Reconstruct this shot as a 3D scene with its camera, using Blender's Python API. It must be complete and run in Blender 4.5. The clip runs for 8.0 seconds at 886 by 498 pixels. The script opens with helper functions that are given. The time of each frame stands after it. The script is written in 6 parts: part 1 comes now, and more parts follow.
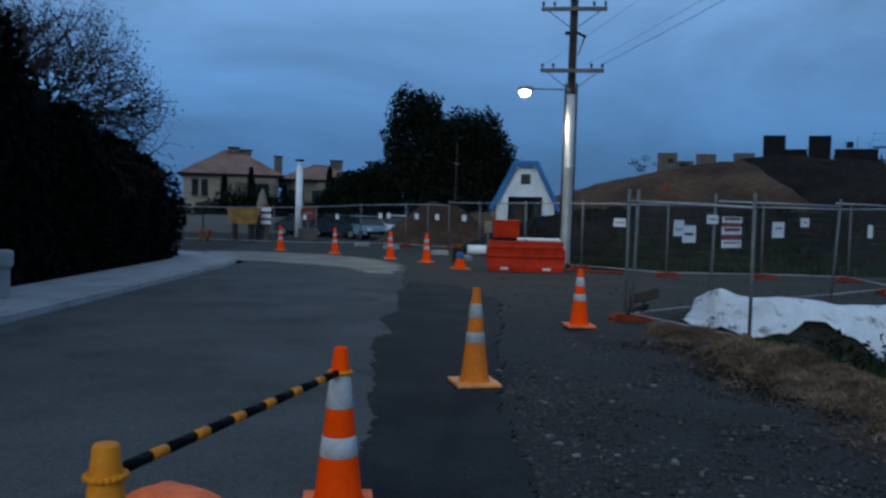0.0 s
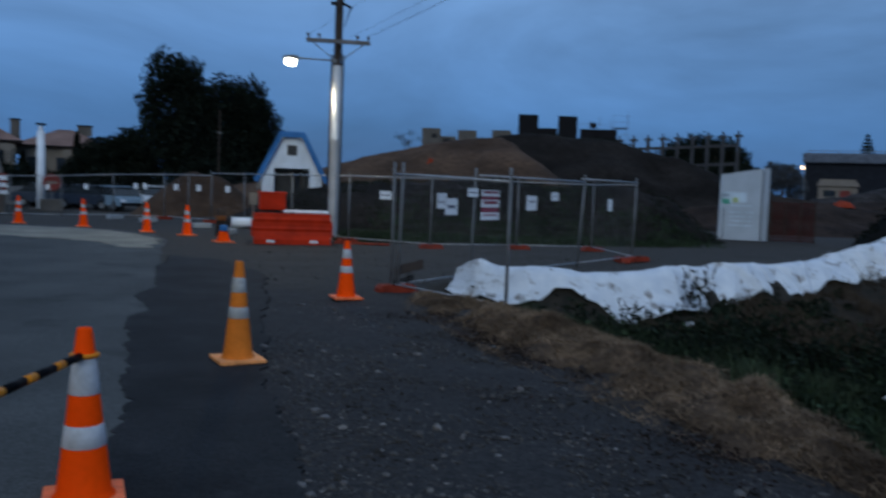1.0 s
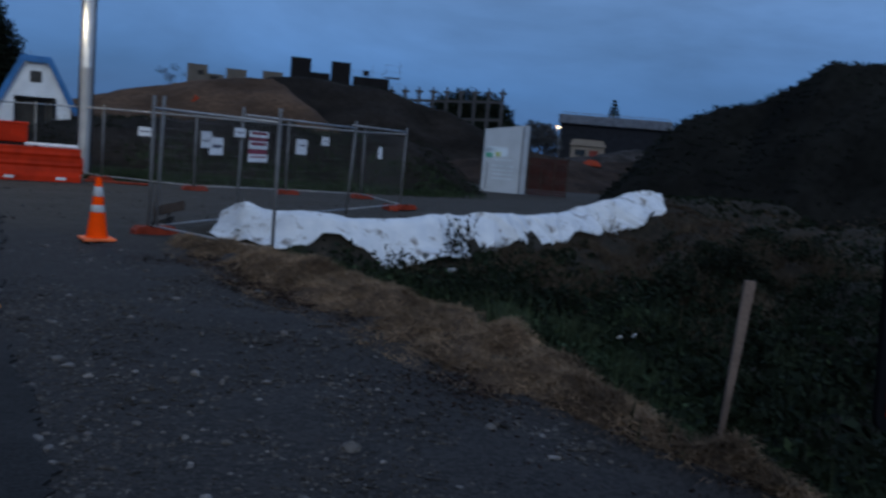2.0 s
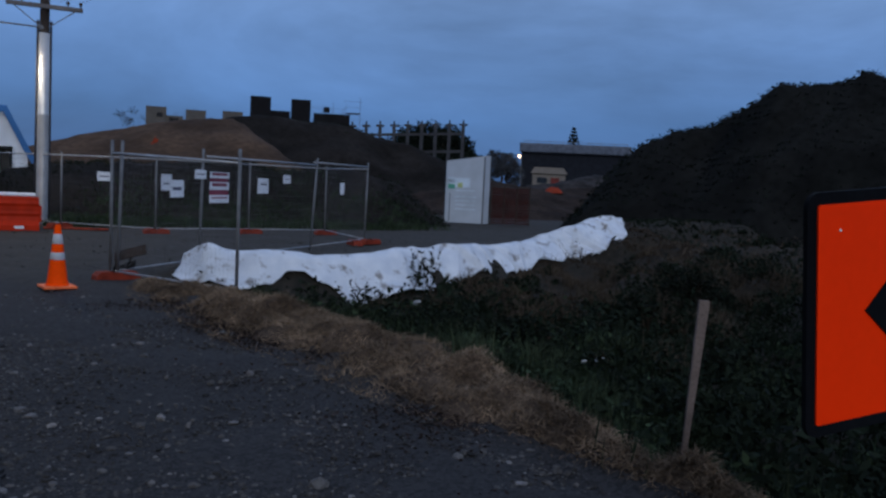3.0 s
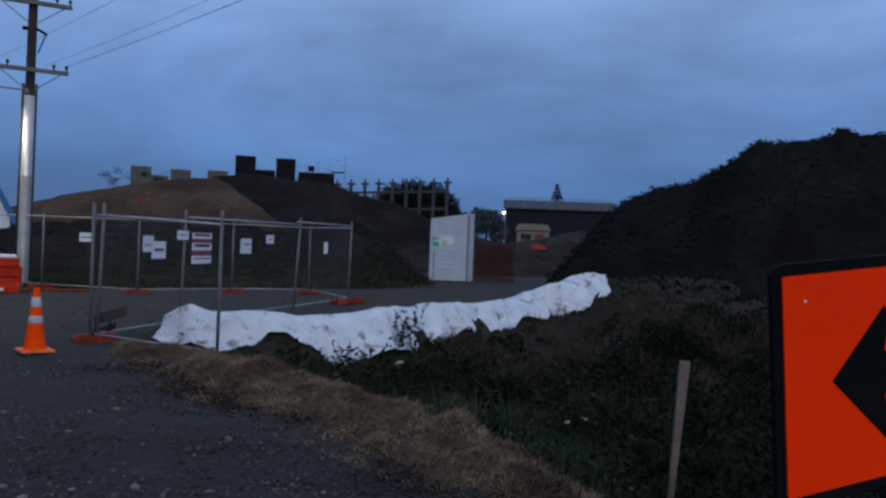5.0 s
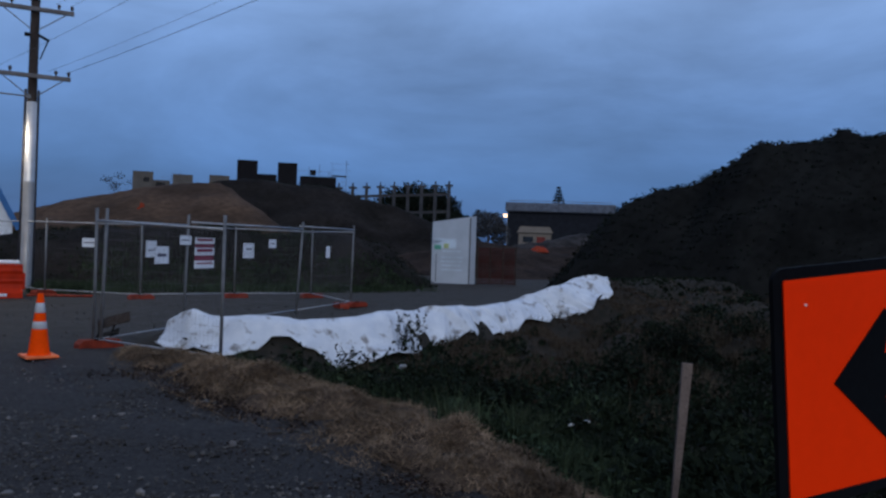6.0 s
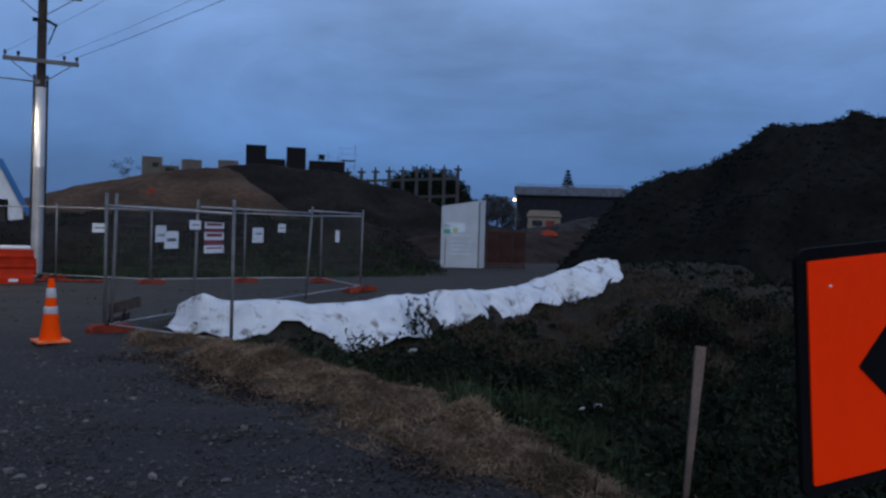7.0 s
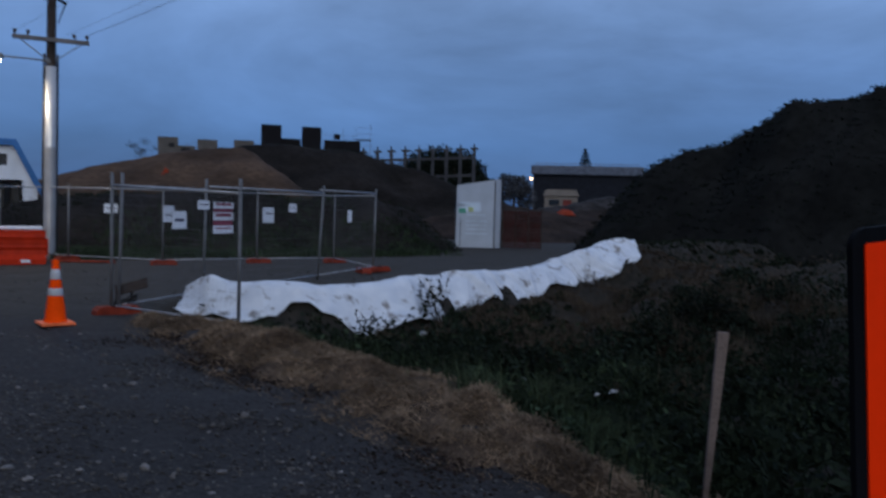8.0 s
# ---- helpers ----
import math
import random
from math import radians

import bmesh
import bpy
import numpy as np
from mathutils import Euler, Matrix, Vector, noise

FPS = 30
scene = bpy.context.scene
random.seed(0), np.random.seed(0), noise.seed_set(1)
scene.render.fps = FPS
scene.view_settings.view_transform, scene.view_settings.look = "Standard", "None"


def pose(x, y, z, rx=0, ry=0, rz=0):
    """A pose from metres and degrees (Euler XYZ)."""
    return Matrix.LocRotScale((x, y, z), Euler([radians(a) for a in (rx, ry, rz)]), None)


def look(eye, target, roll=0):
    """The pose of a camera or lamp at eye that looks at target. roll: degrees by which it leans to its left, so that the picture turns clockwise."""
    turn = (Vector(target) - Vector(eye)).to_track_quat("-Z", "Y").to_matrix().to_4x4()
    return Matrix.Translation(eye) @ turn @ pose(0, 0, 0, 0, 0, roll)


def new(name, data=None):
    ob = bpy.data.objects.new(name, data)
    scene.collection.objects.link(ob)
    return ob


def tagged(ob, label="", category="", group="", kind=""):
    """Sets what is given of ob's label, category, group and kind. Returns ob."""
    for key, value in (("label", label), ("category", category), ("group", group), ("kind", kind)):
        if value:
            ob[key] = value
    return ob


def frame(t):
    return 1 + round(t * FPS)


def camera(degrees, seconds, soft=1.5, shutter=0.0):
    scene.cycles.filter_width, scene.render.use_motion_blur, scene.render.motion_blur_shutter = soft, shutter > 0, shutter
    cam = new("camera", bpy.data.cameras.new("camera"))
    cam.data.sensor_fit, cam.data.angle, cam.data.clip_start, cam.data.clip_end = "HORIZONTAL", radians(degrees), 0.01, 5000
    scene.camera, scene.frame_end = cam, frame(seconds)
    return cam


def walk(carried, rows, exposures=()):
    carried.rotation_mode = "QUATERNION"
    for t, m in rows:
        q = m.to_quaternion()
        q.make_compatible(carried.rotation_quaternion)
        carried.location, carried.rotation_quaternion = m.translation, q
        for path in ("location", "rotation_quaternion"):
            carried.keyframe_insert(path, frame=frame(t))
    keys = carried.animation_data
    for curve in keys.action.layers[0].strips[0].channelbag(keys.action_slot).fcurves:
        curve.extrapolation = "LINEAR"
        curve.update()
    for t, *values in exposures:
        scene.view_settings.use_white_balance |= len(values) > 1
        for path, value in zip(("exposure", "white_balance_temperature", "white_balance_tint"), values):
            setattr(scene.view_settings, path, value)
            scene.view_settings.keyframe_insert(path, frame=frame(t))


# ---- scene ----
cam = camera(55.95, 8.0, soft=2.5, shutter=0.6)
PATH = [
    (0, 0.000, 0.000, 1.700, 87.23, -1.41, 0.60),
    (0.1, 0.003, 0.017, 1.699, 86.92, -1.47, 0.06),
    (0.2, 0.006, 0.034, 1.698, 86.55, -1.54, -1.53),
    (0.3, 0.008, 0.051, 1.697, 86.44, -1.61, -4.63),
    (0.4, 0.011, 0.068, 1.696, 85.82, -1.68, -6.63),
    (0.5, 0.014, 0.085, 1.695, 85.74, -1.75, -8.97),
    (0.6, 0.017, 0.084, 1.694, 85.69, -1.80, -11.14),
    (0.7, 0.020, 0.084, 1.693, 85.71, -1.87, -13.11),
    (0.8, 0.024, 0.083, 1.691, 85.72, -1.93, -14.80),
    (0.9, 0.027, 0.083, 1.690, 86.00, -1.99, -14.24),
    (1, 0.030, 0.082, 1.689, 85.83, -2.07, -15.24),
    (1.2, 0.041, 0.090, 1.688, 85.34, -2.03, -15.96),
    (1.3, 0.047, 0.093, 1.688, 85.43, -2.64, -16.33),
    (1.4, 0.052, 0.097, 1.687, 85.18, -2.83, -18.15),
    (1.5, 0.058, 0.101, 1.687, 85.39, -3.04, -19.68),
    (1.6, 0.062, 0.107, 1.679, 85.89, -3.42, -21.78),
    (1.7, 0.066, 0.114, 1.672, 85.62, -3.80, -24.35),
    (1.9, 0.074, 0.127, 1.657, 84.23, -4.57, -29.73),
    (2, 0.078, 0.133, 1.649, 83.17, -4.94, -30.77),
    (2.1, 0.080, 0.129, 1.653, 83.41, -4.49, -32.16),
    (2.2, 0.081, 0.124, 1.656, 83.95, -4.06, -33.21),
    (3.3, 0.064, 0.009, 1.669, 85.80, -1.94, -32.61),
    (3.5, 0.063, 0.006, 1.668, 86.20, -1.48, -32.00),
    (3.6, 0.065, 0.005, 1.668, 86.33, -1.48, -31.95),
    (3.7, 0.067, 0.004, 1.667, 85.78, -1.48, -31.88),
    (4, 0.072, 0.002, 1.666, 84.23, -1.53, -32.49),
    (4.2, 0.082, 0.007, 1.669, 83.59, -1.62, -32.87),
    (4.5, 0.096, 0.015, 1.674, 84.10, -1.77, -33.46),
    (4.7, 0.098, 0.013, 1.688, 85.07, -1.97, -33.86),
    (4.8, 0.100, 0.013, 1.696, 86.13, -2.09, -33.97),
    (5, 0.102, 0.011, 1.710, 89.46, -2.32, -34.29),
    (6.3, 0.081, -0.006, 1.717, 89.59, -1.75, -33.96),
    (6.5, 0.089, 0.010, 1.712, 89.36, -1.71, -33.44),
    (6.6, 0.091, 0.016, 1.711, 89.05, -1.71, -33.52),
    (6.8, 0.094, 0.027, 1.710, 88.58, -1.74, -33.96),
    (7, 0.098, 0.038, 1.709, 88.56, -1.77, -33.55),
    (7.2, 0.154, 0.091, 1.708, 87.89, -1.65, -33.26),
    (7.3, 0.181, 0.117, 1.707, 87.88, -1.61, -33.04),
    (7.5, 0.237, 0.170, 1.706, 87.93, -1.50, -32.67),
    (7.7, 0.276, 0.207, 1.705, 88.17, -1.53, -31.56),
    (7.8, 0.295, 0.226, 1.705, 87.97, -1.55, -31.60),
    (8, 0.334, 0.263, 1.704, 87.13, -1.61, -32.39),
]
walk(cam, [(r[0], pose(*r[1:])) for r in PATH], exposures=[(0, -0.12, 5700, -10), (0.7, -0.13, 5720, -7), (1.5, -0.13, 5780, -2), (2.2, -0.2, 5780, 0), (3.3, -0.05, 6050, 5), (7.5, -0.06, 6050, 5), (8, -0.13, 6050, 5)])

# ---------------------------------------------------------------- world and large lights
world = bpy.data.worlds.new("dusk_sky")
scene.world = world
world.use_nodes = True
wn, wl = world.node_tree.nodes, world.node_tree.links
wn.clear()


def wnode(kind, **values):
    n = wn.new(kind)
    for key, value in values.items():
        n.inputs[key].default_value = value
    return n


sky = wn.new("ShaderNodeTexSky")
sky.sky_type, sky.sun_disc = "NISHITA", False
sky.sun_elevation, sky.sun_rotation = radians(23), radians(200)
coord = wn.new("ShaderNodeTexCoord")
axis = wn.new("ShaderNodeSeparateXYZ")
wl.new(coord.outputs["Generated"], axis.inputs[0])
ramp = wn.new("ShaderNodeValToRGB")
wl.new(axis.outputs["Z"], ramp.inputs[0])
SKY_STOPS = [(0.0, (0.062, 0.146, 0.370)), (0.07, (0.088, 0.190, 0.445)), (0.16, (0.155, 0.270, 0.555)),
             (0.30, (0.262, 0.385, 0.675)), (0.60, (0.34, 0.42, 0.66)), (1.0, (0.40, 0.47, 0.68))]
while len(ramp.color_ramp.elements) < len(SKY_STOPS):
    ramp.color_ramp.elements.new(0.5)
for stop, (at_z, rgb) in zip(ramp.color_ramp.elements, SKY_STOPS):
    stop.position, stop.color = at_z, (*rgb, 1)
# cloud layer: two sizes of soft noise, stretched along the horizon
stretch = wn.new("ShaderNodeMapping")
stretch.inputs["Scale"].default_value = (1.0, 1.0, 3.0)
wl.new(coord.outputs["Generated"], stretch.inputs[0])
cloud = wnode("ShaderNodeTexNoise", Scale=2.1, Detail=6.0, Roughness=0.56, Distortion=0.5)
wl.new(stretch.outputs[0], cloud.inputs["Vector"])
cloud_range = wn.new("ShaderNodeMapRange")
for key, value in (("From Min", 0.32), ("From Max", 0.68), ("To Min", 0.72), ("To Max", 1.30)):
    cloud_range.inputs[key].default_value = value
wl.new(cloud.outputs["Fac"], cloud_range.inputs["Value"])
overcast = wn.new("ShaderNodeVectorMath")
overcast.operation = "SCALE"
wl.new(ramp.outputs["Color"], overcast.inputs[0])
wl.new(cloud_range.outputs[0], overcast.inputs["Scale"])
sky_bg = wnode("ShaderNodeBackground", Strength=0.05)
wl.new(sky.outputs[0], sky_bg.inputs["Color"])
cloud_bg = wnode("ShaderNodeBackground", Strength=1.0)
wl.new(overcast.outputs[0], cloud_bg.inputs["Color"])
both = wnode("ShaderNodeMixShader", Fac=0.90)
wl.new(sky_bg.outputs[0], both.inputs[1])
wl.new(cloud_bg.outputs[0], both.inputs[2])
wout = wn.new("ShaderNodeOutputWorld")
wl.new(both.outputs[0], wout.inputs[0])

sun = new("sun", bpy.data.lights.new("sun", "SUN"))
sun.data.energy, sun.data.angle, sun.data.color = 0.85, radians(38), (1.0, 0.91, 0.82)
sun.matrix_world = look((-9, -24, 11), (0, 0, 0))

# ---------------------------------------------------------------- materials
MATS = {}


def mat(name, rgb, rough=0.8, metal=0.0, vary=0.25, grain=0.15, scale=1.5, fine=40.0, bump=0.2, tone=None, island=0.0, spec=0.12, objvary=0.0, stain=None):
    """Two scales of colour variation (large stains, fine grain) and fine relief, in metres."""
    if name in MATS:
        return MATS[name]
    m = bpy.data.materials.new(name)
    m.use_nodes = True
    n, l = m.node_tree.nodes, m.node_tree.links
    b = n["Principled BSDF"]
    b.inputs["Roughness"].default_value, b.inputs["Metallic"].default_value = rough, metal
    b.inputs["Specular IOR Level"].default_value = spec
    tc = n.new("ShaderNodeTexCoord")
    big, small = n.new("ShaderNodeTexNoise"), n.new("ShaderNodeTexNoise")
    for tex, s, d in ((big, scale, 4.0), (small, fine, 3.0)):
        tex.inputs["Scale"].default_value, tex.inputs["Detail"].default_value = s, d
        l.new(tc.outputs["Object"], tex.inputs["Vector"])
    tone = tone or tuple(c * (1 - vary) for c in rgb)
    wide = n.new("ShaderNodeMapRange")
    wide.inputs["From Min"].default_value, wide.inputs["From Max"].default_value = 0.35, 0.65
    l.new(big.outputs["Fac"], wide.inputs["Value"])
    mix = n.new("ShaderNodeMix")
    mix.data_type = "RGBA"
    mix.inputs["A"].default_value = (*tone, 1)
    mix.inputs["B"].default_value = (*[min(1, c * (1 + vary * 0.5)) for c in rgb], 1)
    l.new(wide.outputs[0], mix.inputs["Factor"])
    span = n.new("ShaderNodeMapRange")
    span.inputs["From Min"].default_value, span.inputs["From Max"].default_value = 0.3, 0.7
    span.inputs["To Min"].default_value, span.inputs["To Max"].default_value = 1 - grain, 1 + grain
    l.new(small.outputs["Fac"], span.inputs["Value"])
    scaled = n.new("ShaderNodeVectorMath")
    scaled.operation = "SCALE"
    l.new(mix.outputs["Result"], scaled.inputs[0])
    l.new(span.outputs[0], scaled.inputs["Scale"])
    last = scaled
    for amount, kind, socket in ((island, "ShaderNodeNewGeometry", "Random Per Island"), (objvary, "ShaderNodeObjectInfo", "Random")):
        if amount:
            src, rng, mul = n.new(kind), n.new("ShaderNodeMapRange"), n.new("ShaderNodeVectorMath")
            rng.inputs["To Min"].default_value, rng.inputs["To Max"].default_value = 1 - amount, 1 + amount
            mul.operation = "SCALE"
            l.new(src.outputs[socket], rng.inputs["Value"])
            l.new(last.outputs[0], mul.inputs[0])
            l.new(rng.outputs[0], mul.inputs["Scale"])
            last = mul
    colour = last.outputs[0]
    if stain:
        # blotches of a second colour, where a stretched noise is high
        spots, cut, blot = n.new("ShaderNodeTexNoise"), n.new("ShaderNodeMapRange"), n.new("ShaderNodeMix")
        spots.inputs["Scale"].default_value, spots.inputs["Detail"].default_value, spots.inputs["Roughness"].default_value = stain[1], 6.0, 0.65
        cut.inputs["From Min"].default_value, cut.inputs["From Max"].default_value, cut.inputs["To Max"].default_value = stain[2], stain[2] + 0.10, stain[3]
        blot.data_type = "RGBA"
        blot.inputs["B"].default_value = (*stain[0], 1)
        l.new(tc.outputs["Object"], spots.inputs["Vector"])
        l.new(spots.outputs["Fac"], cut.inputs["Value"])
        l.new(cut.outputs[0], blot.inputs["Factor"])
        l.new(colour, blot.inputs["A"])
        colour = blot.outputs["Result"]
    l.new(colour, b.inputs["Base Color"])
    if bump:
        bp = n.new("ShaderNodeBump")
        bp.inputs["Strength"].default_value, bp.inputs["Distance"].default_value = bump, 0.01
        l.new(small.outputs["Fac"], bp.inputs["Height"])
        l.new(bp.outputs[0], b.inputs["Normal"])
    MATS[name] = m
    return m


def glow(name, rgb, strength):
    m = bpy.data.materials.new(name)
    m.use_nodes = True
    n = m.node_tree.nodes["Principled BSDF"]
    n.inputs["Base Color"].default_value = (*rgb, 1)
    n.inputs["Emission Color"].default_value, n.inputs["Emission Strength"].default_value = (*rgb, 1), strength
    return m


def ground_material():
    """Gravel, trodden earth and soil under weeds, mixed by the cover painted on the ground sheet's points."""
    m = bpy.data.materials.new("ground_cover")
    m.use_nodes = True
    n, l = m.node_tree.nodes, m.node_tree.links
    b = n["Principled BSDF"]
    b.inputs["Roughness"].default_value = 0.9
    b.inputs["Specular IOR Level"].default_value = 0.25
    tc = n.new("ShaderNodeTexCoord")

    def tex(kind, scale, detail=4.0):
        t = n.new(kind)
        t.inputs["Scale"].default_value = scale
        if "Detail" in t.inputs:
            t.inputs["Detail"].default_value = detail
        l.new(tc.outputs["Object"], t.inputs["Vector"])
        return t

    def mixed(fac, a, c):
        x = n.new("ShaderNodeMix")
        x.data_type = "RGBA"
        for key, v in (("A", a), ("B", c)):
            if isinstance(v, tuple):
                x.inputs[key].default_value = (*v, 1)
            else:
                l.new(v, x.inputs[key])
        l.new(fac, x.inputs["Factor"])
        return x.outputs["Result"]

    def ranged(src, lo, hi, a=0.0, c=1.0):
        r = n.new("ShaderNodeMapRange")
        for key, v in (("From Min", lo), ("From Max", hi), ("To Min", a), ("To Max", c)):
            r.inputs[key].default_value = v
        l.new(src, r.inputs["Value"])
        return r.outputs[0]

    stain, mid, fine, stones = tex("ShaderNodeTexNoise", 0.7), tex("ShaderNodeTexNoise", 6.0), tex("ShaderNodeTexNoise", 60.0), tex("ShaderNodeTexVoronoi", 75.0)
    stones2 = tex("ShaderNodeTexVoronoi", 34.0)
    gravel = mixed(ranged(stain.outputs["Fac"], 0.35, 0.65), (0.0090, 0.0083, 0.0084), (0.0170, 0.0153, 0.0147))
    for cells, lo in ((stones, 0.45), (stones2, 0.78)):
        pick = n.new("ShaderNodeSeparateColor")
        l.new(cells.outputs["Color"], pick.inputs[0])
        gravel = mixed(ranged(pick.outputs[0], lo, 1.0, 0.0, 0.75), gravel, (0.080, 0.074, 0.074))
        gravel = mixed(ranged(cells.outputs["Distance"], 0.35, 0.75, 0.0, 0.6), gravel, (0.008, 0.008, 0.009))
    earth = mixed(ranged(mid.outputs["Fac"], 0.35, 0.65), (0.025, 0.0220, 0.0190), (0.044, 0.0375, 0.0310))
    earth = mixed(ranged(fine.outputs["Fac"], 0.4, 0.7, 0.0, 0.4), earth, (0.055, 0.051, 0.045))
    soil = mixed(ranged(mid.outputs["Fac"], 0.35, 0.65), (0.012, 0.011, 0.008), (0.027, 0.022, 0.016))
    a1 = n.new("ShaderNodeAttribute")
    a1.attribute_name = "earth_cover"
    a2 = n.new("ShaderNodeAttribute")
    a2.attribute_name = "soil_cover"
    out = mixed(a1.outputs["Fac"], gravel, earth)
    out = mixed(a2.outputs["Fac"], out, soil)
    l.new(out, b.inputs["Base Color"])
    bp = n.new("ShaderNodeBump")
    bp.inputs["Strength"].default_value, bp.inputs["Distance"].default_value = 0.3, 0.012
    l.new(stones.outputs["Distance"], bp.inputs["Height"])
    l.new(bp.outputs[0], b.inputs["Normal"])
    return m


M_ORANGE = mat("orange_plastic", (1.0, 0.075, 0.001), 0.6, spec=0.03, vary=0.12, grain=0.05, fine=25, bump=0.03)
M_CONE_FADED = mat("faded_orange_plastic", (0.66, 0.19, 0.025), 0.6, spec=0.05, vary=0.2, grain=0.08, fine=25, bump=0.03)
M_PLATE = mat("cone_base_plastic", (0.95, 0.20, 0.07), 0.6, vary=0.25, grain=0.1, scale=6)
M_PLATE_FADED = mat("faded_cone_base", (0.85, 0.35, 0.12), 0.6, vary=0.25, grain=0.1, scale=6)
M_BAND = mat("reflective_band", (0.52, 0.53, 0.56), 0.4, vary=0.2, grain=0.08, scale=9, bump=0.05)
M_BAND_GREY = mat("dull_reflective_band", (0.40, 0.40, 0.40), 0.45, vary=0.25, grain=0.1, scale=9)
M_YELLOW = mat("yellow_plastic", (0.66, 0.235, 0.015), 0.5, vary=0.15, grain=0.06, scale=8)
M_BLACK = mat("black_plastic", (0.006, 0.0065, 0.008), 0.6, spec=0.04, vary=0.3, grain=0.1)
M_RED = mat("red_orange_barrier", (0.46, 0.026, 0.005), 0.55, spec=0.12, vary=0.25, grain=0.08, scale=3, bump=0.05)
M_FOOT = mat("red_fence_foot", (0.21, 0.034, 0.018), 0.75, vary=0.35, grain=0.2, scale=6)
M_GALV = mat("galvanised_pipe", (0.17, 0.175, 0.185), 0.55, 0.35, vary=0.2, grain=0.1, scale=5)
M_WIRE = mat("fence_wire", (0.13, 0.13, 0.14), 0.6, 0.4)
M_PAPER = mat("white_notice_board", (0.72, 0.74, 0.78), 0.6, vary=0.08, grain=0.03, bump=0.0)
M_BOARD = mat("site_board_panel", (0.40, 0.44, 0.50), 0.65, vary=0.08, grain=0.03, bump=0.0)
M_RAIL = mat("bright_fence_rail", (0.34, 0.35, 0.37), 0.45, 0.35, vary=0.2, grain=0.1, scale=5)
M_FRAME = mat("grey_concrete_frame", (0.055, 0.056, 0.062), 0.9, vary=0.2, grain=0.1, scale=0.8)
M_INK = mat("notice_ink", (0.10, 0.10, 0.14), 0.7, bump=0)
M_PURPLE = mat("notice_red_ink", (0.22, 0.05, 0.08), 0.7, bump=0)
M_GREEN = mat("sign_green", (0.10, 0.30, 0.22), 0.6, bump=0)
M_LIME = mat("sign_lime", (0.36, 0.42, 0.20), 0.6, bump=0)
M_PALEBLUE = mat("sign_pale_blue", (0.50, 0.58, 0.66), 0.6, bump=0)
M_SIGN = mat("fluorescent_sign_face", (1.0, 0.035, 0.0), 0.6, spec=0.05, vary=0.06, grain=0.02, bump=0.0)
M_WOODPOLE = mat("weathered_pole_wood", (0.045, 0.035, 0.030), 0.9, vary=0.4, grain=0.3, scale=3, fine=30, bump=0.5)
M_ARM = mat("crossarm_wood", (0.16, 0.15, 0.15), 0.85, vary=0.3, grain=0.2)
M_SLEEVE = mat("pole_steel_sleeve", (0.58, 0.57, 0.56), 0.36, 0.55, vary=0.18, grain=0.06, scale=2)
M_PORC = mat("insulator", (0.08, 0.06, 0.05), 0.3)
M_CABLE = mat("cable", (0.05, 0.05, 0.06), 0.6)
M_STAKE = mat("raw_timber_stake", (0.165, 0.128, 0.112), 0.9, vary=0.25, grain=0.2, scale=4, fine=50, bump=0.4)
M_WHITEWALL = mat("white_painted_boards", (0.74, 0.77, 0.82), 0.7, vary=0.12, grain=0.05)
M_BLUEROOF = mat("blue_painted_trim", (0.055, 0.16, 0.38), 0.5, vary=0.2, grain=0.06)
M_DARK = mat("dark_interior", (0.025, 0.025, 0.027), 0.9, vary=0.4)
M_DOOR = mat("weathered_dark_door", (0.05, 0.048, 0.045), 0.8, vary=0.4)
M_TARP = mat("white_geotextile", (0.66, 0.69, 0.74), 0.75, vary=0.06, grain=0.04, scale=4, fine=70, bump=0.15, tone=(0.56, 0.60, 0.67), stain=((0.17, 0.15, 0.135), 3.4, 0.565, 0.85))
M_ASPHALT = mat("worn_asphalt", (0.080, 0.083, 0.083), 0.85, vary=0.22, grain=0.38, scale=0.6, fine=60, bump=0.4, stain=((0.030, 0.031, 0.032), 0.8, 0.56, 0.5))
M_PATCH = mat("fresh_asphalt", (0.020, 0.0205, 0.0225), 0.82, vary=0.35, grain=0.5, scale=1.2, fine=55, bump=0.5, stain=((0.036, 0.036, 0.038), 1.7, 0.58, 0.6))
# dust tone, raised and warmed to hold the street lamp's light as well
M_DUST_LIT = mat("lamplit_dusty_asphalt", (0.235, 0.222, 0.185), 0.9, vary=0.25, grain=0.2, scale=0.9, fine=90)
M_CONC = mat("concrete_path", (0.30, 0.32, 0.34), 0.85, vary=0.15, grain=0.12, scale=1.2, fine=60)
M_CONC_OLD = mat("raw_concrete", (0.11, 0.10, 0.09), 0.9, vary=0.25, grain=0.1, scale=0.8)
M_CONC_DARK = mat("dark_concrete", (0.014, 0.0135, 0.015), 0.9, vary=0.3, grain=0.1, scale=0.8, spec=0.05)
M_BROWN = mat("brown_earth", (0.070, 0.043, 0.027), 0.95, vary=0.4, grain=0.3, scale=0.35, fine=3.0, bump=0.6)
M_DARKSOIL = mat("dark_earth", (0.017, 0.0145, 0.013), 0.95, vary=0.45, grain=0.3, scale=0.4, fine=3.0, bump=0.6, spec=0.05)
M_BROWN_DARK = mat("dark_brown_earth", (0.034, 0.024, 0.019), 0.95, vary=0.45, grain=0.3, scale=0.5, fine=4.0, bump=0.6, spec=0.05)
M_CLOTH = mat("orange_sheeting", (0.25, 0.036, 0.014), 0.7, vary=0.3, grain=0.15, scale=4)
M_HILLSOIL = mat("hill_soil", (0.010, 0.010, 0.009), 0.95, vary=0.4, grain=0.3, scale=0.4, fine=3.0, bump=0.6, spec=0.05)
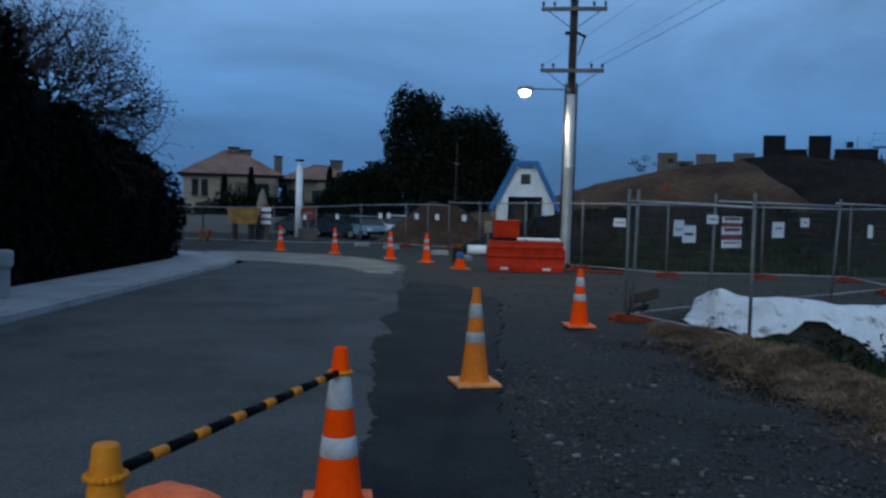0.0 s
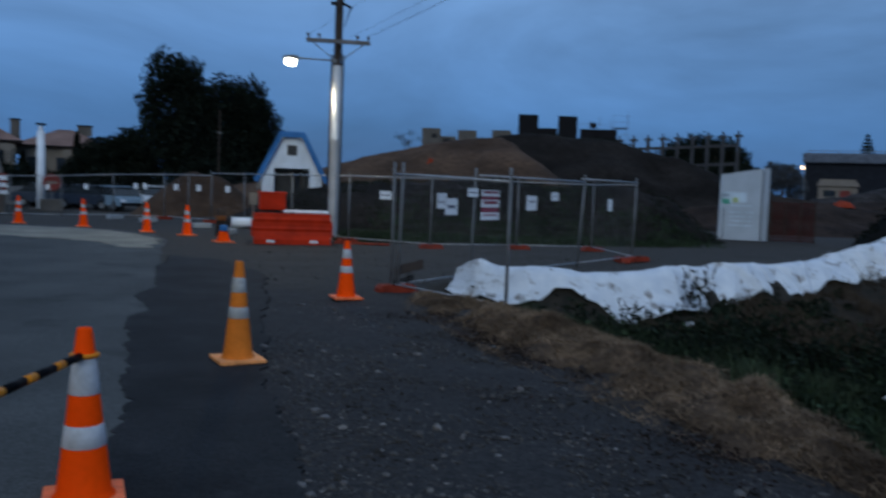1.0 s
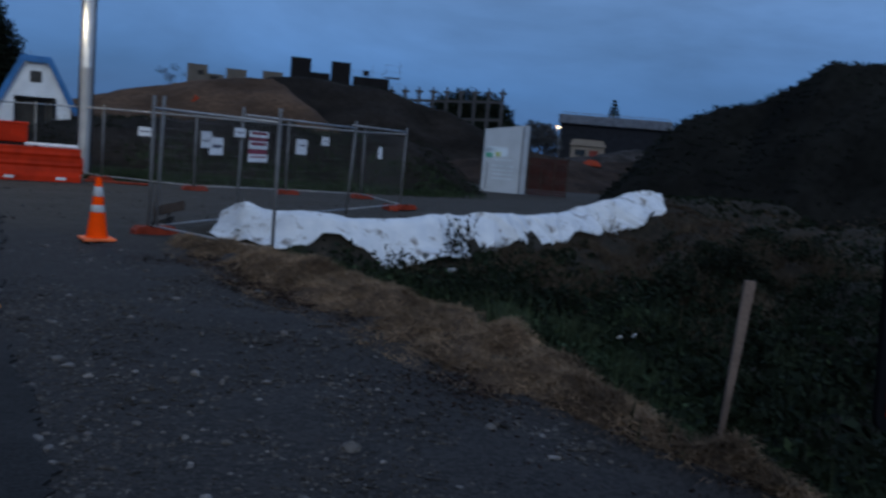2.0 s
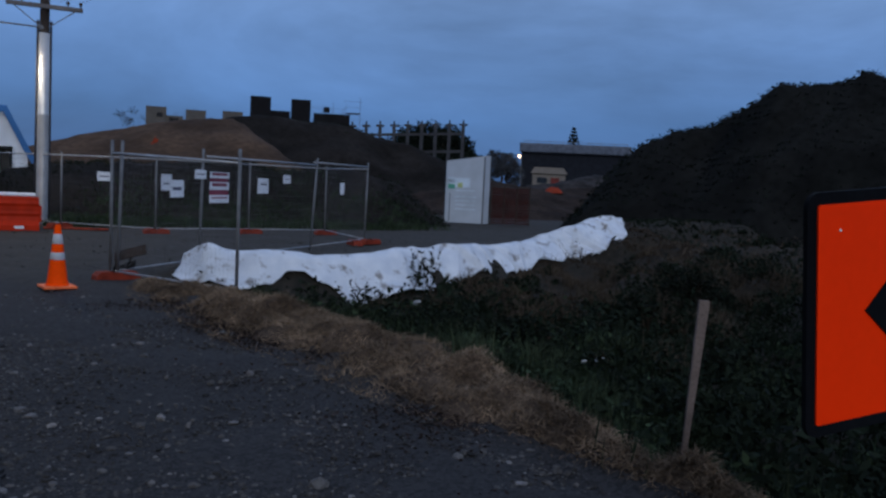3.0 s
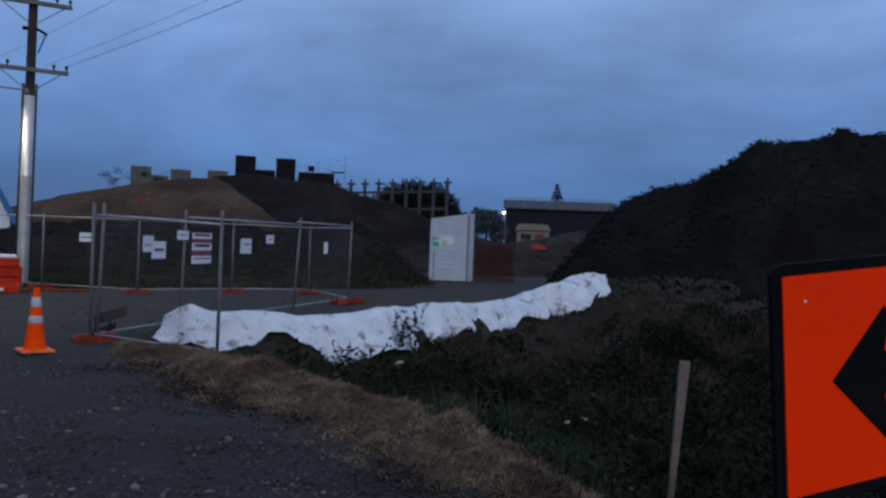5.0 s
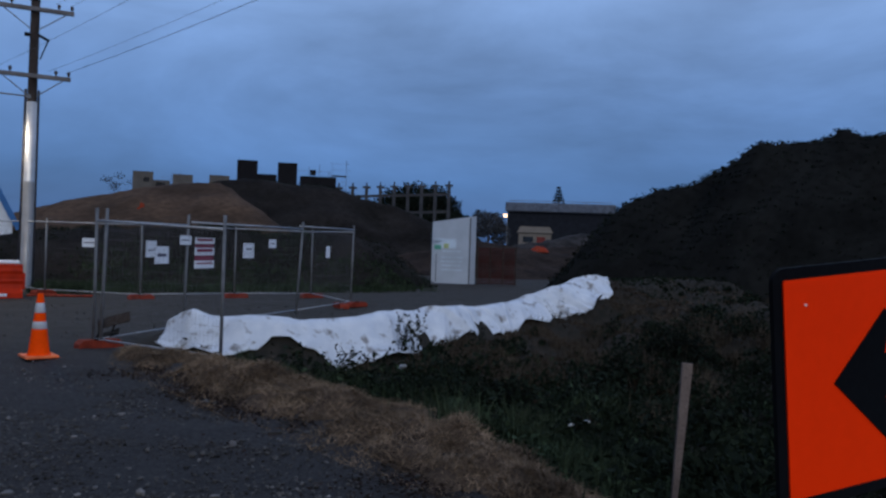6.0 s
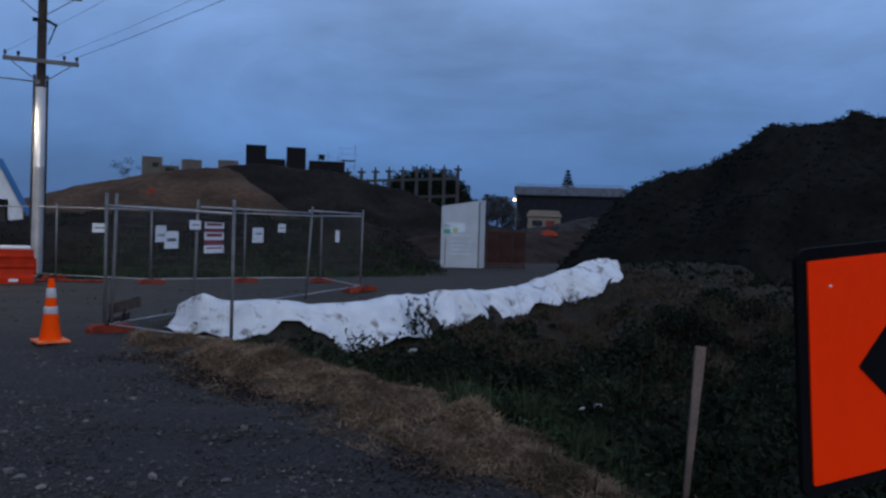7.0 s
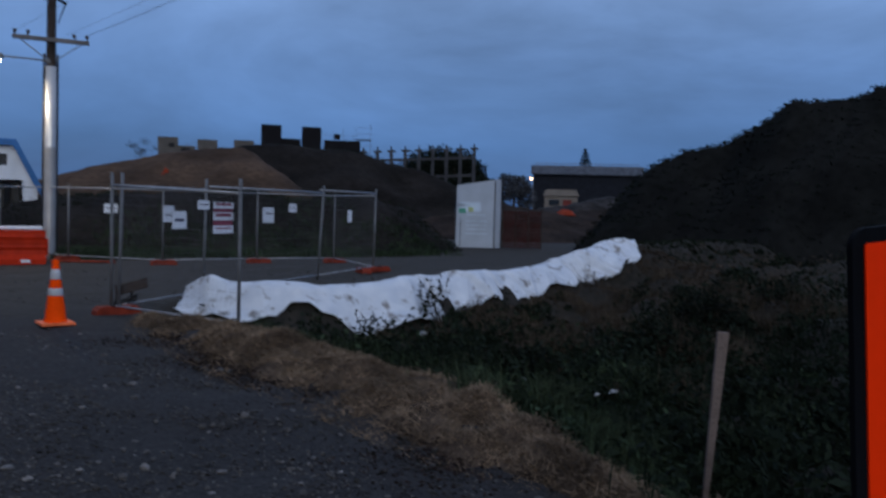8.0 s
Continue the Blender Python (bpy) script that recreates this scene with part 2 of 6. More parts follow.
M_STRAWBASE = mat("straw_mat", (0.084, 0.060, 0.043), 0.95, vary=0.45, grain=0.35, scale=2.5, fine=45, bump=0.8, stain=((0.035, 0.026, 0.018), 5.0, 0.54, 0.8))
M_STRAW = mat("straw", (0.20, 0.142, 0.094), 0.9, island=0.55, bump=0, vary=0.6, scale=2.2)
M_GRASS = mat("green_weeds", (0.031, 0.046, 0.025), 0.8, island=0.6, vary=0.35, scale=0.8, bump=0, spec=0.05)
M_GRASS_PALE = mat("pale_green_grass", (0.040, 0.054, 0.031), 0.8, island=0.6, vary=0.4, scale=0.9, bump=0, spec=0.05)
M_STRAW_DULL = mat("dull_straw", (0.070, 0.056, 0.041), 0.9, island=0.6, vary=0.4, scale=0.8, bump=0, spec=0.05)
M_DRYWEED = mat("dry_weeds", (0.058, 0.045, 0.034), 0.9, island=0.5, vary=0.35, scale=0.7, bump=0, spec=0.05)
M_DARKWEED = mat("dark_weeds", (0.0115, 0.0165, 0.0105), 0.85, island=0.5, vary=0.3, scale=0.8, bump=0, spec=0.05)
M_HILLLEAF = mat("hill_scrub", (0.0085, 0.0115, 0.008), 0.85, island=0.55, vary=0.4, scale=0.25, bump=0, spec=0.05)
M_LEAF = mat("conifer_foliage", (0.010, 0.014, 0.010), 0.85, island=0.5, bump=0, spec=0.05)
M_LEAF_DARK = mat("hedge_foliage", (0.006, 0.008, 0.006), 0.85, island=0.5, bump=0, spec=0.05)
M_LEAF_GREY = mat("grey_sparse_foliage", (0.06, 0.066, 0.078), 0.85, island=0.4, bump=0)
M_LEAF_PURPLE = mat("withered_leaves", (0.030, 0.026, 0.032), 0.9, island=0.4, bump=0, spec=0.05)
M_BARK = mat("bark", (0.045, 0.035, 0.028), 0.95, vary=0.4, grain=0.3, scale=3, fine=25, bump=0.6)
M_PALESTONE = mat("pale_stones", (0.105, 0.10, 0.10), 0.8, island=0.6, grain=0.2, fine=60)
M_COBBLE = mat("pale_cobbles", (0.15, 0.145, 0.145), 0.8, island=0.6, grain=0.25, fine=40)
M_STONE = mat("loose_stones", (0.060, 0.057, 0.056), 0.8, island=0.65, grain=0.2, fine=60)
M_ROOF = mat("clay_roof", (0.20, 0.13, 0.11), 0.85, vary=0.25, grain=0.1, scale=0.6, fine=8)
M_STUCCO = mat("pale_stucco", (0.20, 0.175, 0.15), 0.9, vary=0.15)
M_STUCCO_PALE = mat("cream_stucco", (0.30, 0.27, 0.23), 0.9, vary=0.15)
M_HOUSEDARK = mat("shaded_house_wall", (0.06, 0.055, 0.05), 0.9, vary=0.2)
M_GLASS = mat("window_glass", (0.02, 0.025, 0.03), 0.12, spec=0.4, bump=0)
M_GREYWALL = mat("grey_site_wall", (0.125, 0.13, 0.14), 0.85, vary=0.2, scale=0.5)
M_CARBLUE = mat("pale_blue_car_paint", (0.22, 0.30, 0.38), 0.3, 0.2, vary=0.05, bump=0)
M_CARDARK = mat("dark_car_paint", (0.03, 0.04, 0.06), 0.3, 0.2, vary=0.05, bump=0)
M_CARWHITE = mat("white_car_paint", (0.55, 0.57, 0.60), 0.35, vary=0.05, bump=0)
M_TYRE = mat("tyre_rubber", (0.012, 0.012, 0.013), 0.9)
M_MACHINE = mat("machine_yellow", (0.30, 0.17, 0.045), 0.55, vary=0.3, scale=2)
M_RUST = mat("rust_orange_pipe", (0.20, 0.075, 0.025), 0.75, vary=0.3, scale=3)
M_REDBOX = mat("red_brown_panel", (0.17, 0.038, 0.032), 0.7, vary=0.3)
M_NET = mat("orange_safety_net", (0.040, 0.012, 0.010), 0.8, vary=0.3, scale=2)
M_FARROOF = mat("far_roof", (0.11, 0.125, 0.16), 0.7)
M_FARWALL = mat("far_wall", (0.016, 0.018, 0.024), 0.9)
M_LAMP = glow("street_lamp_glass", (1.0, 0.86, 0.66), 26.0)
M_LAMP2 = glow("far_lamp_glass", (1.0, 0.58, 0.28), 9.0)
M_LITTER = mat("white_litter", (0.45, 0.46, 0.48), 0.7)
M_DEADLEAF = mat("dead_leaves", (0.030, 0.022, 0.021), 0.9, island=0.6, vary=0.3, scale=2, bump=0, spec=0.05)
M_RUBBLE = mat("dark_rubble", (0.036, 0.032, 0.031), 0.95, vary=0.55, grain=0.5, scale=0.7, fine=3.5, bump=0.9)
M_GROUND = ground_material()

# ---------------------------------------------------------------- mesh helpers
rng = np.random.default_rng(7)


def part(name, bm, material, parent=None, label="", smooth=False):
    me = bpy.data.meshes.new(name)
    bm.to_mesh(me)
    bm.free()
    me.materials.append(material)
    if smooth:
        me.polygons.foreach_set("use_smooth", [True] * len(me.polygons))
    ob = new(name, me)
    ob.parent = parent
    return tagged(ob, label)


def arrays(name, verts, faces, material, parent=None, smooth=False):
    """A mesh from numpy arrays, all faces with the same number of corners."""
    me = bpy.data.meshes.new(name)
    k = faces.shape[1]
    me.vertices.add(len(verts))
    me.vertices.foreach_set("co", np.asarray(verts, np.float32).ravel())
    me.loops.add(faces.size)
    me.loops.foreach_set("vertex_index", faces.astype(np.int32).ravel())
    me.polygons.add(len(faces))
    me.polygons.foreach_set("loop_start", np.arange(0, faces.size, k, dtype=np.int32))
    me.polygons.foreach_set("use_smooth", np.full(len(faces), smooth))
    me.update(calc_edges=True)
    me.materials.append(material)
    ob = new(name, me)
    ob.parent = parent
    return ob


def thing(name, m, label, category, group="", kind=""):
    ob = new(name)
    ob.matrix_world = m
    return tagged(ob, label, category, group, kind)


def box(bm, c, s, bevel=0.0, turn=None):
    m = Matrix.Translation(c) @ (turn or Matrix()) @ Matrix.Diagonal((*s, 1))
    made = bmesh.ops.create_cube(bm, size=1, matrix=m)
    if bevel:
        edges = list({e for v in made["verts"] for e in v.link_edges})
        bmesh.ops.bevel(bm, geom=edges, offset=bevel, segments=2, affect="EDGES", profile=0.6)
    return bm


def rod(bm, a, b, r0, r1=None, seg=8):
    a, b = Vector(a), Vector(b)
    d = b - a
    turn = d.to_track_quat("Z", "Y").to_matrix().to_4x4()
    bmesh.ops.create_cone(bm, cap_ends=True, segments=seg, radius1=r0, radius2=r0 if r1 is None else r1, depth=d.length,
                          matrix=Matrix.Translation((a + b) / 2) @ turn)
    return bm


def lathe(bm, profile, seg=24):
    rings = []
    for r, z in profile:
        rings.append([bm.verts.new((r * math.cos(2 * math.pi * k / seg), r * math.sin(2 * math.pi * k / seg), z)) for k in range(seg)])
    for lo, hi in zip(rings, rings[1:]):
        for k in range(seg):
            bm.faces.new((lo[k], lo[(k + 1) % seg], hi[(k + 1) % seg], hi[k]))
    bm.faces.new(rings[0][::-1])
    bm.faces.new(rings[-1])
    return bm


def prism(bm, outline, depth, m=Matrix()):
    """A slab from an outline in x, z, with its depth along y."""
    front = [bm.verts.new(m @ Vector((x, -depth / 2, z))) for x, z in outline]
    back = [bm.verts.new(m @ Vector((x, depth / 2, z))) for x, z in outline]
    bm.faces.new(front)
    bm.faces.new(back[::-1])
    k = len(outline)
    for i in range(k):
        bm.faces.new((front[(i + 1) % k], front[i], back[i], back[(i + 1) % k]))
    return bm


def BM():
    return bmesh.new()


def facing(x, y, z=0.0, turn=0.0):
    """A pose at a place, its front (-y) towards the middle of the road end, turned by so many degrees."""
    return pose(x, y, z, 0, 0, -math.degrees(math.atan2(x, y)) + turn)


def wave(x, y, s, seed=0.0):
    return noise.noise(Vector((x * s + seed, y * s - seed, seed * 0.37)))


def waves(x, y, s, seed=0.0):
    return np.array([wave(a, b, s, seed) for a, b in zip(np.ravel(x), np.ravel(y))]).reshape(np.shape(x))


# ---------------------------------------------------------------- lie of the land
VERGE_Y = [-6, 2.5, 3.6, 4.4, 5.2, 6.0, 6.9, 7.8, 8.9, 10.6, 11.5, 12.3]
VERGE_IN = [3.5, 3.6, 3.6, 3.5, 3.32, 3.27, 3.15, 3.05, 2.95, 2.75, 2.7, 2.9]
VERGE_OUT = [3.6, 3.72, 3.85, 4.2, 4.5, 4.6, 4.65, 4.45, 4.25, 4.1, 3.6, 3.2]
BUND_X = [3.75, 4.1, 4.75, 5.7, 6.75, 7.95, 9.5, 11.4, 12.66, 14.46, 16.9, 21.0, 27.0, 40.0]
BUND_Y = [13.8, 13.1, 12.5, 12.25, 12.3, 12.7, 13.35, 14.1, 14.8, 15.5, 16.8, 18.4, 20.0, 21.5]
BUND_H = [0.05, 0.44, 0.45, 0.37, 0.40, 0.45, 0.42, 0.42, 0.53, 0.80, 1.00, 0.95, 0.95, 1.1]

HEM_X = [3.95, 4.1, 4.37, 4.75, 5.0, 5.22, 5.5, 5.8, 6.05, 6.4, 6.75, 7.15, 7.55, 8.0, 9.0, 9.35, 9.75, 10.5, 11.4, 11.8, 12.7, 14.0, 14.7, 15.6, 16.3, 16.8]
HEM_R = [0.24, 0.34, 0.36, 0.52, 0.48, 0.33, 0.36, 0.55, 0.76, 0.74, 0.84, 0.86, 0.76, 0.56, 0.54, 0.48, 0.64, 0.56, 0.48, 0.70, 0.66, 0.68, 0.66, 0.62, 0.34, 0.10]


def land(x, y):
    """Height of the ground, for arrays."""
    x, y = np.asarray(x, float), np.asarray(y, float)
    z = np.zeros_like(x)
    near = np.interp(y, VERGE_Y, VERGE_OUT)
    inner = np.interp(y, VERGE_Y, VERGE_IN)
    yt = np.interp(x, BUND_X, BUND_Y)
    ditch = np.clip((x - near) / 0.9, 0, 1) * np.clip((yt - 0.2 - y) / 0.8, 0, 1) * (x < 60)
    rise = np.clip((x - 9) / 10, 0, 1) * np.clip((y - 4) / 8, 0, 1) * 0.35
    z += ditch * (-0.24 + rise)
    mid, half = (near + inner) / 2, np.maximum((near - inner) / 2, 0.2)
    z += 0.10 * np.clip(1 - ((x - mid) / half) ** 2, 0, 1) * (y < 12.5) * (y > -5)
    wide = np.interp(x, [4, 12, 18, 40], [0.42, 0.55, 1.4, 2.5])
    hb = np.interp(x, BUND_X, BUND_H) * (x > 3.75) * np.clip((60 - x) / 10, 0, 1)
    z += 0.86 * hb * np.exp(-((y - yt) / wide) ** 2)
    lump = 0.19 * np.sin(1.7 * x + 0.9 * np.sin(1.3 * y)) * np.sin(1.9 * y + 1.1 * np.sin(0.8 * x)) + 0.06 * np.sin(4.1 * x + y) * np.sin(3.7 * y - 0.6 * x)
    z += ditch * lump * np.clip((x - near) / 2.0, 0.25, 1.6)
    fall = np.clip((y - 34) / 12, 0, 1) * np.clip((2 - x) / 8, 0, 1)
    z -= 0.38 * fall * fall * (3 - 2 * fall)
    return z


def land1(x, y):
    return float(land(np.array([x]), np.array([y]))[0])


def spread(a, b, step, far, grow=1.35):
    mid = list(np.arange(a, b + step / 2, step))
    lo, hi, s = [], [], step
    while (lo[-1] if lo else a) > -far:
        s *= grow
        lo.append((lo[-1] if lo else a) - s)
    s = step
    while (hi[-1] if hi else b) < far:
        s *= grow
        hi.append((hi[-1] if hi else b) + s)
    return np.array(lo[::-1] + mid + hi)


def build_ground():
    xs, ys = spread(-10, 22, 0.2, 2600), spread(-4, 32, 0.2, 2600)
    gx, gy = np.meshgrid(xs, ys)
    gz = land(gx, gy)
    close = (np.abs(gx) < 60) & (np.abs(gy) < 70)
    ripple = np.zeros_like(gz)
    ripple[close] = 0.035 * waves(gx[close], gy[close], 0.9, 3.1) + 0.02 * waves(gx[close], gy[close], 3.3, 8.2)
    soft = np.clip((gx - 0.6) / 1.2, 0, 1) + np.clip((gy - 30) / 3, 0, 1) + np.clip((-8.3 - gx), 0, 1)
    gz = gz + ripple * np.clip(soft, 0, 1) - 0.005
    far_off = np.hypot(gx, gy) > 300
    gz[far_off] -= 0.5
    nx, ny = len(xs), len(ys)
    i = np.arange(nx * ny).reshape(ny, nx)
    faces = np.stack([i[:-1, :-1], i[:-1, 1:], i[1:, 1:], i[1:, :-1]], -1).reshape(-1, 4)
    ob = arrays("ground", np.stack([gx, gy, gz], -1).reshape(-1, 3), faces, M_GROUND, smooth=True)
    tagged(ob, "dark gravel and trodden earth with weedy soil", "ground", kind="structure")
    n1 = np.zeros_like(gz)
    n1[close] = waves(gx[close], gy[close], 0.55, 5.0) + 0.6 * waves(gx[close], gy[close], 2.1, 1.0)
    earth = np.clip((gy - 12.0 + 2.2 * n1) / 3.5, 0, 1)
    near = np.interp(gy, VERGE_Y, VERGE_OUT)
    yt = np.interp(gx, BUND_X, BUND_Y)
    soil = np.clip((gx - near + 0.4 * n1) / 0.4, 0, 1) * np.clip((yt + 1.0 - gy) / 0.6, 0, 1)
    soil = np.maximum(soil, np.clip((-8.2 - gx) / 0.4, 0, 1))
    for name, values in (("earth_cover", earth), ("soil_cover", soil)):
        a = ob.data.attributes.new(name, "FLOAT", "POINT")
        a.data.foreach_set("value", values.astype(np.float32).ravel())


def ragged(points, step=0.09, rough=0.16, seed=1.0):
    """A closed outline with uneven edges."""
    out = []
    for (ax, ay), (bx, by) in zip(points, points[1:] + points[:1]):
        k = max(1, int(math.hypot(bx - ax, by - ay) / step))
        for q in range(k):
            x, y = ax + (bx - ax) * q / k, ay + (by - ay) * q / k
            out.append((x + rough * (wave(x, y, 0.8, seed) + 0.5 * wave(x, y, 2.6, seed + 4) + 0.6 * wave(x, y, 8.0, seed + 6) + 0.5 * wave(x, y, 19.0, seed + 8)), y + rough * 1.2 * wave(x, y, 0.9, seed + 9) + rough * 0.5 * wave(x, y, 6.0, seed + 11)))
    return out


def sheet(name, outline, z, material, label, category):
    bm = BM()
    top = [bm.verts.new((x, y, z)) for x, y in outline]
    low = [bm.verts.new((x, y, z - 0.03)) for x, y in outline]
    bm.faces.new(top)
    k = len(top)
    for i in range(k):
        bm.faces.new((top[(i + 1) % k], top[i], low[i], low[(i + 1) % k]))
    bmesh.ops.triangulate(bm, faces=[f for f in bm.faces if len(f.verts) > 4])
    bmesh.ops.recalc_face_normals(bm, faces=bm.faces)
    return tagged(part(name, bm, material), label, category, kind="structure")


ROAD_EDGE = [(-0.35, -8), (-0.38, 4.6), (-0.5, 6.3), (-0.55, 7.2), (-0.45, 8.8), (-0.72, 10.2), (-0.5, 11.2), (-0.85, 11.9), (-0.45, 13.2), (-0.75, 14.2),
             (-0.95, 16.6), (-1.15, 20.5), (-1.2, 24.2), (-1.75, 26.4), (-2.9, 28.2), (-4.4, 29.4)]
build_ground()
sheet("road", ragged([(-6.1, -8), *ROAD_EDGE, (-6.5, 30.2), (-8.9, 29.6), (-14, 30.0), (-14, 26.5), (-7.6, 26.0), (-6.0, 24.4)], 0.1, 0.06, 2.0), 0.006, M_ASPHALT, "worn grey asphalt road with an uneven broken edge", "road")
# real dust at the road end, with the lamp's pool of light painted in
sheet("dusty_strip", ragged([(-7.4, 25.2), (-5.2, 24.6), (-3.2, 23.4), (-1.9, 21.4), (-1.32, 21.0), (-1.36, 24.2), (-1.95, 26.0), (-3.0, 27.8), (-4.5, 28.9), (-7.0, 29.4), (-8.6, 29.0)], 0.1, 0.30, 6.0), 0.011, M_DUST_LIT, "pale dust and mud over the road end, with lamplight in the colour", "road surface")
sheet("asphalt_patch", ragged([(-0.62, -8), (-0.62, 6.3), (-0.72, 8.8), (-0.95, 10.2), (-0.75, 11.4), (-1.05, 12.6), (-0.8, 13.6), (-1.05, 16.6), (-0.9, 19.2), (0.2, 18.4), (0.95, 15.2), (0.75, 12.0), (0.55, 9.1), (0.45, 6.7), (0.5, 5.2), (0.5, -8)], 0.05, 0.10, 3.3), 0.012, M_PATCH, "fresh dark asphalt strip with ragged edges", "road surface")


def build_pavement():
    """Concrete footpath with a kerb on its road side, in slabs along the road and round the corner."""
    line = [(-6.95, y) for y in np.arange(-8, 22.1, 1.5)] + [(-7.0, 23.3), (-7.3, 24.6), (-8.1, 25.7), (-9.4, 26.4), (-11, 26.7), (-12.6, 26.8)]
    bm = BM()
    for (ax, ay), (bx, by) in zip(line, line[1:]):
        d = Vector((bx - ax, by - ay, 0))
        turn = Matrix.Rotation(math.atan2(d.y, d.x), 4, "Z")
        box(bm, ((ax + bx) / 2, (ay + by) / 2, 0.055), (d.length - 0.012, 1.62, 0.15), 0.008, turn)
    tagged(part("pavement", bm, M_CONC), "pale concrete footpath slabs beside the road", "pavement", kind="structure")
    bm = BM()
    for (ax, ay), (bx, by) in zip(line, line[1:]):
        d = Vector((bx - ax, by - ay, 0))
        turn = Matrix.Rotation(math.atan2(d.y, d.x), 4, "Z")
        off = turn @ Vector((0, -0.885, 0))
        box(bm, ((ax + bx) / 2 + off.x, (ay + by) / 2 + off.y, 0.045), (d.length - 0.01, 0.14, 0.15), 0.02, turn)
    tagged(part("kerb", bm, M_CONC), "low concrete kerb along the footpath", "kerb", kind="structure")


build_pavement()


# ---------------------------------------------------------------- mounds
def mound(name, ridge, slope, bounds, step, material, label, rough=0.35, seed=1.0, base=-0.4, steep=1.0, rear=1.0, left=1.0):
    xs, ys = np.arange(bounds[0], bounds[1], step), np.arange(bounds[2], bounds[3], step)
    gx, gy = np.meshgrid(xs, ys)
    gz = np.full_like(gx, base)
    for (ax, ay, ah), (bx, by, bh) in zip(ridge, ridge[1:]):
        for q in np.linspace(0, 1, 6):
            px, py, ph = ax + (bx - ax) * q, ay + (by - ay) * q, ah + (bh - ah) * q
            d = np.hypot((gx - px) * np.where(gx > px, steep, left), (gy - py) * np.where(gy > py, rear, 1.0))
            gz = np.maximum(gz, ph - slope * (np.sqrt(d * d + 0.36) - 0.6))
    lift = np.clip((gz - base) / 1.2, 0, 1)
    gz = gz + lift * rough * (waves(gx, gy, 0.35, seed) + 0.5 * waves(gx, gy, 1.1, seed + 2) + 0.25 * waves(gx, gy, 2.7, seed + 5))
    nx, ny = len(xs), len(ys)
    i = np.arange(nx * ny).reshape(ny, nx)
    faces = np.stack([i[:-1, :-1], i[:-1, 1:], i[1:, 1:], i[1:, :-1]], -1).reshape(-1, 4)
    top = gz.ravel()[faces].max(1) > base + 0.05
    ob = arrays(name, np.stack([gx, gy, gz], -1).reshape(-1, 3), faces[top], material, smooth=True)
    tagged(ob, label, "mound", kind="structure")

    def height(x, y):
        ix = np.clip(((x - bounds[0]) / step).astype(int), 0, nx - 1)
        iy = np.clip(((y - bounds[2]) / step).astype(int), 0, ny - 1)
        return gz[iy, ix]
    return height


HILL_RIDGE = [(25.5, 25.7, 2.5), (26.3, 24.9, 3.75), (27.0, 24.0, 4.25), (27.9, 22.9, 4.55), (28.7, 22.0, 4.95), (29.5, 20.8, 6.2), (30.3, 19.6, 6.5), (31.0, 18.5, 6.7), (31.7, 17.3, 6.4), (33.5, 13.5, 6.3), (35, 9, 5.2), (36, 4, 3.5)]
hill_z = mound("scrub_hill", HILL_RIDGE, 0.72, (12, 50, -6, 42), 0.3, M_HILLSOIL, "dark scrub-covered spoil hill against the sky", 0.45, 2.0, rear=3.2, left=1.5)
brown_z = mound("brown_mound", [(2, 50.5, 1.6), (7.0, 49.6, 2.85), (10.3, 49, 3.8), (13.6, 48.2, 4.55), (15.2, 47.8, 4.75), (16.4, 47.4, 4.9)], 0.42, (-8, 30, 34, 64), 0.4, M_BROWN, "bare brown earth stockpile behind the fence", 0.22, 4.0, steep=2.4)
dark_z = mound("dark_mound", [(19, 56.5, 5.4), (21.6, 56, 5.75), (25.6, 53.5, 5.55), (27.4, 52, 4.75), (29.8, 50, 4.0), (32.8, 48, 2.9), (35, 46.5, 1.0)], 0.5, (6, 48, 32, 70), 0.45, M_DARKSOIL, "dark earth stockpile below the unfinished buildings", 0.3, 6.0)
bank_z = mound("grassy_bank", [(4.0, 33.5, 1.5), (6.5, 33.2, 2.0), (11.9, 31.8, 2.15), (15.5, 30.6, 1.9), (17.6, 30.6, 1.5), (18.6, 31.5, 0.8)], 0.45, (-4, 26, 24, 42), 0.3, M_DARKSOIL, "low dark weedy bank behind the fence", 0.25, 8.0, steep=2.6)
mound("soil_heap", [(-1.8, 42, 1.2), (-1.0, 42.5, 2.05), (0.0, 42.5, 1.85), (0.6, 42.5, 1.2)], 0.9, (-9, 9, 35, 50), 0.3, M_BROWN, "small grey-brown soil heap behind the fence", 0.2, 9.0, -0.6)
mound("earth_bank", [(28.6, 42.0, 1.2), (31.0, 41.6, 1.95), (34.0, 41.2, 1.65), (38.0, 41.6, 1.75), (42.0, 41.0, 2.1), (45, 39, 2.3)], 0.26, (20, 54, 30, 52), 0.4, M_BROWN_DARK, "bare dark brown soil bank at the end of the track", 0.22, 13.0)
mound("rubble_heap", [(40, 50, 1.2), (44, 50, 2.3), (48, 50, 3.0), (52, 48, 3.2), (56, 45, 3.4)], 0.4, (28, 70, 36, 62), 0.5, M_RUBBLE, "grey broken rubble heap at the far end of the track", 0.5, 11.0)


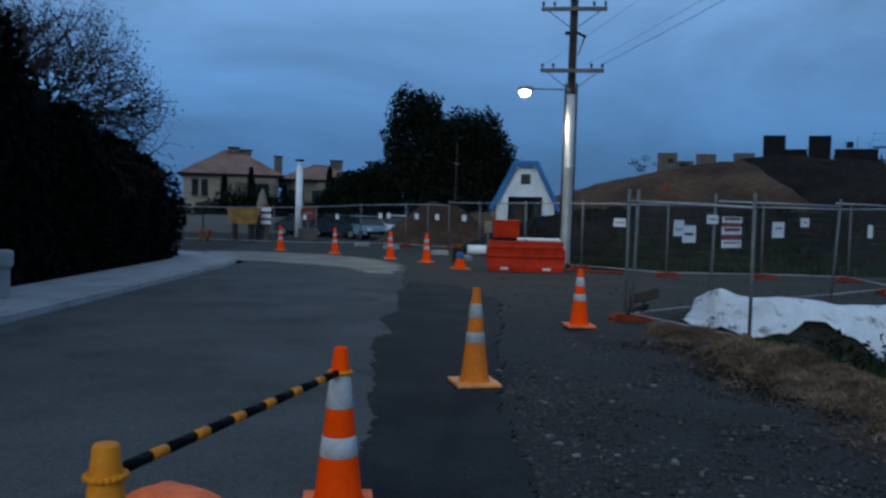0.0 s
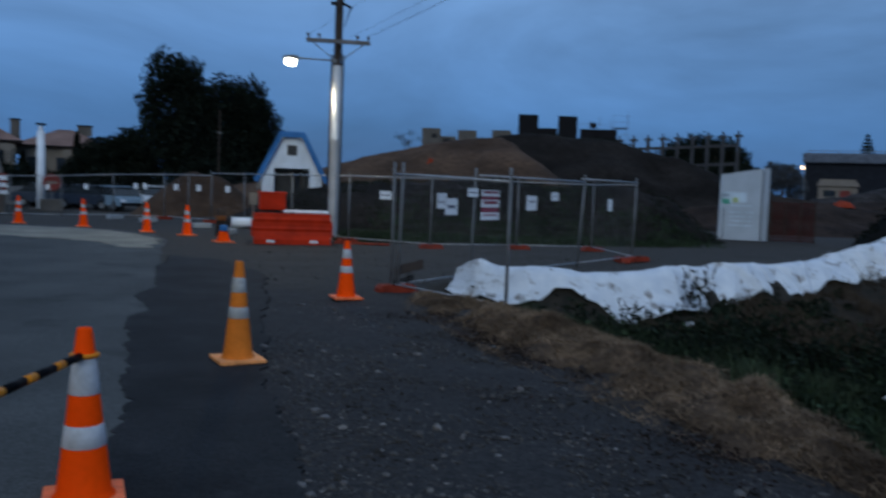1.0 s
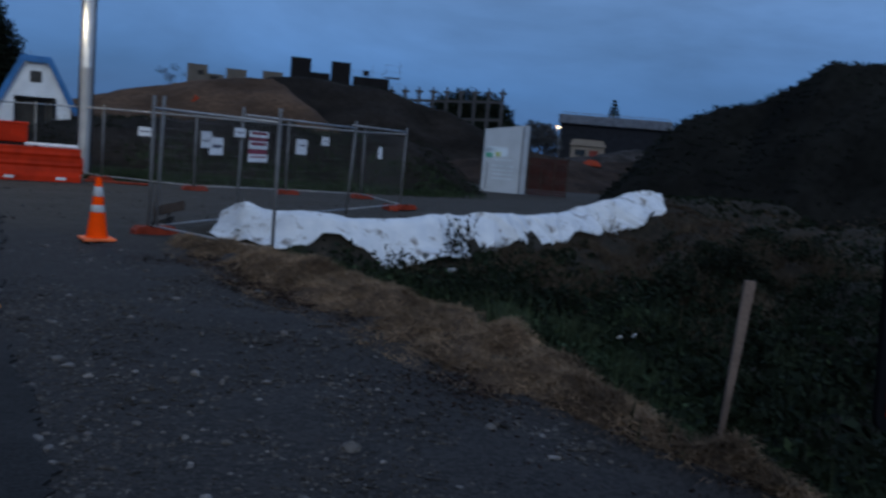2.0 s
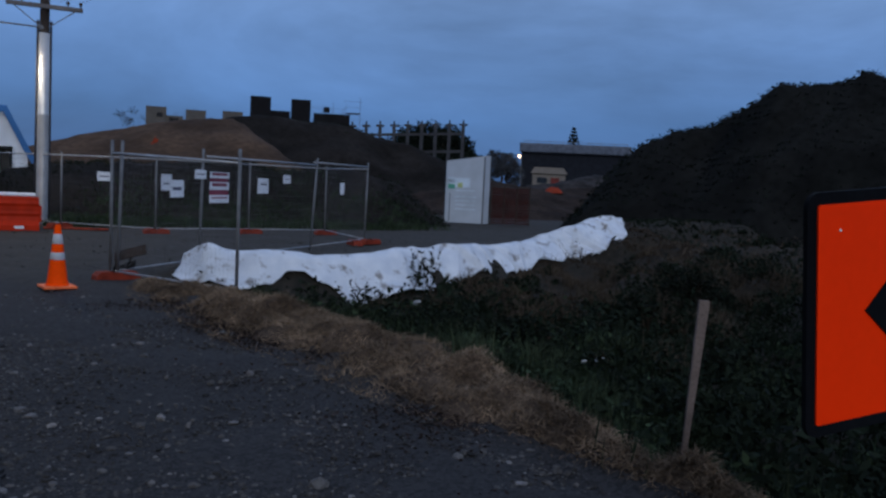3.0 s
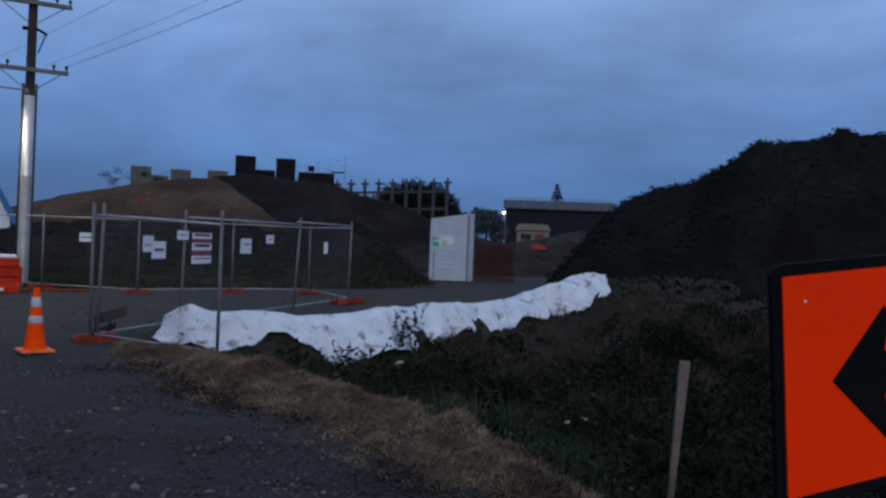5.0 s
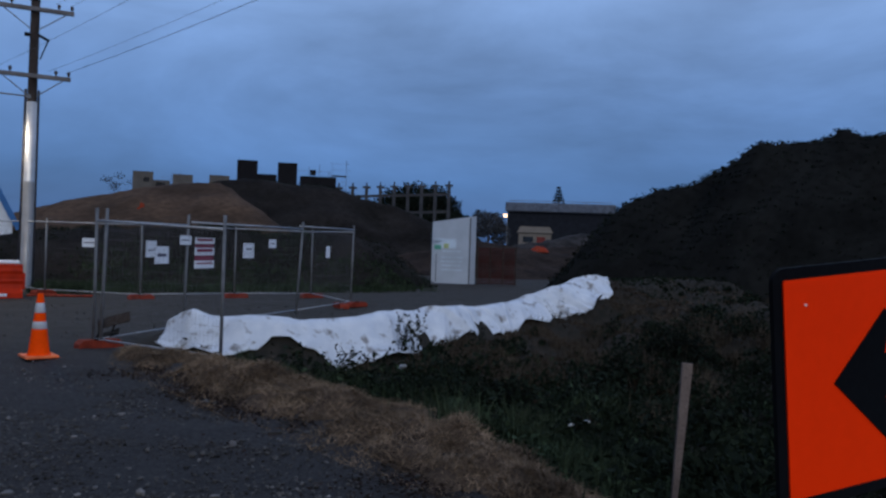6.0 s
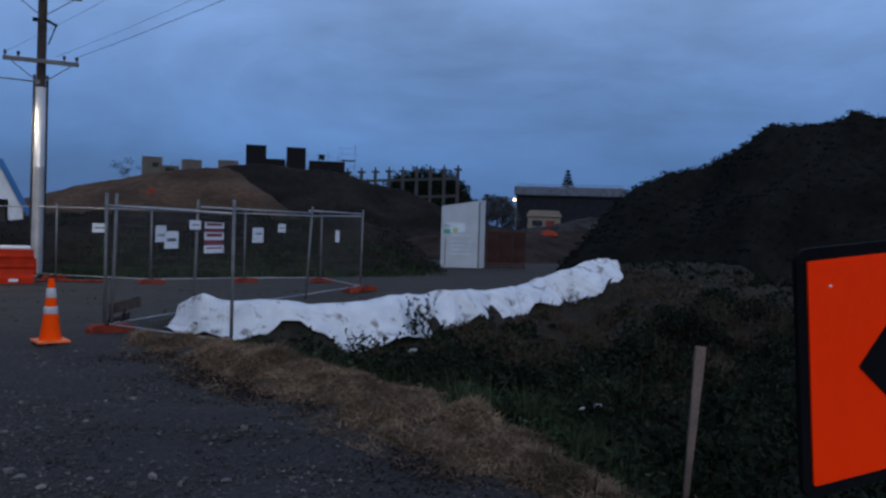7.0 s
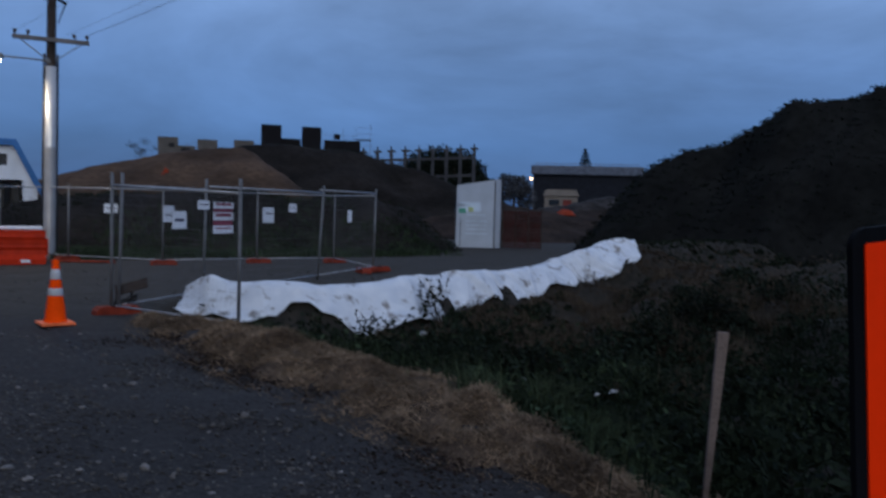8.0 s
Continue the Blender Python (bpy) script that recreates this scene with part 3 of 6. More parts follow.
# ---------------------------------------------------------------- vegetation
def blades(name, x, y, z, tall, wide, lean, material, label, category="weeds", bend=0.5, low=0.0):
    k = len(x)
    ang, tilt = rng.uniform(0, 2 * np.pi, k), rng.uniform(low, 1, k) * lean
    az = rng.uniform(0, 2 * np.pi, k)
    side = np.stack([np.cos(ang), np.sin(ang), np.zeros(k)], 1) * (wide / 2)[:, None]
    off = np.stack([np.cos(az), np.sin(az), np.zeros(k)], 1)
    base = np.stack([x, y, z], 1)
    up = np.stack([np.zeros(k), np.zeros(k), np.ones(k)], 1)
    mid = base + up * (tall * 0.55 * np.cos(tilt * bend))[:, None] + off * (tall * 0.55 * np.sin(tilt * bend))[:, None]
    tip = mid + up * (tall * 0.5 * np.cos(tilt * 1.5))[:, None] + off * (tall * 0.5 * np.sin(tilt * 1.5))[:, None]
    v = np.stack([base - side, base + side, mid + side * 0.8, mid - side * 0.8, tip], 1).reshape(-1, 3)
    i = np.arange(k)[:, None] * 5
    f = np.concatenate([i + [0, 1, 2], i + [0, 2, 3], i + [3, 2, 4]], 0)
    return tagged(arrays(name, v, f, material), label, category, kind="stuff")


def leaves(name, centre, size, material, parent=None, flat=0.0):
    """Small pointed leaves or tufts, turned every way."""
    k = len(centre)
    a = rng.normal(size=(k, 3))
    a[:, 2] *= 1 - flat
    a /= np.linalg.norm(a, axis=1)[:, None]
    b = np.cross(a, rng.normal(size=(k, 3)))
    b /= np.linalg.norm(b, axis=1)[:, None] + 1e-9
    s = (size * rng.uniform(0.6, 1.4, k))[:, None]
    v = np.stack([centre - a * s, centre + b * s * 0.45, centre + a * s, centre - b * s * 0.45], 1).reshape(-1, 3)
    f = np.arange(k * 4).reshape(-1, 4)
    return arrays(name, v, f, material, parent)


def scatter(count, x0, x1, y0, y1, keep, clump=0.0, seed=0.0):
    x, y = rng.uniform(x0, x1, count), rng.uniform(y0, y1, count)
    ok = keep(x, y)
    if clump:
        ok &= waves(x, y, clump, seed) > rng.uniform(-0.35, 0.35, count)
    return x[ok], y[ok]


def weedy(x, y):
    by_stake = np.abs((x - 4.63) * 0.63 - (y - 3.74) * 0.78) + 0.25 * np.clip((x - 4.7) * 9, 0, 9)
    return (by_stake > 0.16) & (x > np.interp(y, VERGE_Y, VERGE_OUT) + rng.normal(0, 0.12, len(x)) - 0.02) & (y < np.interp(x, BUND_X, BUND_Y) - np.interp(x, HEM_X, HEM_R) * 1.12 - 0.10) & ((x > 5.3) | (y < 11.5))


def low_by_sheet(x, y):
    return np.clip((np.interp(x, BUND_X, BUND_Y) - 0.9 - y) / 3.4, 0.10, 1)


def green_zone(x, y):
    edge = np.interp(y, VERGE_Y, VERGE_OUT)
    return weedy(x, y) & (x - edge < rng.exponential(1.3, len(x)) + 0.6)


def upper_slope(x, y):
    """The drier ground towards the bund and the hill."""
    climb = (x - 5.5) / 5 + (y - 8.5) / 4 + 0.8 * waves(x, y, 0.5, 3.0)
    return weedy(x, y) & (climb > rng.uniform(-0.8, 0.9, len(x))) & (y - 0.55 * x > rng.uniform(1.5, 6.5, len(x)))


def lower_slope(x, y):
    climb = (x - 5.5) / 5 + (y - 8.5) / 4 + 0.9 * waves(x, y, 0.6, 3.0)
    return weedy(x, y) & (climb < rng.uniform(0.1, 1.5, len(x)))


def grow(name, count, area, keep, tall, wide, lean, material, label, clump=0.0, seed=0.0, tuft=0.0, height=land, category="weeds"):
    x, y = scatter(count, *area, keep, clump, seed)
    z = height(x, y) - 0.02
    h = tall * rng.uniform(0.45, 1.25, len(x)) * (low_by_sheet(x, y) ** 0.6 if height is land else 1.0) * (1 + tuft * waves(x, y, 1.3, seed + 3))
    return blades(name, x, y, z, np.clip(h, 0.03, None), wide * rng.uniform(0.6, 1.4, len(x)), lean, material, label, category)


grow("green_weeds", 90000, (3.0, 9.5, 1.0, 13), green_zone, 0.24, 0.013, 1.2, M_GRASS, "green grass and weeds in the roadside ditch", 0.7, 1.0, 0.9)
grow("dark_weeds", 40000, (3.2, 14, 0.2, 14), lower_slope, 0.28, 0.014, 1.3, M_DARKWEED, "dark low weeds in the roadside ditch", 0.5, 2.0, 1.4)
grow("dry_weeds", 100000, (4.2, 18, 3, 17), upper_slope, 0.30, 0.009, 1.3, M_DRYWEED, "dry brown stalks among the weeds", 0.5, 6.0, 0.8)


def tufted(name, count, area, keep, size, high, material, label, clump, seed, height=land, flat=0.0):
    x, y = scatter(count, *area, keep, clump, seed)
    z = height(x, y) + rng.uniform(0, 1, len(x)) ** 1.6 * high * (low_by_sheet(x, y) if height is land else 1.0) * (1.0 + 0.9 * waves(x, y, 0.9, seed + 2))
    return tagged(leaves(name, np.stack([x, y, z], 1), size, material, flat=flat), label, "weeds", kind="stuff")


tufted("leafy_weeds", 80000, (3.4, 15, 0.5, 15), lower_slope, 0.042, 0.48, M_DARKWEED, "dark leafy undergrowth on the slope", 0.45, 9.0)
tufted("dry_leaves", 90000, (5, 17.5, 5, 17), upper_slope, 0.032, 0.22, M_DRYWEED, "withered brown undergrowth on the upper slope", 0.5, 5.0)
tufted("broad_weeds", 36000, (3.8, 10, 1.5, 12), green_zone, 0.038, 0.26, M_GRASS, "broad-leaved green weeds", 0.8, 4.0)


def build_bushes(name, count, keep, area, r0, r1, leaf, material, label, per=260):
    x, y = scatter(count, *area, keep)
    pts = []
    for a, b in zip(x, y):
        r = rng.uniform(r0, r1) * float(low_by_sheet(a, b)) ** 0.8
        u = rng.normal(size=(int(per * (r / r1) ** 1.5) + 40, 3))
        u /= np.linalg.norm(u, axis=1)[:, None]
        u *= (rng.uniform(0.2, 1, len(u)) ** 0.5 * r * (1 + 0.35 * np.sin(5 * u[:, 0] + a) * np.sin(4 * u[:, 1] + b)))[:, None]
        u[:, 2] = np.abs(u[:, 2]) * 0.85
        pts.append(u + (a, b, land1(a, b)))
    tagged(leaves(name, np.concatenate(pts), leaf, material), label, "weeds", kind="stuff")


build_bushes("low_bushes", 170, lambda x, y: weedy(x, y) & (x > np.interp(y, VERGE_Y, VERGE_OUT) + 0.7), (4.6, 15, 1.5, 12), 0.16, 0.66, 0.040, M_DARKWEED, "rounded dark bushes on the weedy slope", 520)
build_bushes("green_tussocks", 90, lambda x, y: green_zone(x, y) & (x > np.interp(y, VERGE_Y, VERGE_OUT) + 0.15), (3.6, 9, 1.5, 12), 0.10, 0.26, 0.032, M_GRASS, "green tussocks along the ditch", 220)
build_bushes("dry_tussocks", 260, upper_slope, (6, 18, 6.5, 17), 0.12, 0.36, 0.032, M_DRYWEED, "brown dry tussocks on the upper slope", 240)


def build_grass_clumps(name, count, keep, area, tall, spread_r, per, material, label):
    """Upright tussocks: many blades from one crown, fanning out."""
    x, y = scatter(count, *area, keep)
    cx, cy = np.repeat(x, per), np.repeat(y, per)
    grow_r = np.repeat(rng.uniform(0.5, 1.2, len(x)), per)
    cx, cy = cx + rng.normal(0, spread_r, len(cx)) * grow_r, cy + rng.normal(0, spread_r, len(cy)) * grow_r
    h = tall * grow_r * rng.uniform(0.5, 1.2, len(cx)) * np.repeat(low_by_sheet(x, y) ** 0.5, per)
    blades(name, cx, cy, land(cx, cy) - 0.02, h, rng.uniform(0.006, 0.014, len(cx)), 1.1, material, label)


build_grass_clumps("grass_clumps", 200, lambda x, y: green_zone(x, y), (3.9, 9.5, 1.2, 11.5), 0.36, 0.09, 190, M_GRASS_PALE, "pale green grass clumps on the slope")
build_grass_clumps("dry_clumps", 270, lambda x, y: weedy(x, y) & (y - 0.35 * x > 3.5), (5.5, 15.5, 5.5, 15), 0.40, 0.11, 170, M_STRAW_DULL, "dull straw-coloured grass clumps on the upper slope")


def berm_top(x, y):
    return (np.abs(y + 1.2 - np.interp(x, BUND_X, BUND_Y)) < 2.6) & ((x > 17.3) | (y < np.interp(x, BUND_X, BUND_Y) - 1.0))


build_bushes("berm_bushes", 420, berm_top, (13.5, 34, 10, 24), 0.20, 0.60, 0.055, M_DARKWEED, "dark ragged bushes along the top of the berm", 420)


def build_dark_bush(x, y, r, label):
    """A dense round bush: stems and many small leaves."""
    t = thing("bush", pose(x, y, land1(x, y) - 0.03), label, "bush", "bushes")
    for k in range(5):
        a = 1.26 * k + 0.4
        part("stem", rod(BM(), (0, 0, 0), (0.5 * r * math.cos(a), 0.5 * r * math.sin(a), 0.8 * r), 0.012, 0.005, 5), M_BARK, t)
    u = rng.normal(size=(2600, 3))
    u /= np.linalg.norm(u, axis=1)[:, None]
    u *= (rng.uniform(0.1, 1, len(u)) ** 0.4 * r * (1 + 0.25 * np.sin(6 * u[:, 0] + x) * np.sin(5 * u[:, 2] + y)))[:, None]
    u[:, 2] = np.abs(u[:, 2]) * 0.95
    leaves("foliage", u, 0.035, M_HILLLEAF, t)


build_dark_bush(5.75, 7.1, 0.50, "dense black-green bush beside the dead grass ridge")
build_dark_bush(6.7, 7.3, 0.36, "smaller dark bush on the weedy slope")
build_dark_bush(7.6, 5.6, 0.55, "wide dark bush behind the timber stake")
build_dark_bush(10.2, 8.4, 0.62, "wide dark bush high on the slope")


def on_berm(x, y):
    yt = np.interp(x, BUND_X, BUND_Y)
    return (x > 12.5) & (y < yt + np.where(x > 17.2, 3.0, -0.9)) & (y > yt - 6)


tufted("berm_scrub", 34000, (12.5, 44, 6, 26), on_berm, 0.050, 0.4, M_DRYWEED, "dull brown-green scrub along the berm", 0.35, 3.0)
tufted("berm_undergrowth", 90000, (12, 40, 2, 24), lambda x, y: (y < np.interp(x, BUND_X, BUND_Y) + np.where(x > 17.4, 2.5, -1.2)) & (x > 13.5), 0.055, 0.5, M_DARKWEED, "dark scrub between ditch and hill", 0.3, 7.0)
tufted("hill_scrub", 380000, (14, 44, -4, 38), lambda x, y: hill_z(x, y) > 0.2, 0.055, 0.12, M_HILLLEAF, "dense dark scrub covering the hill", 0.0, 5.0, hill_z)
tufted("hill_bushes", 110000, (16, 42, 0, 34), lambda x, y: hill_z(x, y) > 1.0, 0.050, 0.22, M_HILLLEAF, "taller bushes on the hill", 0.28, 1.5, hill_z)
tufted("bank_scrub", 60000, (2, 22, 26, 38), lambda x, y: bank_z(x, y) > -0.1, 0.05, 0.12, M_DARKWEED, "dark weeds on the bank behind the fence", 0.3, 2.0, bank_z)
grow("bank_grass", 22000, (3.5, 17, 24.6, 31), lambda x, y: y > 24.6, 0.25, 0.03, 0.8, M_GRASS, "green grass growing behind the fence", 0.3, 7.0, 0.5, lambda x, y: np.maximum(land(x, y), bank_z(x, y)))
tufted("mound_scrub", 40000, (8, 40, 40, 62), lambda x, y: dark_z(x, y) > 0.3, 0.06, 0.08, M_DARKWEED, "sparse weeds on the dark stockpile", 0.3, 2.4, dark_z)


# ---------------------------------------------------------------- straw verge, stones
def straw_rise(y):
    """How full the ridge stands along its length: thin at the fence and broken into tufts beside the stake."""
    return np.interp(y, [-4, 2.2, 2.9, 3.4, 4.1, 4.8, 10.3, 11.6, 12.2], [0.25, 0.3, 0.75, 0.35, 0.5, 1.0, 1.0, 0.5, 0.1])


def build_verge():
    """A ridge of dead cut grass along the gravel edge."""
    ys = np.arange(-4, 12.25, 0.12)
    us = np.linspace(0, 1, 15)
    inner, outer = np.interp(ys, VERGE_Y, VERGE_IN), np.interp(ys, VERGE_Y, VERGE_OUT)
    gx = inner[:, None] + (outer - inner)[:, None] * us[None] + 0.10 * waves(np.repeat(ys[:, None], 15, 1), np.repeat(us[None] * 2, len(ys), 0), 1.1, 4.0)
    gy = np.repeat(ys[:, None], 15, 1)
    hump = np.sin(np.pi * us)[None] ** 0.7 * straw_rise(ys)[:, None]
    gz = land(gx, gy) - 0.03 + hump * (0.10 + 0.20 * waves(gx, gy, 1.4, 2.0) + 0.17 * waves(gx, gy, 3.6, 3.0))
    i = np.arange(gx.size).reshape(gx.shape)
    f = np.stack([i[:-1, :-1], i[:-1, 1:], i[1:, 1:], i[1:, :-1]], -1).reshape(-1, 4)
    tagged(arrays("straw_ridge", np.stack([gx, gy, gz], -1).reshape(-1, 3), f, M_STRAWBASE, smooth=True), "ridge of dead brown grass along the gravel edge", "dead grass", kind="stuff")
    k = 100000
    y = rng.uniform(-2, 12.15, k)
    u = np.clip(rng.normal(0.5, 0.3, k), -0.12, 1.08)
    keep = rng.uniform(0, 1, k) < 0.15 + 0.85 * straw_rise(y)
    y, u = y[keep], u[keep]
    keep = waves(y * 1.3, u * 3, 1.6, 6.0) > rng.uniform(-0.75, 0.25, len(y))
    y, u = y[keep], u[keep]
    k = len(y)
    x = np.interp(y, VERGE_Y, VERGE_IN) * (1 - u) + np.interp(y, VERGE_Y, VERGE_OUT) * u
    z = land(x, y) + np.sin(np.pi * np.clip(u, 0, 1)) ** 0.7 * straw_rise(y) * (0.10 + 0.20 * waves(x, y, 1.4, 2.0) + 0.17 * waves(x, y, 3.6, 3.0)) - 0.015
    blades("straw_blades", x, y, z, rng.uniform(0.04, 0.16, k), rng.uniform(0.004, 0.010, k), 1.65, M_STRAW, "loose dead grass stalks on the ridge", "dead grass", 0.9, 0.55)


def by_straw(x, y):
    edge = np.interp(y, VERGE_Y, VERGE_IN)
    return (x < edge + 0.25) & (x > edge + 0.1 - rng.exponential(0.28, len(x)))


def build_stones(name, count, area, keep, size, material, label):
    x, y = scatter(count, *area, keep)
    k = len(x)
    bm = BM()
    bmesh.ops.create_icosphere(bm, subdivisions=1, radius=1)
    lump = np.array([v.co for v in bm.verts]) * (1, 1, 0.65)
    tri = np.array([[v.index for v in f.verts] for f in bm.faces])
    bm.free()
    s = size * np.exp(rng.normal(0, 0.5, k))
    ang = rng.uniform(0, 2 * np.pi, k)
    v = lump[None] * rng.uniform(0.65, 1.3, (k, len(lump), 1)) * rng.uniform(0.7, 1.3, (k, 1, 3)) * s[:, None, None]
    c, q = np.cos(ang)[:, None], np.sin(ang)[:, None]
    v = np.stack([v[..., 0] * c - v[..., 1] * q, v[..., 0] * q + v[..., 1] * c, v[..., 2]], -1)
    v += np.stack([x, y, land(x, y) + s * 0.15 - 0.005], -1)[:, None]
    f = (np.arange(k)[:, None, None] * len(lump) + tri[None]).reshape(-1, 3)
    tagged(arrays(name, v.reshape(-1, 3), f, material), label, "stones", kind="stuff")


build_verge()
tufted("leaf_litter", 60000, (1.8, 3.9, 2.2, 11), by_straw, 0.017, 0.03, M_DEADLEAF, "dark fallen leaves along the edge of the dead grass", 1.1, 2.0, flat=0.7)
build_stones("gravel", 34000, (0.4, 3.7, 2.0, 9.5), lambda x, y: (x > 0.5 + 0.15 * np.sin(y * 3)) & (x < np.interp(y, VERGE_Y, VERGE_IN) + 0.15) & (waves(x, y, 0.9, 3) > rng.uniform(-0.7, 0.35, len(x))), 0.0068, M_STONE, "loose grey gravel on the dark verge")
build_stones("pebbles", 4200, (0.3, 3.4, 2.0, 12), lambda x, y: (x < np.interp(y, VERGE_Y, VERGE_IN)) & (waves(x, y, 0.8, 3) > rng.uniform(-0.6, 0.4, len(x))), 0.0075, M_PALESTONE, "scattered pale pebbles")
build_stones("cobbles", 240, (0.5, 3.5, 2.2, 7.5), lambda x, y: (x < np.interp(y, VERGE_Y, VERGE_IN)) & (waves(x, y, 0.7, 5) > rng.uniform(-0.4, 0.4, len(x))), 0.0125, M_COBBLE, "larger pale stones in the gravel")
build_stones("edge_rubble", 1500, (1.6, 3.9, 2.4, 11.5), by_straw, 0.016, M_STONE, "dark lumps of stone and earth along the dead grass")
build_stones("track_stones", 1400, (0, 12, 12, 23), lambda x, y: y > np.interp(x, BUND_X, BUND_Y) + 0.8, 0.013, M_STONE, "stones strewn over the track")

# ---------------------------------------------------------------- traffic cones
def build_cone(m, tall, plate, mat_body, mat_plate, mat_band, bands, label, r0=0.135, r1=0.036, group="traffic cones"):
    """bands: pairs of heights, low and high."""
    t = thing("traffic_cone", m, label, "cone", group)
    bm = BM()
    h = plate / 2
    box(bm, (0, 0, 0.018), (plate, plate, 0.036), 0.014)
    for a, b in ((1, 1), (1, -1), (-1, 1), (-1, -1)):
        box(bm, (a * h * 0.72, b * h * 0.72, 0.006), (0.06, 0.06, 0.012))
    part("base_plate", bm, mat_plate, t, "square moulded base plate")

    def r(z):
        return r0 + (r1 - r0) * (z - 0.036) / (tall - 0.036)
    part("cone_body", lathe(BM(), [(r0 + 0.03, 0.030), (r0 + 0.012, 0.042), (r0, 0.07), (r(tall * 0.5), tall * 0.5), (r1 + 0.002, tall - 0.012), (r1 - 0.004, tall), (r1 - 0.016, tall)], 28), mat_body, t, smooth=True)
    for lo, hi in bands:
        part("band", lathe(BM(), [(r(lo) + 0.0005, lo), (r(lo) + 0.004, lo + 0.004), (r(hi) + 0.004, hi - 0.004), (r(hi) + 0.0005, hi)], 28), mat_band, t, "pale reflective band", True)
    return t


build_cone(pose(-0.60, 4.62, 0.006, 0, 0, 8), 0.91, 0.40, M_ORANGE, M_PLATE, M_BAND, [(0.57, 0.755), (0.30, 0.415)], "bright orange traffic cone with two white bands and a bar ring")
build_cone(pose(0.26, 8.02, 0.012, 0, 0, 14), 0.935, 0.43, M_CONE_FADED, M_PLATE_FADED, M_BAND_GREY, [(0.645, 0.785), (0.405, 0.51)], "faded yellow-orange traffic cone with grey bands")
build_cone(pose(1.93, 12.33, 0.005, 0, 0, 5), 0.86, 0.42, M_ORANGE, M_PLATE, M_BAND, [(0.60, 0.735), (0.385, 0.485)], "bright orange traffic cone beside the fallen fence foot")
build_cone(pose(-1.11, 2.68, 0.006, 0, 0, 30), 0.90, 0.40, M_YELLOW, M_YELLOW, M_BAND, [(0.54, 0.66), (0.28, 0.40)], "yellow plastic cone holding the striped bar", r1=0.042)
for cx, cy in ((-6.35, 31.0), (-4.14, 29.7), (-2.0, 27.5), (-0.76, 26.2)):
    build_cone(pose(cx, cy, land1(cx, cy), 0, 0, cx * 40), 0.92, 0.42, M_ORANGE, M_PLATE, M_BAND, [(0.62, 0.74), (0.40, 0.50)], "orange traffic cone in the row across the road end")


def build_marker_stub():
    t = thing("marker_stub", pose(0.27, 23.6, 0.0, 0, 0, 20), "low orange cone stub with a blue band", "cone")
    part("base_plate", box(BM(), (0, 0, 0.02), (0.46, 0.46, 0.04), 0.012), M_PLATE, t)
    part("cone_body", lathe(BM(), [(0.19, 0.035), (0.17, 0.08), (0.105, 0.30), (0.10, 0.32)], 20), M_ORANGE, t, smooth=True)
    part("band", lathe(BM(), [(0.11, 0.31), (0.115, 0.33), (0.10, 0.46), (0.09, 0.47)], 20), M_BLUEROOF, t, "blue band", True)


build_marker_stub()


def build_bar(a, b):
    a, b = Vector(a), Vector(b)
    t = thing("cone_bar", Matrix.Translation(a), "black and yellow striped bar between two cones", "barrier bar")
    d = b - a
    k, at_d = 13, 0.03
    for i in range(k):
        run = 0.094 if i % 2 == 0 else 0.048
        p, q, at_d = d * at_d, d * (at_d + run), at_d + run
        part("stripe", rod(BM(), p, q, 0.021, seg=12), M_BLACK if i % 2 == 0 else M_YELLOW, t, "black section" if i % 2 == 0 else "yellow section", True)
    for end in (Vector((0, 0, 0)), d):
        bm = BM()
        rings = 20
        for i in range(rings):
            u, w = 2 * math.pi * i / rings, 2 * math.pi * (i + 1) / rings
            rod(bm, end + Vector((0.062 * math.cos(u), 0.062 * math.sin(u), 0)), end + Vector((0.062 * math.cos(w), 0.062 * math.sin(w), 0)), 0.013, seg=6)
        part("end_ring", bm, M_YELLOW, t, "yellow plastic ring", True)


build_bar((-0.60, 4.62, 0.775), (-1.11, 2.68, 0.80))


def build_foot(m, label="red plastic fence foot", length=0.66):
    """A moulded block with a hollow top and two sockets."""
    t = thing("fence_foot", m, label, "fence foot", "fence feet")
    part("block", prism(BM(), [(-length / 2, 0), (length / 2, 0), (length / 2 - 0.01, 0.07), (length / 2 - 0.07, 0.125), (0.1, 0.13), (0.06, 0.11), (-0.06, 0.11), (-0.1, 0.13), (-length / 2 + 0.07, 0.125), (-length / 2 + 0.01, 0.07)], 0.23), M_FOOT, t)
    for s in (-1, 1):
        part("socket", lathe(BM(), [(0.034, 0.10), (0.034, 0.135), (0.026, 0.135), (0.026, 0.12)], 12), M_BLACK, t).matrix_local = Matrix.Translation((s * 0.05, 0, 0))
    return t


tsb = thing("ballast_bag", pose(-1.45, 4.46, 0.006, 0, 0, -34), "faded orange plump ballast bag lying on the road", "bag")
bm = BM()
bmesh.ops.create_cube(bm, size=1)
bmesh.ops.subdivide_edges(bm, edges=bm.edges[:], cuts=7, use_grid_fill=True)
for v in bm.verts:
    u, w = v.co.x * 2, v.co.y * 2
    plump = (1 - 0.55 * abs(u) ** 3) * (1 - 0.45 * abs(w) ** 3)
    v.co = Vector((v.co.x * 0.66 + 0.01 * math.sin(9 * w), v.co.y * 0.34 + 0.012 * math.sin(7 * u), max(0, (v.co.z + 0.5) * 0.135 * plump + 0.006 * math.sin(11 * u + 4 * w) * (v.co.z > 0))))
part("bag_body", bm, M_PLATE, tsb, smooth=True)
part("seam", box(BM(), (0.325, 0, 0.02), (0.05, 0.28, 0.02), 0.008), M_PLATE, tsb)


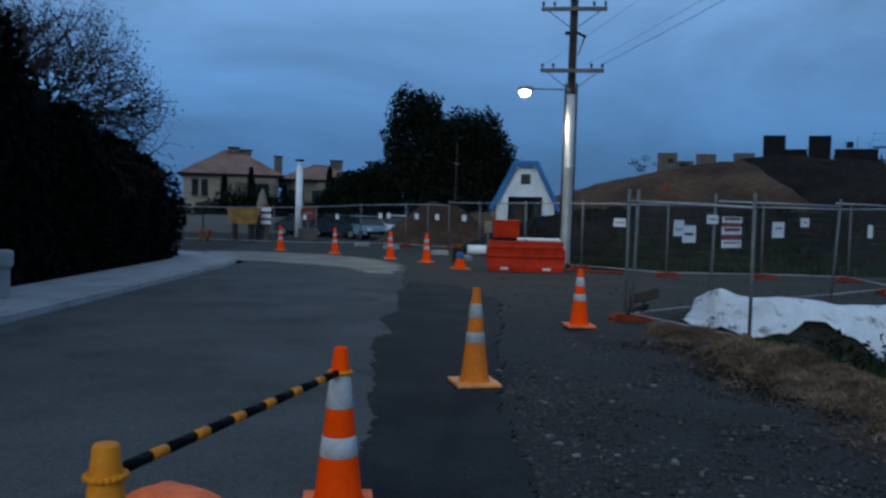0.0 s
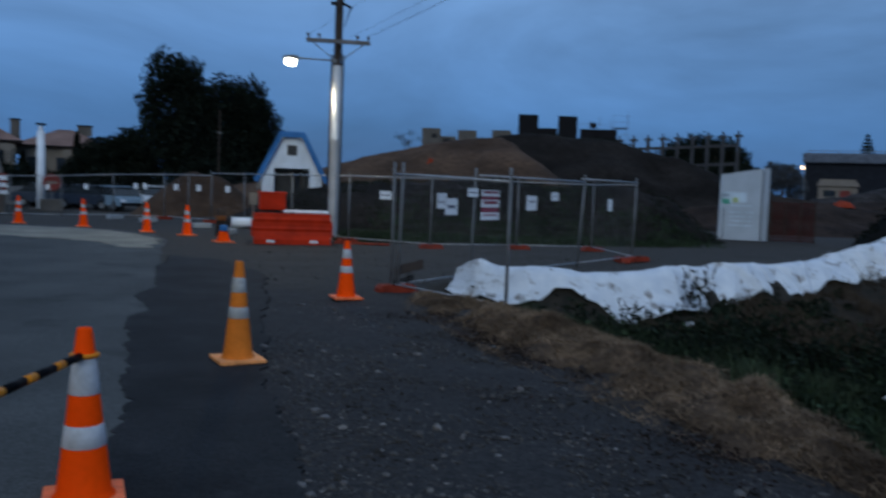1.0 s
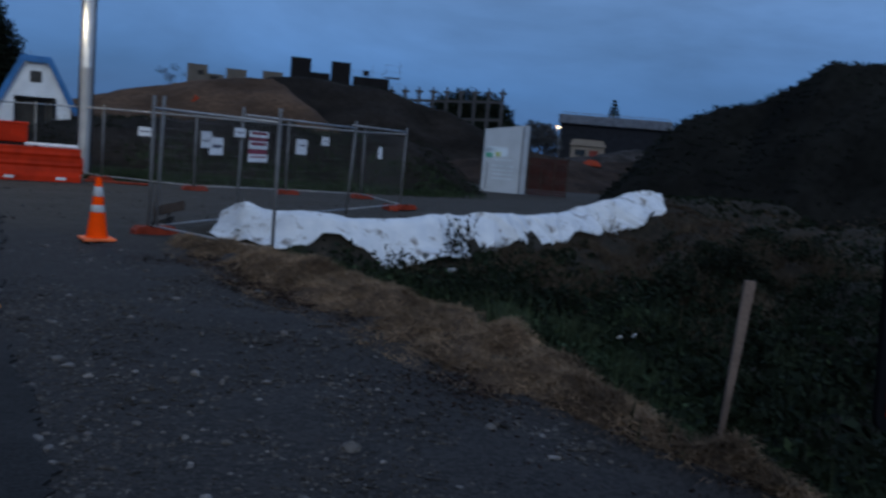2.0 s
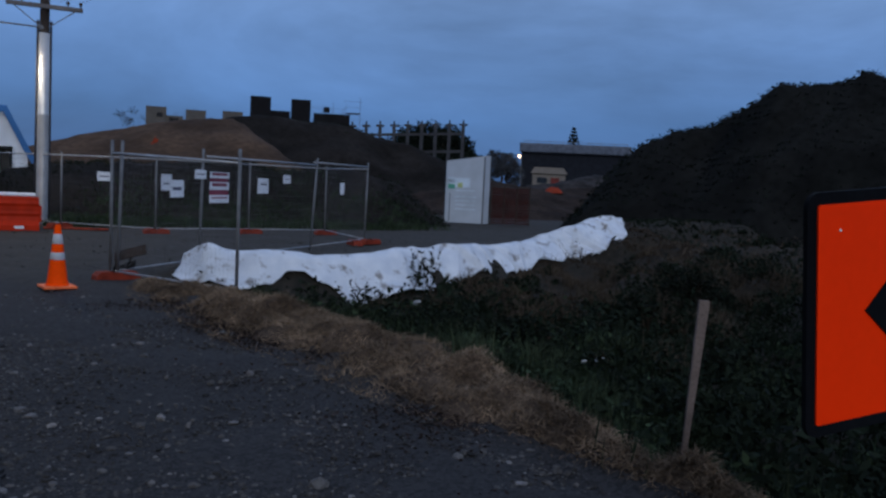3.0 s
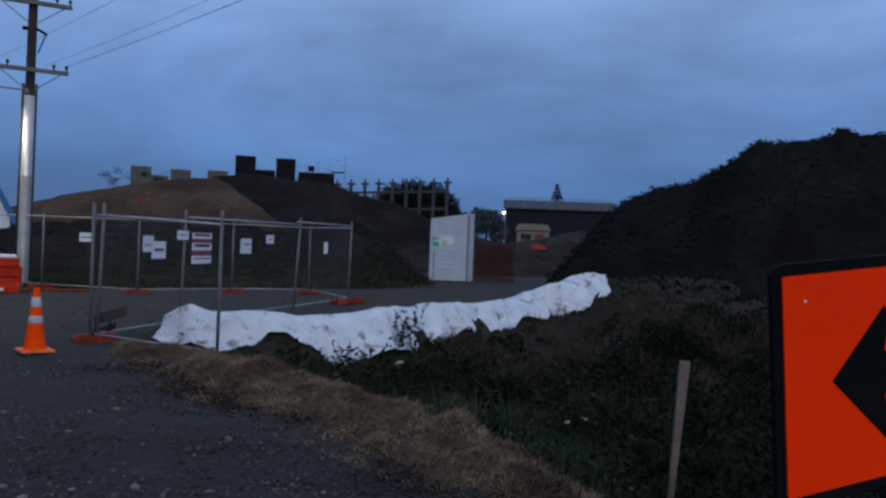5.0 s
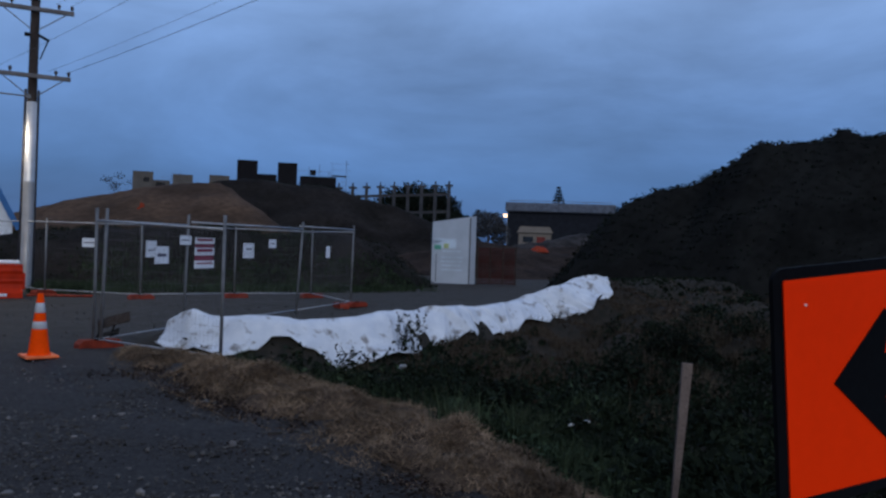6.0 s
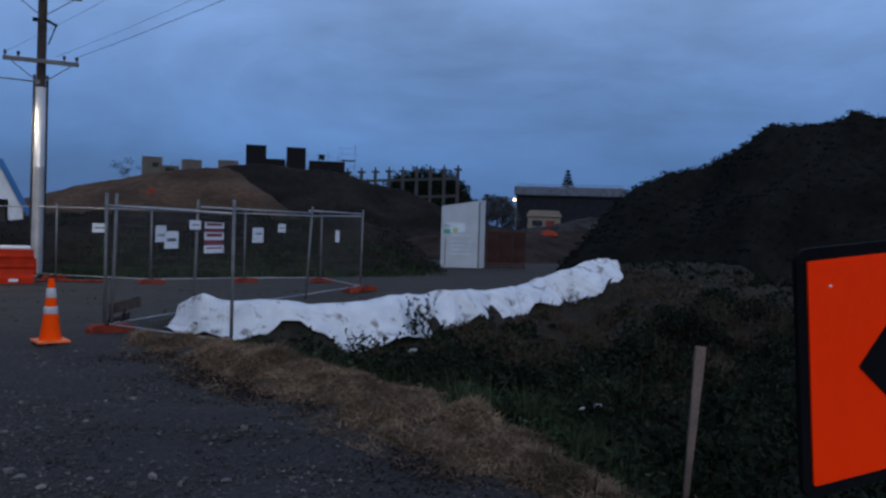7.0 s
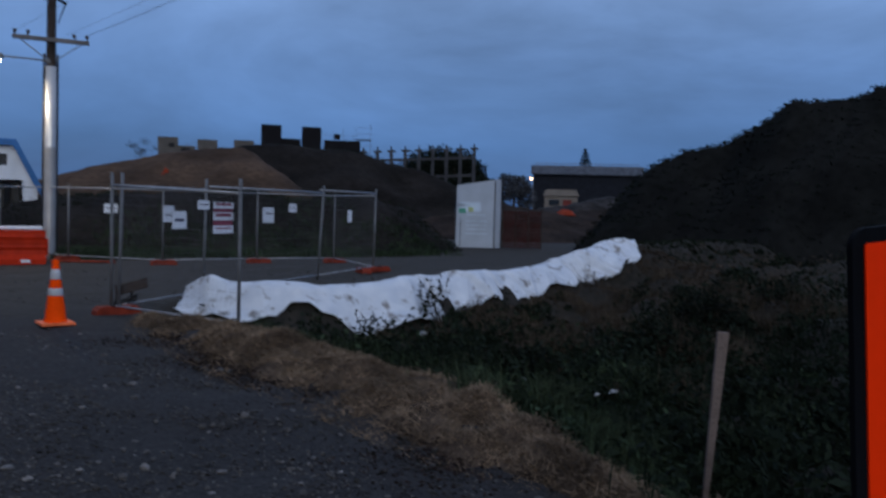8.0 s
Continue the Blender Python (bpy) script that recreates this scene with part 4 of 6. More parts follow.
# ---------------------------------------------------------------- fences
def build_panel(a, b, tall=2.02, post_a=True, post_b=True, label="galvanised temporary fence panel with wire mesh", lean=(0, 0), rail=0.975):
    (ax, ay), (bx, by) = a, b
    az, bz = land1(ax, ay), land1(bx, by)
    t = thing("temporary_fence", Matrix.Translation((ax, ay, az)), label, "fence", "temporary fence panels")
    d = Vector((bx - ax, by - ay, bz - az))
    up = Vector((lean[0], lean[1], tall))
    for i in (0, 1):
        if (post_a, post_b)[i]:
            p = d * i
            part("post", rod(BM(), p + Vector((0, 0, 0.02)), p + up * 1.02, 0.024, seg=10), M_GALV, t, smooth=True)
    lo, hi = Vector((0, 0, 0.12)), up * rail
    part("top_rail", rod(BM(), hi, d + hi, 0.019, seg=8), M_RAIL, t, smooth=True)
    part("bottom_rail", rod(BM(), lo, d + lo, 0.017, seg=8), M_RAIL, t, smooth=True)
    n = max(2, int(d.length / 0.075))
    starts, ends = [], []
    for i in range(1, n):
        starts.append(d * (i / n) + lo), ends.append(d * (i / n) + hi)
    for j in range(1, 13):
        q = lo.lerp(hi, j / 13)
        starts.append(q), ends.append(d + q)
    s, e = np.array(starts), np.array(ends)
    k, w = len(s), 0.0008
    nrm = np.array((d.y, -d.x, 0)) / max(d.length, 0.1) * w
    side = np.where((np.abs(e - s)[:, 2] > 1)[:, None], np.array(d / d.length) * w, np.array((0, 0, w)))
    v = np.stack([s - side - nrm, s + side - nrm, s + nrm, e - side - nrm, e + side - nrm, e + nrm], 1).reshape(-1, 3)
    i = np.arange(k)[:, None] * 6
    f = np.concatenate([i + [0, 1, 4, 3], i + [1, 2, 5, 4], i + [2, 0, 3, 5]], 0)
    arrays("wire_mesh", v, f, M_WIRE, t)
    return t


A, A2, B, C, D, E_ = (2.80, 13.23), (2.89, 13.18), (4.06, 11.24), (4.60, 14.74), (7.90, 17.30), (10.42, 19.46)
F_ = (10.8, 22.7)
build_panel(A, B, 2.04, label="fence panel standing on the verge by the dropped sign", rail=0.925)
build_panel(A2, C, 2.04, lean=(0.05, 0.03), rail=0.925)
build_panel(C, D, 2.06, post_a=False, lean=(0.09, -0.05), rail=0.945, label="wide wire gate panel hung with notices")
build_panel(D, E_, 2.08, post_a=False, lean=(0.04, 0.02), rail=0.965)
build_panel(E_, F_, 2.0, post_a=False)
BACK = [F_, (8.5, 22.85), (5.85, 22.6), (3.86, 24.6), (2.5, 28.2), (1.1, 32.6), (-0.1, 34.2), (-1.0, 35.3), (-2.0, 36.6), (-4.2, 38.6), (-6.6, 40.6), (-9.1, 42.6), (-11.8, 44.2), (-14.5, 45.4), (-17.2, 46.4)]
for p, q in zip(BACK, BACK[1:]):
    build_panel(p, q, 2.0 if p[0] > 0 else 1.9, post_a=False)
for fx, fy, fr in ((2.86, 13.1, 8), (5.85, 22.5, 0), (8.5, 22.7, 3), (10.75, 22.5, -4), (10.5, 19.3, 20), (3.8, 24.4, 30), (-0.1, 34.0, 10), (-2.0, 36.4, 20), (9.9, 19.0, 80)):
    build_foot(pose(fx, fy, land1(fx, fy), 0, 0, fr))


def build_notice(m, w, h, label, rows=(), ink=None):
    """A board hung on the wire; rows: bars of writing as (x, z, width, height)."""
    t = thing("notice_board", m, label, "sign", "fence notices")
    part("panel", box(BM(), (0, 0, 0), (w, 0.006, h), 0.002), M_PAPER, t)
    for x, z, a, b in rows:
        part("writing", box(BM(), (x, -0.0045, z), (a, 0.003, b)), ink or M_INK, t, "bar of small writing")
    for sx in (-1, 1):
        part("cable_tie", box(BM(), (sx * w * 0.45, 0.006, h * 0.45), (0.012, 0.02, 0.012)), M_BLACK, t)
    return t


ALONG = -math.degrees(math.atan2(10.52 - 2.85, 19.4 - 13.2)) + 90


def on_fence(x, y, z, turn=ALONG, off=0.045):
    a = radians(turn)
    return pose(x + off * math.sin(a), y - off * math.cos(a), z, 0, 0, turn)


build_notice(on_fence(3.80, 14.10, 1.47), 0.28, 0.27, "white square notice tied to the fence wire", [(0, -0.02, 0.18, 0.02)])
build_notice(on_fence(4.00, 14.27, 1.37, off=0.07), 0.38, 0.29, "white notice overlapping another on the fence", [(0, 0.0, 0.24, 0.05)])
build_notice(on_fence(4.55, 14.71, 1.63), 0.34, 0.16, "small white notice on the fence", [(0, 0, 0.22, 0.02)])
build_notice(on_fence(6.24, 16.09, 1.45), 0.42, 0.30, "white notice on the wire gate", [(0.02, 0.03, 0.24, 0.03)])
build_notice(on_fence(6.95, 16.58, 1.60), 0.32, 0.18, "small white notice beside the larger one", [(0, 0, 0.16, 0.02)])
build_notice(on_fence(9.06, 18.22, 1.43), 0.22, 0.28, "upright white notice near the fence corner", [])
build_notice(pose(4.76, 23.65, 1.43, 0, 0, -8), 0.34, 0.24, "white notice on the back fence", [(0, 0, 0.24, 0.03)])
for nx, ny in ((-3.2, 37.6), (-5.4, 39.5), (-7.2, 41.0), (0.5, 33.3), (-0.6, 34.8), (-1.5, 35.9), (-2.8, 37.2)):
    build_notice(pose(nx, ny - 0.1, land1(nx, ny) + 1.35, 0, 0, -40), 0.22, 0.24, "small pale notice on the distant fence", [])


def build_sign_stack(m):
    """Three boards one above another on a dull red backing."""
    t = thing("safety_sign", m, "stack of white safety boards with dark red writing on the fence", "sign", "fence notices")
    part("backing", box(BM(), (0, 0.002, 0.0), (0.60, 0.006, 0.56), 0.003), M_PURPLE, t, "dull red backing")
    for z, h in ((0.225, 0.11), (0.03, 0.14), (-0.205, 0.14)):
        p = part("board", box(BM(), (0, -0.006, z), (0.62, 0.008, h), 0.002), M_PAPER, t, "white board")
        part("writing", box(BM(), (0, -0.0115, z + 0.15 * h), (0.50, 0.003, h * (0.42 if z > 0 else 0.2))), M_PURPLE, p, "dark red row of writing")


build_sign_stack(on_fence(5.0, 15.05, 1.40))


def build_dropped_sign():
    t = thing("dropped_sign", pose(2.98, 13.36, 0.02, 0, 0, -30), "dark sign board leaning over at the fence foot", "sign")
    part("board", box(BM(), (0.14, 0.0, 0.36), (0.50, 0.02, 0.17), 0.005, Euler((radians(-35), radians(-17), 0)).to_matrix().to_4x4()), M_WOODPOLE, t)
    part("leg", rod(BM(), (-0.12, 0.02, 0.0), (-0.04, 0.02, 0.34), 0.016), M_BLACK, t)
    part("leg", rod(BM(), (0.02, 0.14, 0.0), (0.16, 0.02, 0.34), 0.012), M_BLACK, t)
    part("lower_board", box(BM(), (0.0, 0.06, 0.12), (0.44, 0.02, 0.15), 0.005, Euler((radians(-60), radians(-22), 0)).to_matrix().to_4x4()), M_BLACK, t)


build_dropped_sign()


# ---------------------------------------------------------------- tarpaulin over the bund
def build_tarp():
    us = np.linspace(0, 1, 620)
    x = 3.95 + us * (16.8 - 3.95)
    yt = np.interp(x, BUND_X, BUND_Y)
    h = np.interp(x, BUND_X, BUND_H)
    tx, ty = np.gradient(x), np.gradient(yt)
    ln = np.hypot(tx, ty)
    nx, ny = ty / ln, -tx / ln
    vs = np.linspace(-1, 1, 44)
    back = np.interp(us, [0, 0.05, 0.9, 0.96, 1], [0.3, 0.6, 0.8, 0.5, 0.08])
    # the lower hem rises and falls where it is tucked over the soil
    hem = np.interp(x, HEM_X, HEM_R) * (1.06 + 0.16 * np.array([wave(u * 30, 0.7, 1.0, 5.0) for u in us]))
    tail = np.clip((16.8 - x) / 1.2, 0, 1) ** 0.6
    V = np.zeros((len(us), len(vs), 3))
    for j, v in enumerate(vs):
        reach = np.where(v > 0, hem, back) * abs(v)
        side = np.sign(v)
        px, py = x + nx * reach * side, yt + ny * reach * side
        crest = np.exp(-(reach / 0.35) ** 2)
        slack = np.array([wave(u * 13 + 0.5 * v, v * 0.7, 1.0, 3.0) for u in us])
        pleat = np.array([abs(wave(u * 27 + 1.1 * v, v * 0.5, 1.0, 8.0)) for u in us])
        fold = 0.07 * slack + 0.16 * (0.25 - pleat) * (0.3 + abs(v))
        fold += 0.10 * np.exp(-((x - 4.25) / 0.12) ** 2) * np.exp(-(v / 0.4) ** 2)
        fold -= 0.07 * sum(np.exp(-((x - c - 0.35 * v) / 0.05) ** 2) for c in (9.5, 10.15, 12.2, 12.75, 7.6))
        fold -= 0.085 * sum(np.exp(-((x - c - 0.75 * v) / 0.035) ** 2) for c in (11.9, 12.45, 12.62, 13.0, 13.2, 13.55, 14.3))
        fold += 0.08 * sum(np.exp(-((x - c - 0.5 * v) / 0.09) ** 2) for c in (8.6, 12.45, 12.95, 13.5, 14.9, 15.6))
        fold += 0.012 * np.array([wave(u * 95, v * 2.2, 1.0, 7.0) for u in us]) * np.interp(x, [11, 12.5], [0.5, 1.6])
        pz = land(px, py) + np.clip(0.065 + 0.14 * h * crest + fold, 0.03, None) * (0.45 + 0.55 * tail)
        V[:, j] = np.stack([px + 0.9 * fold * nx, py + 0.9 * fold * ny, pz], 1)
    i = np.arange(V.shape[0] * V.shape[1]).reshape(V.shape[:2])
    f = np.stack([i[:-1, :-1], i[1:, :-1], i[1:, 1:], i[:-1, 1:]], -1).reshape(-1, 4)
    t = thing("tarpaulin", Matrix(), "white geotextile sheets draped along a low soil bund", "tarpaulin")
    cols = f.reshape(len(us) - 1, len(vs) - 1, 4)
    cuts = [0, int(np.argmin(abs(x - 9.65))), int(np.argmin(abs(x - 12.4))), len(us) - 1]
    for n, (lo, hi) in enumerate(zip(cuts, cuts[1:])):
        hi = min(hi + 3, len(us) - 1)
        own = cols[lo:hi].reshape(-1, 4)
        used, back = np.unique(own, return_inverse=True)
        pts = V.reshape(-1, 3)[used] + (0, 0, 0.006 * (n % 2))
        ob = arrays("sheet", pts, back.reshape(-1, 4), M_TARP, t, smooth=True)
        solid = ob.modifiers.new("thickness", "SOLIDIFY")
        solid.thickness, solid.offset = 0.008, 1


build_tarp()


def build_sprig(x, y, tall, label):
    t = thing("weed_stalk", pose(x, y, land1(x, y)), label, "weed", "weeds before the sheet")
    tips = []
    for k in range(7):
        a = rng.uniform(0, 6.28)
        top = Vector((0.24 * math.cos(a) * tall, 0.24 * math.sin(a) * tall, tall * rng.uniform(0.6, 1.0)))
        part("stem", rod(BM(), (0, 0, 0), top, 0.006, 0.002, 5), M_BARK, t)
        tips += [top * q + Vector(rng.normal(0, 0.03, 3)) for q in (0.5, 0.65, 0.8, 0.9, 1.0)]
    tagged(leaves("foliage", np.array([v for v in tips for _ in range(2)]) + rng.normal(0, 0.02, (len(tips) * 2, 3)), 0.034, M_DARKWEED, t), kind="stuff")


for sx, sy, st in ((7.18, 11.62, 0.66), (7.42, 11.72, 0.80), (7.66, 11.85, 0.76), (5.85, 10.95, 0.55), (6.2, 11.05, 0.5), (9.2, 12.2, 0.5)):
    build_sprig(sx, sy, st, "dark straggly weed stalk in front of the white sheet")


def by_hem(x, y):
    """A strip along the lower hem of the sheet."""
    d = np.interp(x, BUND_X, BUND_Y) - np.interp(x, HEM_X, HEM_R) - y
    return (d > -0.12) & (d < 0.35)


grow("hem_grass", 9000, (7.6, 16.6, 10.8, 16.5), by_hem, 0.42, 0.010, 1.2, M_DRYWEED, "dry brown grass leaning over the lower hem of the sheet", 0.9, 2.6, 0.9)
grow("hem_stalks", 700, (11.5, 13.6, 12.4, 14.8), by_hem, 0.95, 0.014, 0.9, M_DRYWEED, "long dry stalks across the sheet", 0.0, 4.0, 0.3)

# ---------------------------------------------------------------- stake and arrow sign
def build_stake():
    t = thing("timber_stake", pose(4.590, 3.766, land1(4.63, 3.74) - 0.05, 0, 3.5, -35), "rough timber survey stake leaning in the weeds", "stake")
    bm = BM()
    box(bm, (0, 0, 0.59), (0.072, 0.035, 1.2), 0.004)
    for v in bm.verts:
        if v.co.z < 0.02:
            v.co.x *= 0.4
    part("shaft", bm, M_STAKE, t)


build_stake()


def rounded(w, h, r, k=6):
    out = []
    for cx, cz, a0 in ((w / 2 - r, h / 2 - r, 0), (-w / 2 + r, h / 2 - r, 90), (-w / 2 + r, -h / 2 + r, 180), (w / 2 - r, -h / 2 + r, 270)):
        for i in range(k + 1):
            a = radians(a0 + 90 * i / k)
            out.append((cx + r * math.cos(a), cz + r * math.sin(a)))
    return out


def build_arrow_sign():
    w, h = 0.92, 0.56
    across = Vector((0.985, -0.172, 0)).normalized()
    corner = Vector((1.745, 1.132, 1.685))
    flat = Matrix((across, Vector((-across.y, across.x, 0)), Vector((0, 0, 1)))).transposed().to_4x4()
    m = Matrix.Translation(corner) @ flat @ Matrix.Rotation(radians(-5.5), 4, "Y") @ Matrix.Translation((w / 2, 0, -h / 2))
    t = thing("arrow_sign", m, "orange temporary road sign with black border and black arrow", "road sign")
    part("backing", prism(BM(), rounded(w, h, 0.035), 0.012), M_BLACK, t, "black bordered panel")
    part("face", prism(BM(), rounded(w - 0.056, h - 0.056, 0.008), 0.004, Matrix.Translation((0, -0.0085, 0))), M_SIGN, t, "orange reflective face")
    tip = -w / 2 + 0.174
    part("arrow", prism(BM(), [(tip, 0.0), (tip + 0.175, 0.16), (tip + 0.195, 0.14), (tip + 0.17, 0.052), (tip + 0.56, 0.052), (tip + 0.56, -0.052), (tip + 0.17, -0.052), (tip + 0.195, -0.14), (tip + 0.175, -0.16)][::-1], 0.003, Matrix.Translation((0, -0.0125, 0))), M_BLACK, t, "black arrow")
    for s in (-1, 1):
        bolt = part("bolt", lathe(BM(), [(0.0, 0.0), (0.0035, 0.0), (0.003, 0.003), (0.0, 0.0035)], 10), M_PAPER, t, "small bright bolt head")
        bolt.matrix_local = Matrix.Translation((s * (w / 2 - 0.093), -0.0105, h / 2 - 0.088)) @ Matrix.Rotation(radians(90), 4, "X")
    for s in (0.08, 0.36):
        bm = BM()
        rod(bm, (s, 0.03, h / 2 - 0.03), (s * 1.05, 0.05, -1.68), 0.018, seg=8)
        part("leg", bm, M_GALV, t, "steel leg")
    part("rear_leg", rod(BM(), (0.22, 0.03, h / 2 - 0.06), (0.30, 0.55, -1.60), 0.016, seg=8), M_GALV, t, "steel leg")


build_arrow_sign()


# ---------------------------------------------------------------- barriers and site clutter
def barrier_block(w, h, d):
    """Water-filled barrier: broad foot, waisted wall with ribs."""
    bm = BM()
    prof = [(-d / 2, 0), (d / 2, 0), (d / 2, h * 0.16), (d * 0.30, h * 0.30), (d * 0.26, h * 0.42), (d * 0.31, h * 0.50), (d * 0.25, h * 0.58), (d * 0.25, h * 0.72), (d * 0.30, h * 0.80), (d * 0.22, h * 0.90), (d * 0.22, h), (-d * 0.22, h), (-d * 0.22, h * 0.90), (-d * 0.30, h * 0.80), (-d * 0.25, h * 0.72), (-d * 0.25, h * 0.58), (-d * 0.31, h * 0.50), (-d * 0.26, h * 0.42), (-d * 0.30, h * 0.30), (-d / 2, h * 0.16)]
    return prism(bm, prof, w, Matrix.Rotation(radians(90), 4, "Z"))


def build_barrier(m, w, h, d, label):
    t = thing("water_barrier", m, label, "barrier", "plastic barriers")
    part("shell", barrier_block(w, h, d), M_RED, t)
    for s in (-0.28, 0.28):
        part("fork_slot", box(BM(), (s * w, -d * 0.47, h * 0.10), (0.22, 0.05, 0.07), 0.01), M_PAPER, t, "pale fork slot")
    part("fill_cap", lathe(BM(), [(0.05, h - 0.01), (0.05, h + 0.03), (0.02, h + 0.035)], 14), M_BLACK, t)
    for s in (-1, 1):
        part("end_lug", box(BM(), (s * (w / 2 + 0.03), 0, h * 0.5), (0.07, d * 0.3, h * 0.5), 0.015), M_RED, t)


build_barrier(facing(2.1, 23.35, 0, 2), 2.08, 0.84, 0.5, "orange-red water-filled plastic barrier by the pole")
tcr = thing("red_crate", facing(1.62, 24.6, 0.0, 4), "red plastic crate on a dark timber stand behind the barrier", "crate")
part("crate_body", box(BM(), (0, 0, 1.15), (0.74, 0.55, 0.52), 0.04), M_RED, tcr)
part("rim", box(BM(), (0, 0, 1.385), (0.79, 0.60, 0.06), 0.02), M_RED, tcr)
for s in (-0.24, 0, 0.24):
    part("rib", box(BM(), (s, -0.285, 1.13), (0.05, 0.03, 0.42), 0.01), M_RED, tcr)
part("stand", box(BM(), (0, 0, 0.44), (0.70, 0.5, 0.88), 0.02), M_DARK, tcr)


def build_roll():
    t = thing("pipe_roll", facing(1.02, 31.0, 0.17, 0), "white plastic pipe roll lying by the fence", "pipe")
    part("pipe", rod(BM(), (-0.40, 0, 0.02), (0.40, 0, 0.02), 0.19, seg=20), M_WHITEWALL, t, smooth=True)
    part("end_cap", rod(BM(), (0.40, 0, 0.02), (0.415, 0, 0.02), 0.12, seg=16), M_DARK, t)
    part("end_cap", rod(BM(), (-0.415, 0, 0.02), (-0.40, 0, 0.02), 0.12, seg=16), M_DARK, t)


def build_drum():
    t = thing("marker_drum", pose(0.22, 26.4, 0), "brown marker drum with a rusty band behind the stub", "drum")
    part("body", lathe(BM(), [(0.17, 0), (0.175, 0.04), (0.15, 0.4), (0.155, 0.44), (0.13, 0.80), (0.11, 0.82)], 18), M_WOODPOLE, t, smooth=True)
    part("band", lathe(BM(), [(0.150, 0.46), (0.153, 0.47), (0.146, 0.60), (0.143, 0.61)], 18), M_RUST, t, smooth=True)


build_roll()
build_drum()
tc = thing("white_cover", facing(2.55, 24.2, 0.84), "white sheet lying over a timber stack behind the barrier", "sheet")
part("cover", box(BM(), (0, 0, 0.03), (1.25, 0.6, 0.07), 0.02), M_WHITEWALL, tc)
part("stack", box(BM(), (0, 0, -0.42), (1.2, 0.55, 0.84), 0.01), M_STAKE, tc)
tp = thing("meter_box", facing(1.18, 26.6, 0), "pale panel box standing by the fence", "box")
part("box_body", box(BM(), (0, 0, 1.15), (0.24, 0.14, 0.38), 0.01), M_STUCCO, tp)
part("box_post", box(BM(), (0, 0.02, 0.5), (0.08, 0.06, 1.0)), M_STAKE, tp)
th = thing("orange_hose", pose(3.75, 23.3, 0.03), "dull red hose trailing from the barrier to the fence", "hose")
cu = bpy.data.curves.new("tube", "CURVE")
cu.dimensions, cu.bevel_depth, cu.bevel_resolution = "3D", 0.032, 2
sp = cu.splines.new("POLY")
sp.points.add(13)
for i in range(14):
    sp.points[i].co = (-0.5 + i * 0.115, -0.027 * i + 0.08 * math.sin(0.46 * i), 0.03, 1)
cu.materials.append(M_FOOT)
new("tube", cu).parent = th
for bx_, by_, br in ((-2.4, 33.6, 30), (-0.4, 30.4, 10), (0.5, 27.2, 70), (-3.8, 35.6, 40)):
    tb = thing("concrete_block", pose(bx_, by_, land1(bx_, by_), 0, 0, br), "pale broken concrete block on the dirt", "block", "concrete blocks")
    part("block", box(BM(), (0, 0, 0.09), (0.62, 0.28, 0.18), 0.03), M_CONC, tb)


# ---------------------------------------------------------------- power pole
def build_pole():
    t = thing("power_pole", pose(3.52, 25.62, 0, 0, 0.3, -8), "timber power pole with a steel sleeve and two crossarms", "power pole")
    part("shaft", rod(BM(), (0, 0, 0), (0, 0, 8.05), 0.138, 0.115, 16), M_WOODPOLE, t, "dark weathered timber", True)
    part("steel_sleeve", lathe(BM(), [(0.158, 0.0), (0.155, 0.05), (0.150, 3.0), (0.154, 3.02), (0.154, 3.08), (0.148, 3.1), (0.138, 5.25), (0.12, 5.26)], 24), M_SLEEVE, t, "shiny steel sleeve", True)
    # dark conduits on both sides also stand in for the sleeve's shaded edges
    part("conduit", rod(BM(), (0.175, 0.03, 0.1), (0.16, 0.03, 5.6), 0.032, seg=8), M_CABLE, t, "dark cable conduit that draws the dark edge of the sleeve", True)
    part("conduit", rod(BM(), (-0.185, 0.03, 0.1), (-0.165, 0.03, 5.6), 0.036, seg=8), M_CABLE, t, "dark cable conduit that draws the dark edge of the sleeve", True)
    for z, w in ((7.80, 1.96), (5.96, 1.90)):
        arm = part("crossarm", box(BM(), (0, -0.16, z), (w, 0.10, 0.115), 0.012), M_ARM, t, "grey timber crossarm")
        for s in (-1, 1):
            part("brace", rod(BM(), (s * 0.45 * w * 0.9, -0.14, z - 0.04), (s * 0.10, -0.13, z - 0.55), 0.014, seg=6), M_GALV, t, "thin steel brace")
        for s in (-0.47, -0.30, 0.30, 0.47):
            part("insulator", lathe(BM(), [(0.018, z + 0.05), (0.02, z + 0.11), (0.045, z + 0.12), (0.04, z + 0.16), (0.05, z + 0.165), (0.03, z + 0.21)], 10), M_PORC, t, smooth=True).matrix_local = Matrix.Translation((s * w, -0.16, 0))
    part("bracket", box(BM(), (0.24, -0.05, 7.05), (0.30, 0.06, 0.07), 0.01, Matrix.Rotation(radians(25), 4, "Y")), M_BLACK, t)
    part("bracket", box(BM(), (-0.18, -0.05, 7.1), (0.14, 0.08, 0.10), 0.01), M_BLACK, t)
    part("drop_wire", rod(BM(), (0.34, -0.05, 6.98), (0.16, -0.05, 6.45), 0.018, seg=6), M_BLACK, t)
    part("cap", lathe(BM(), [(0.125, 8.04), (0.12, 8.10), (0.05, 8.14)], 14), M_BLACK, t)
    return t


build_pole()


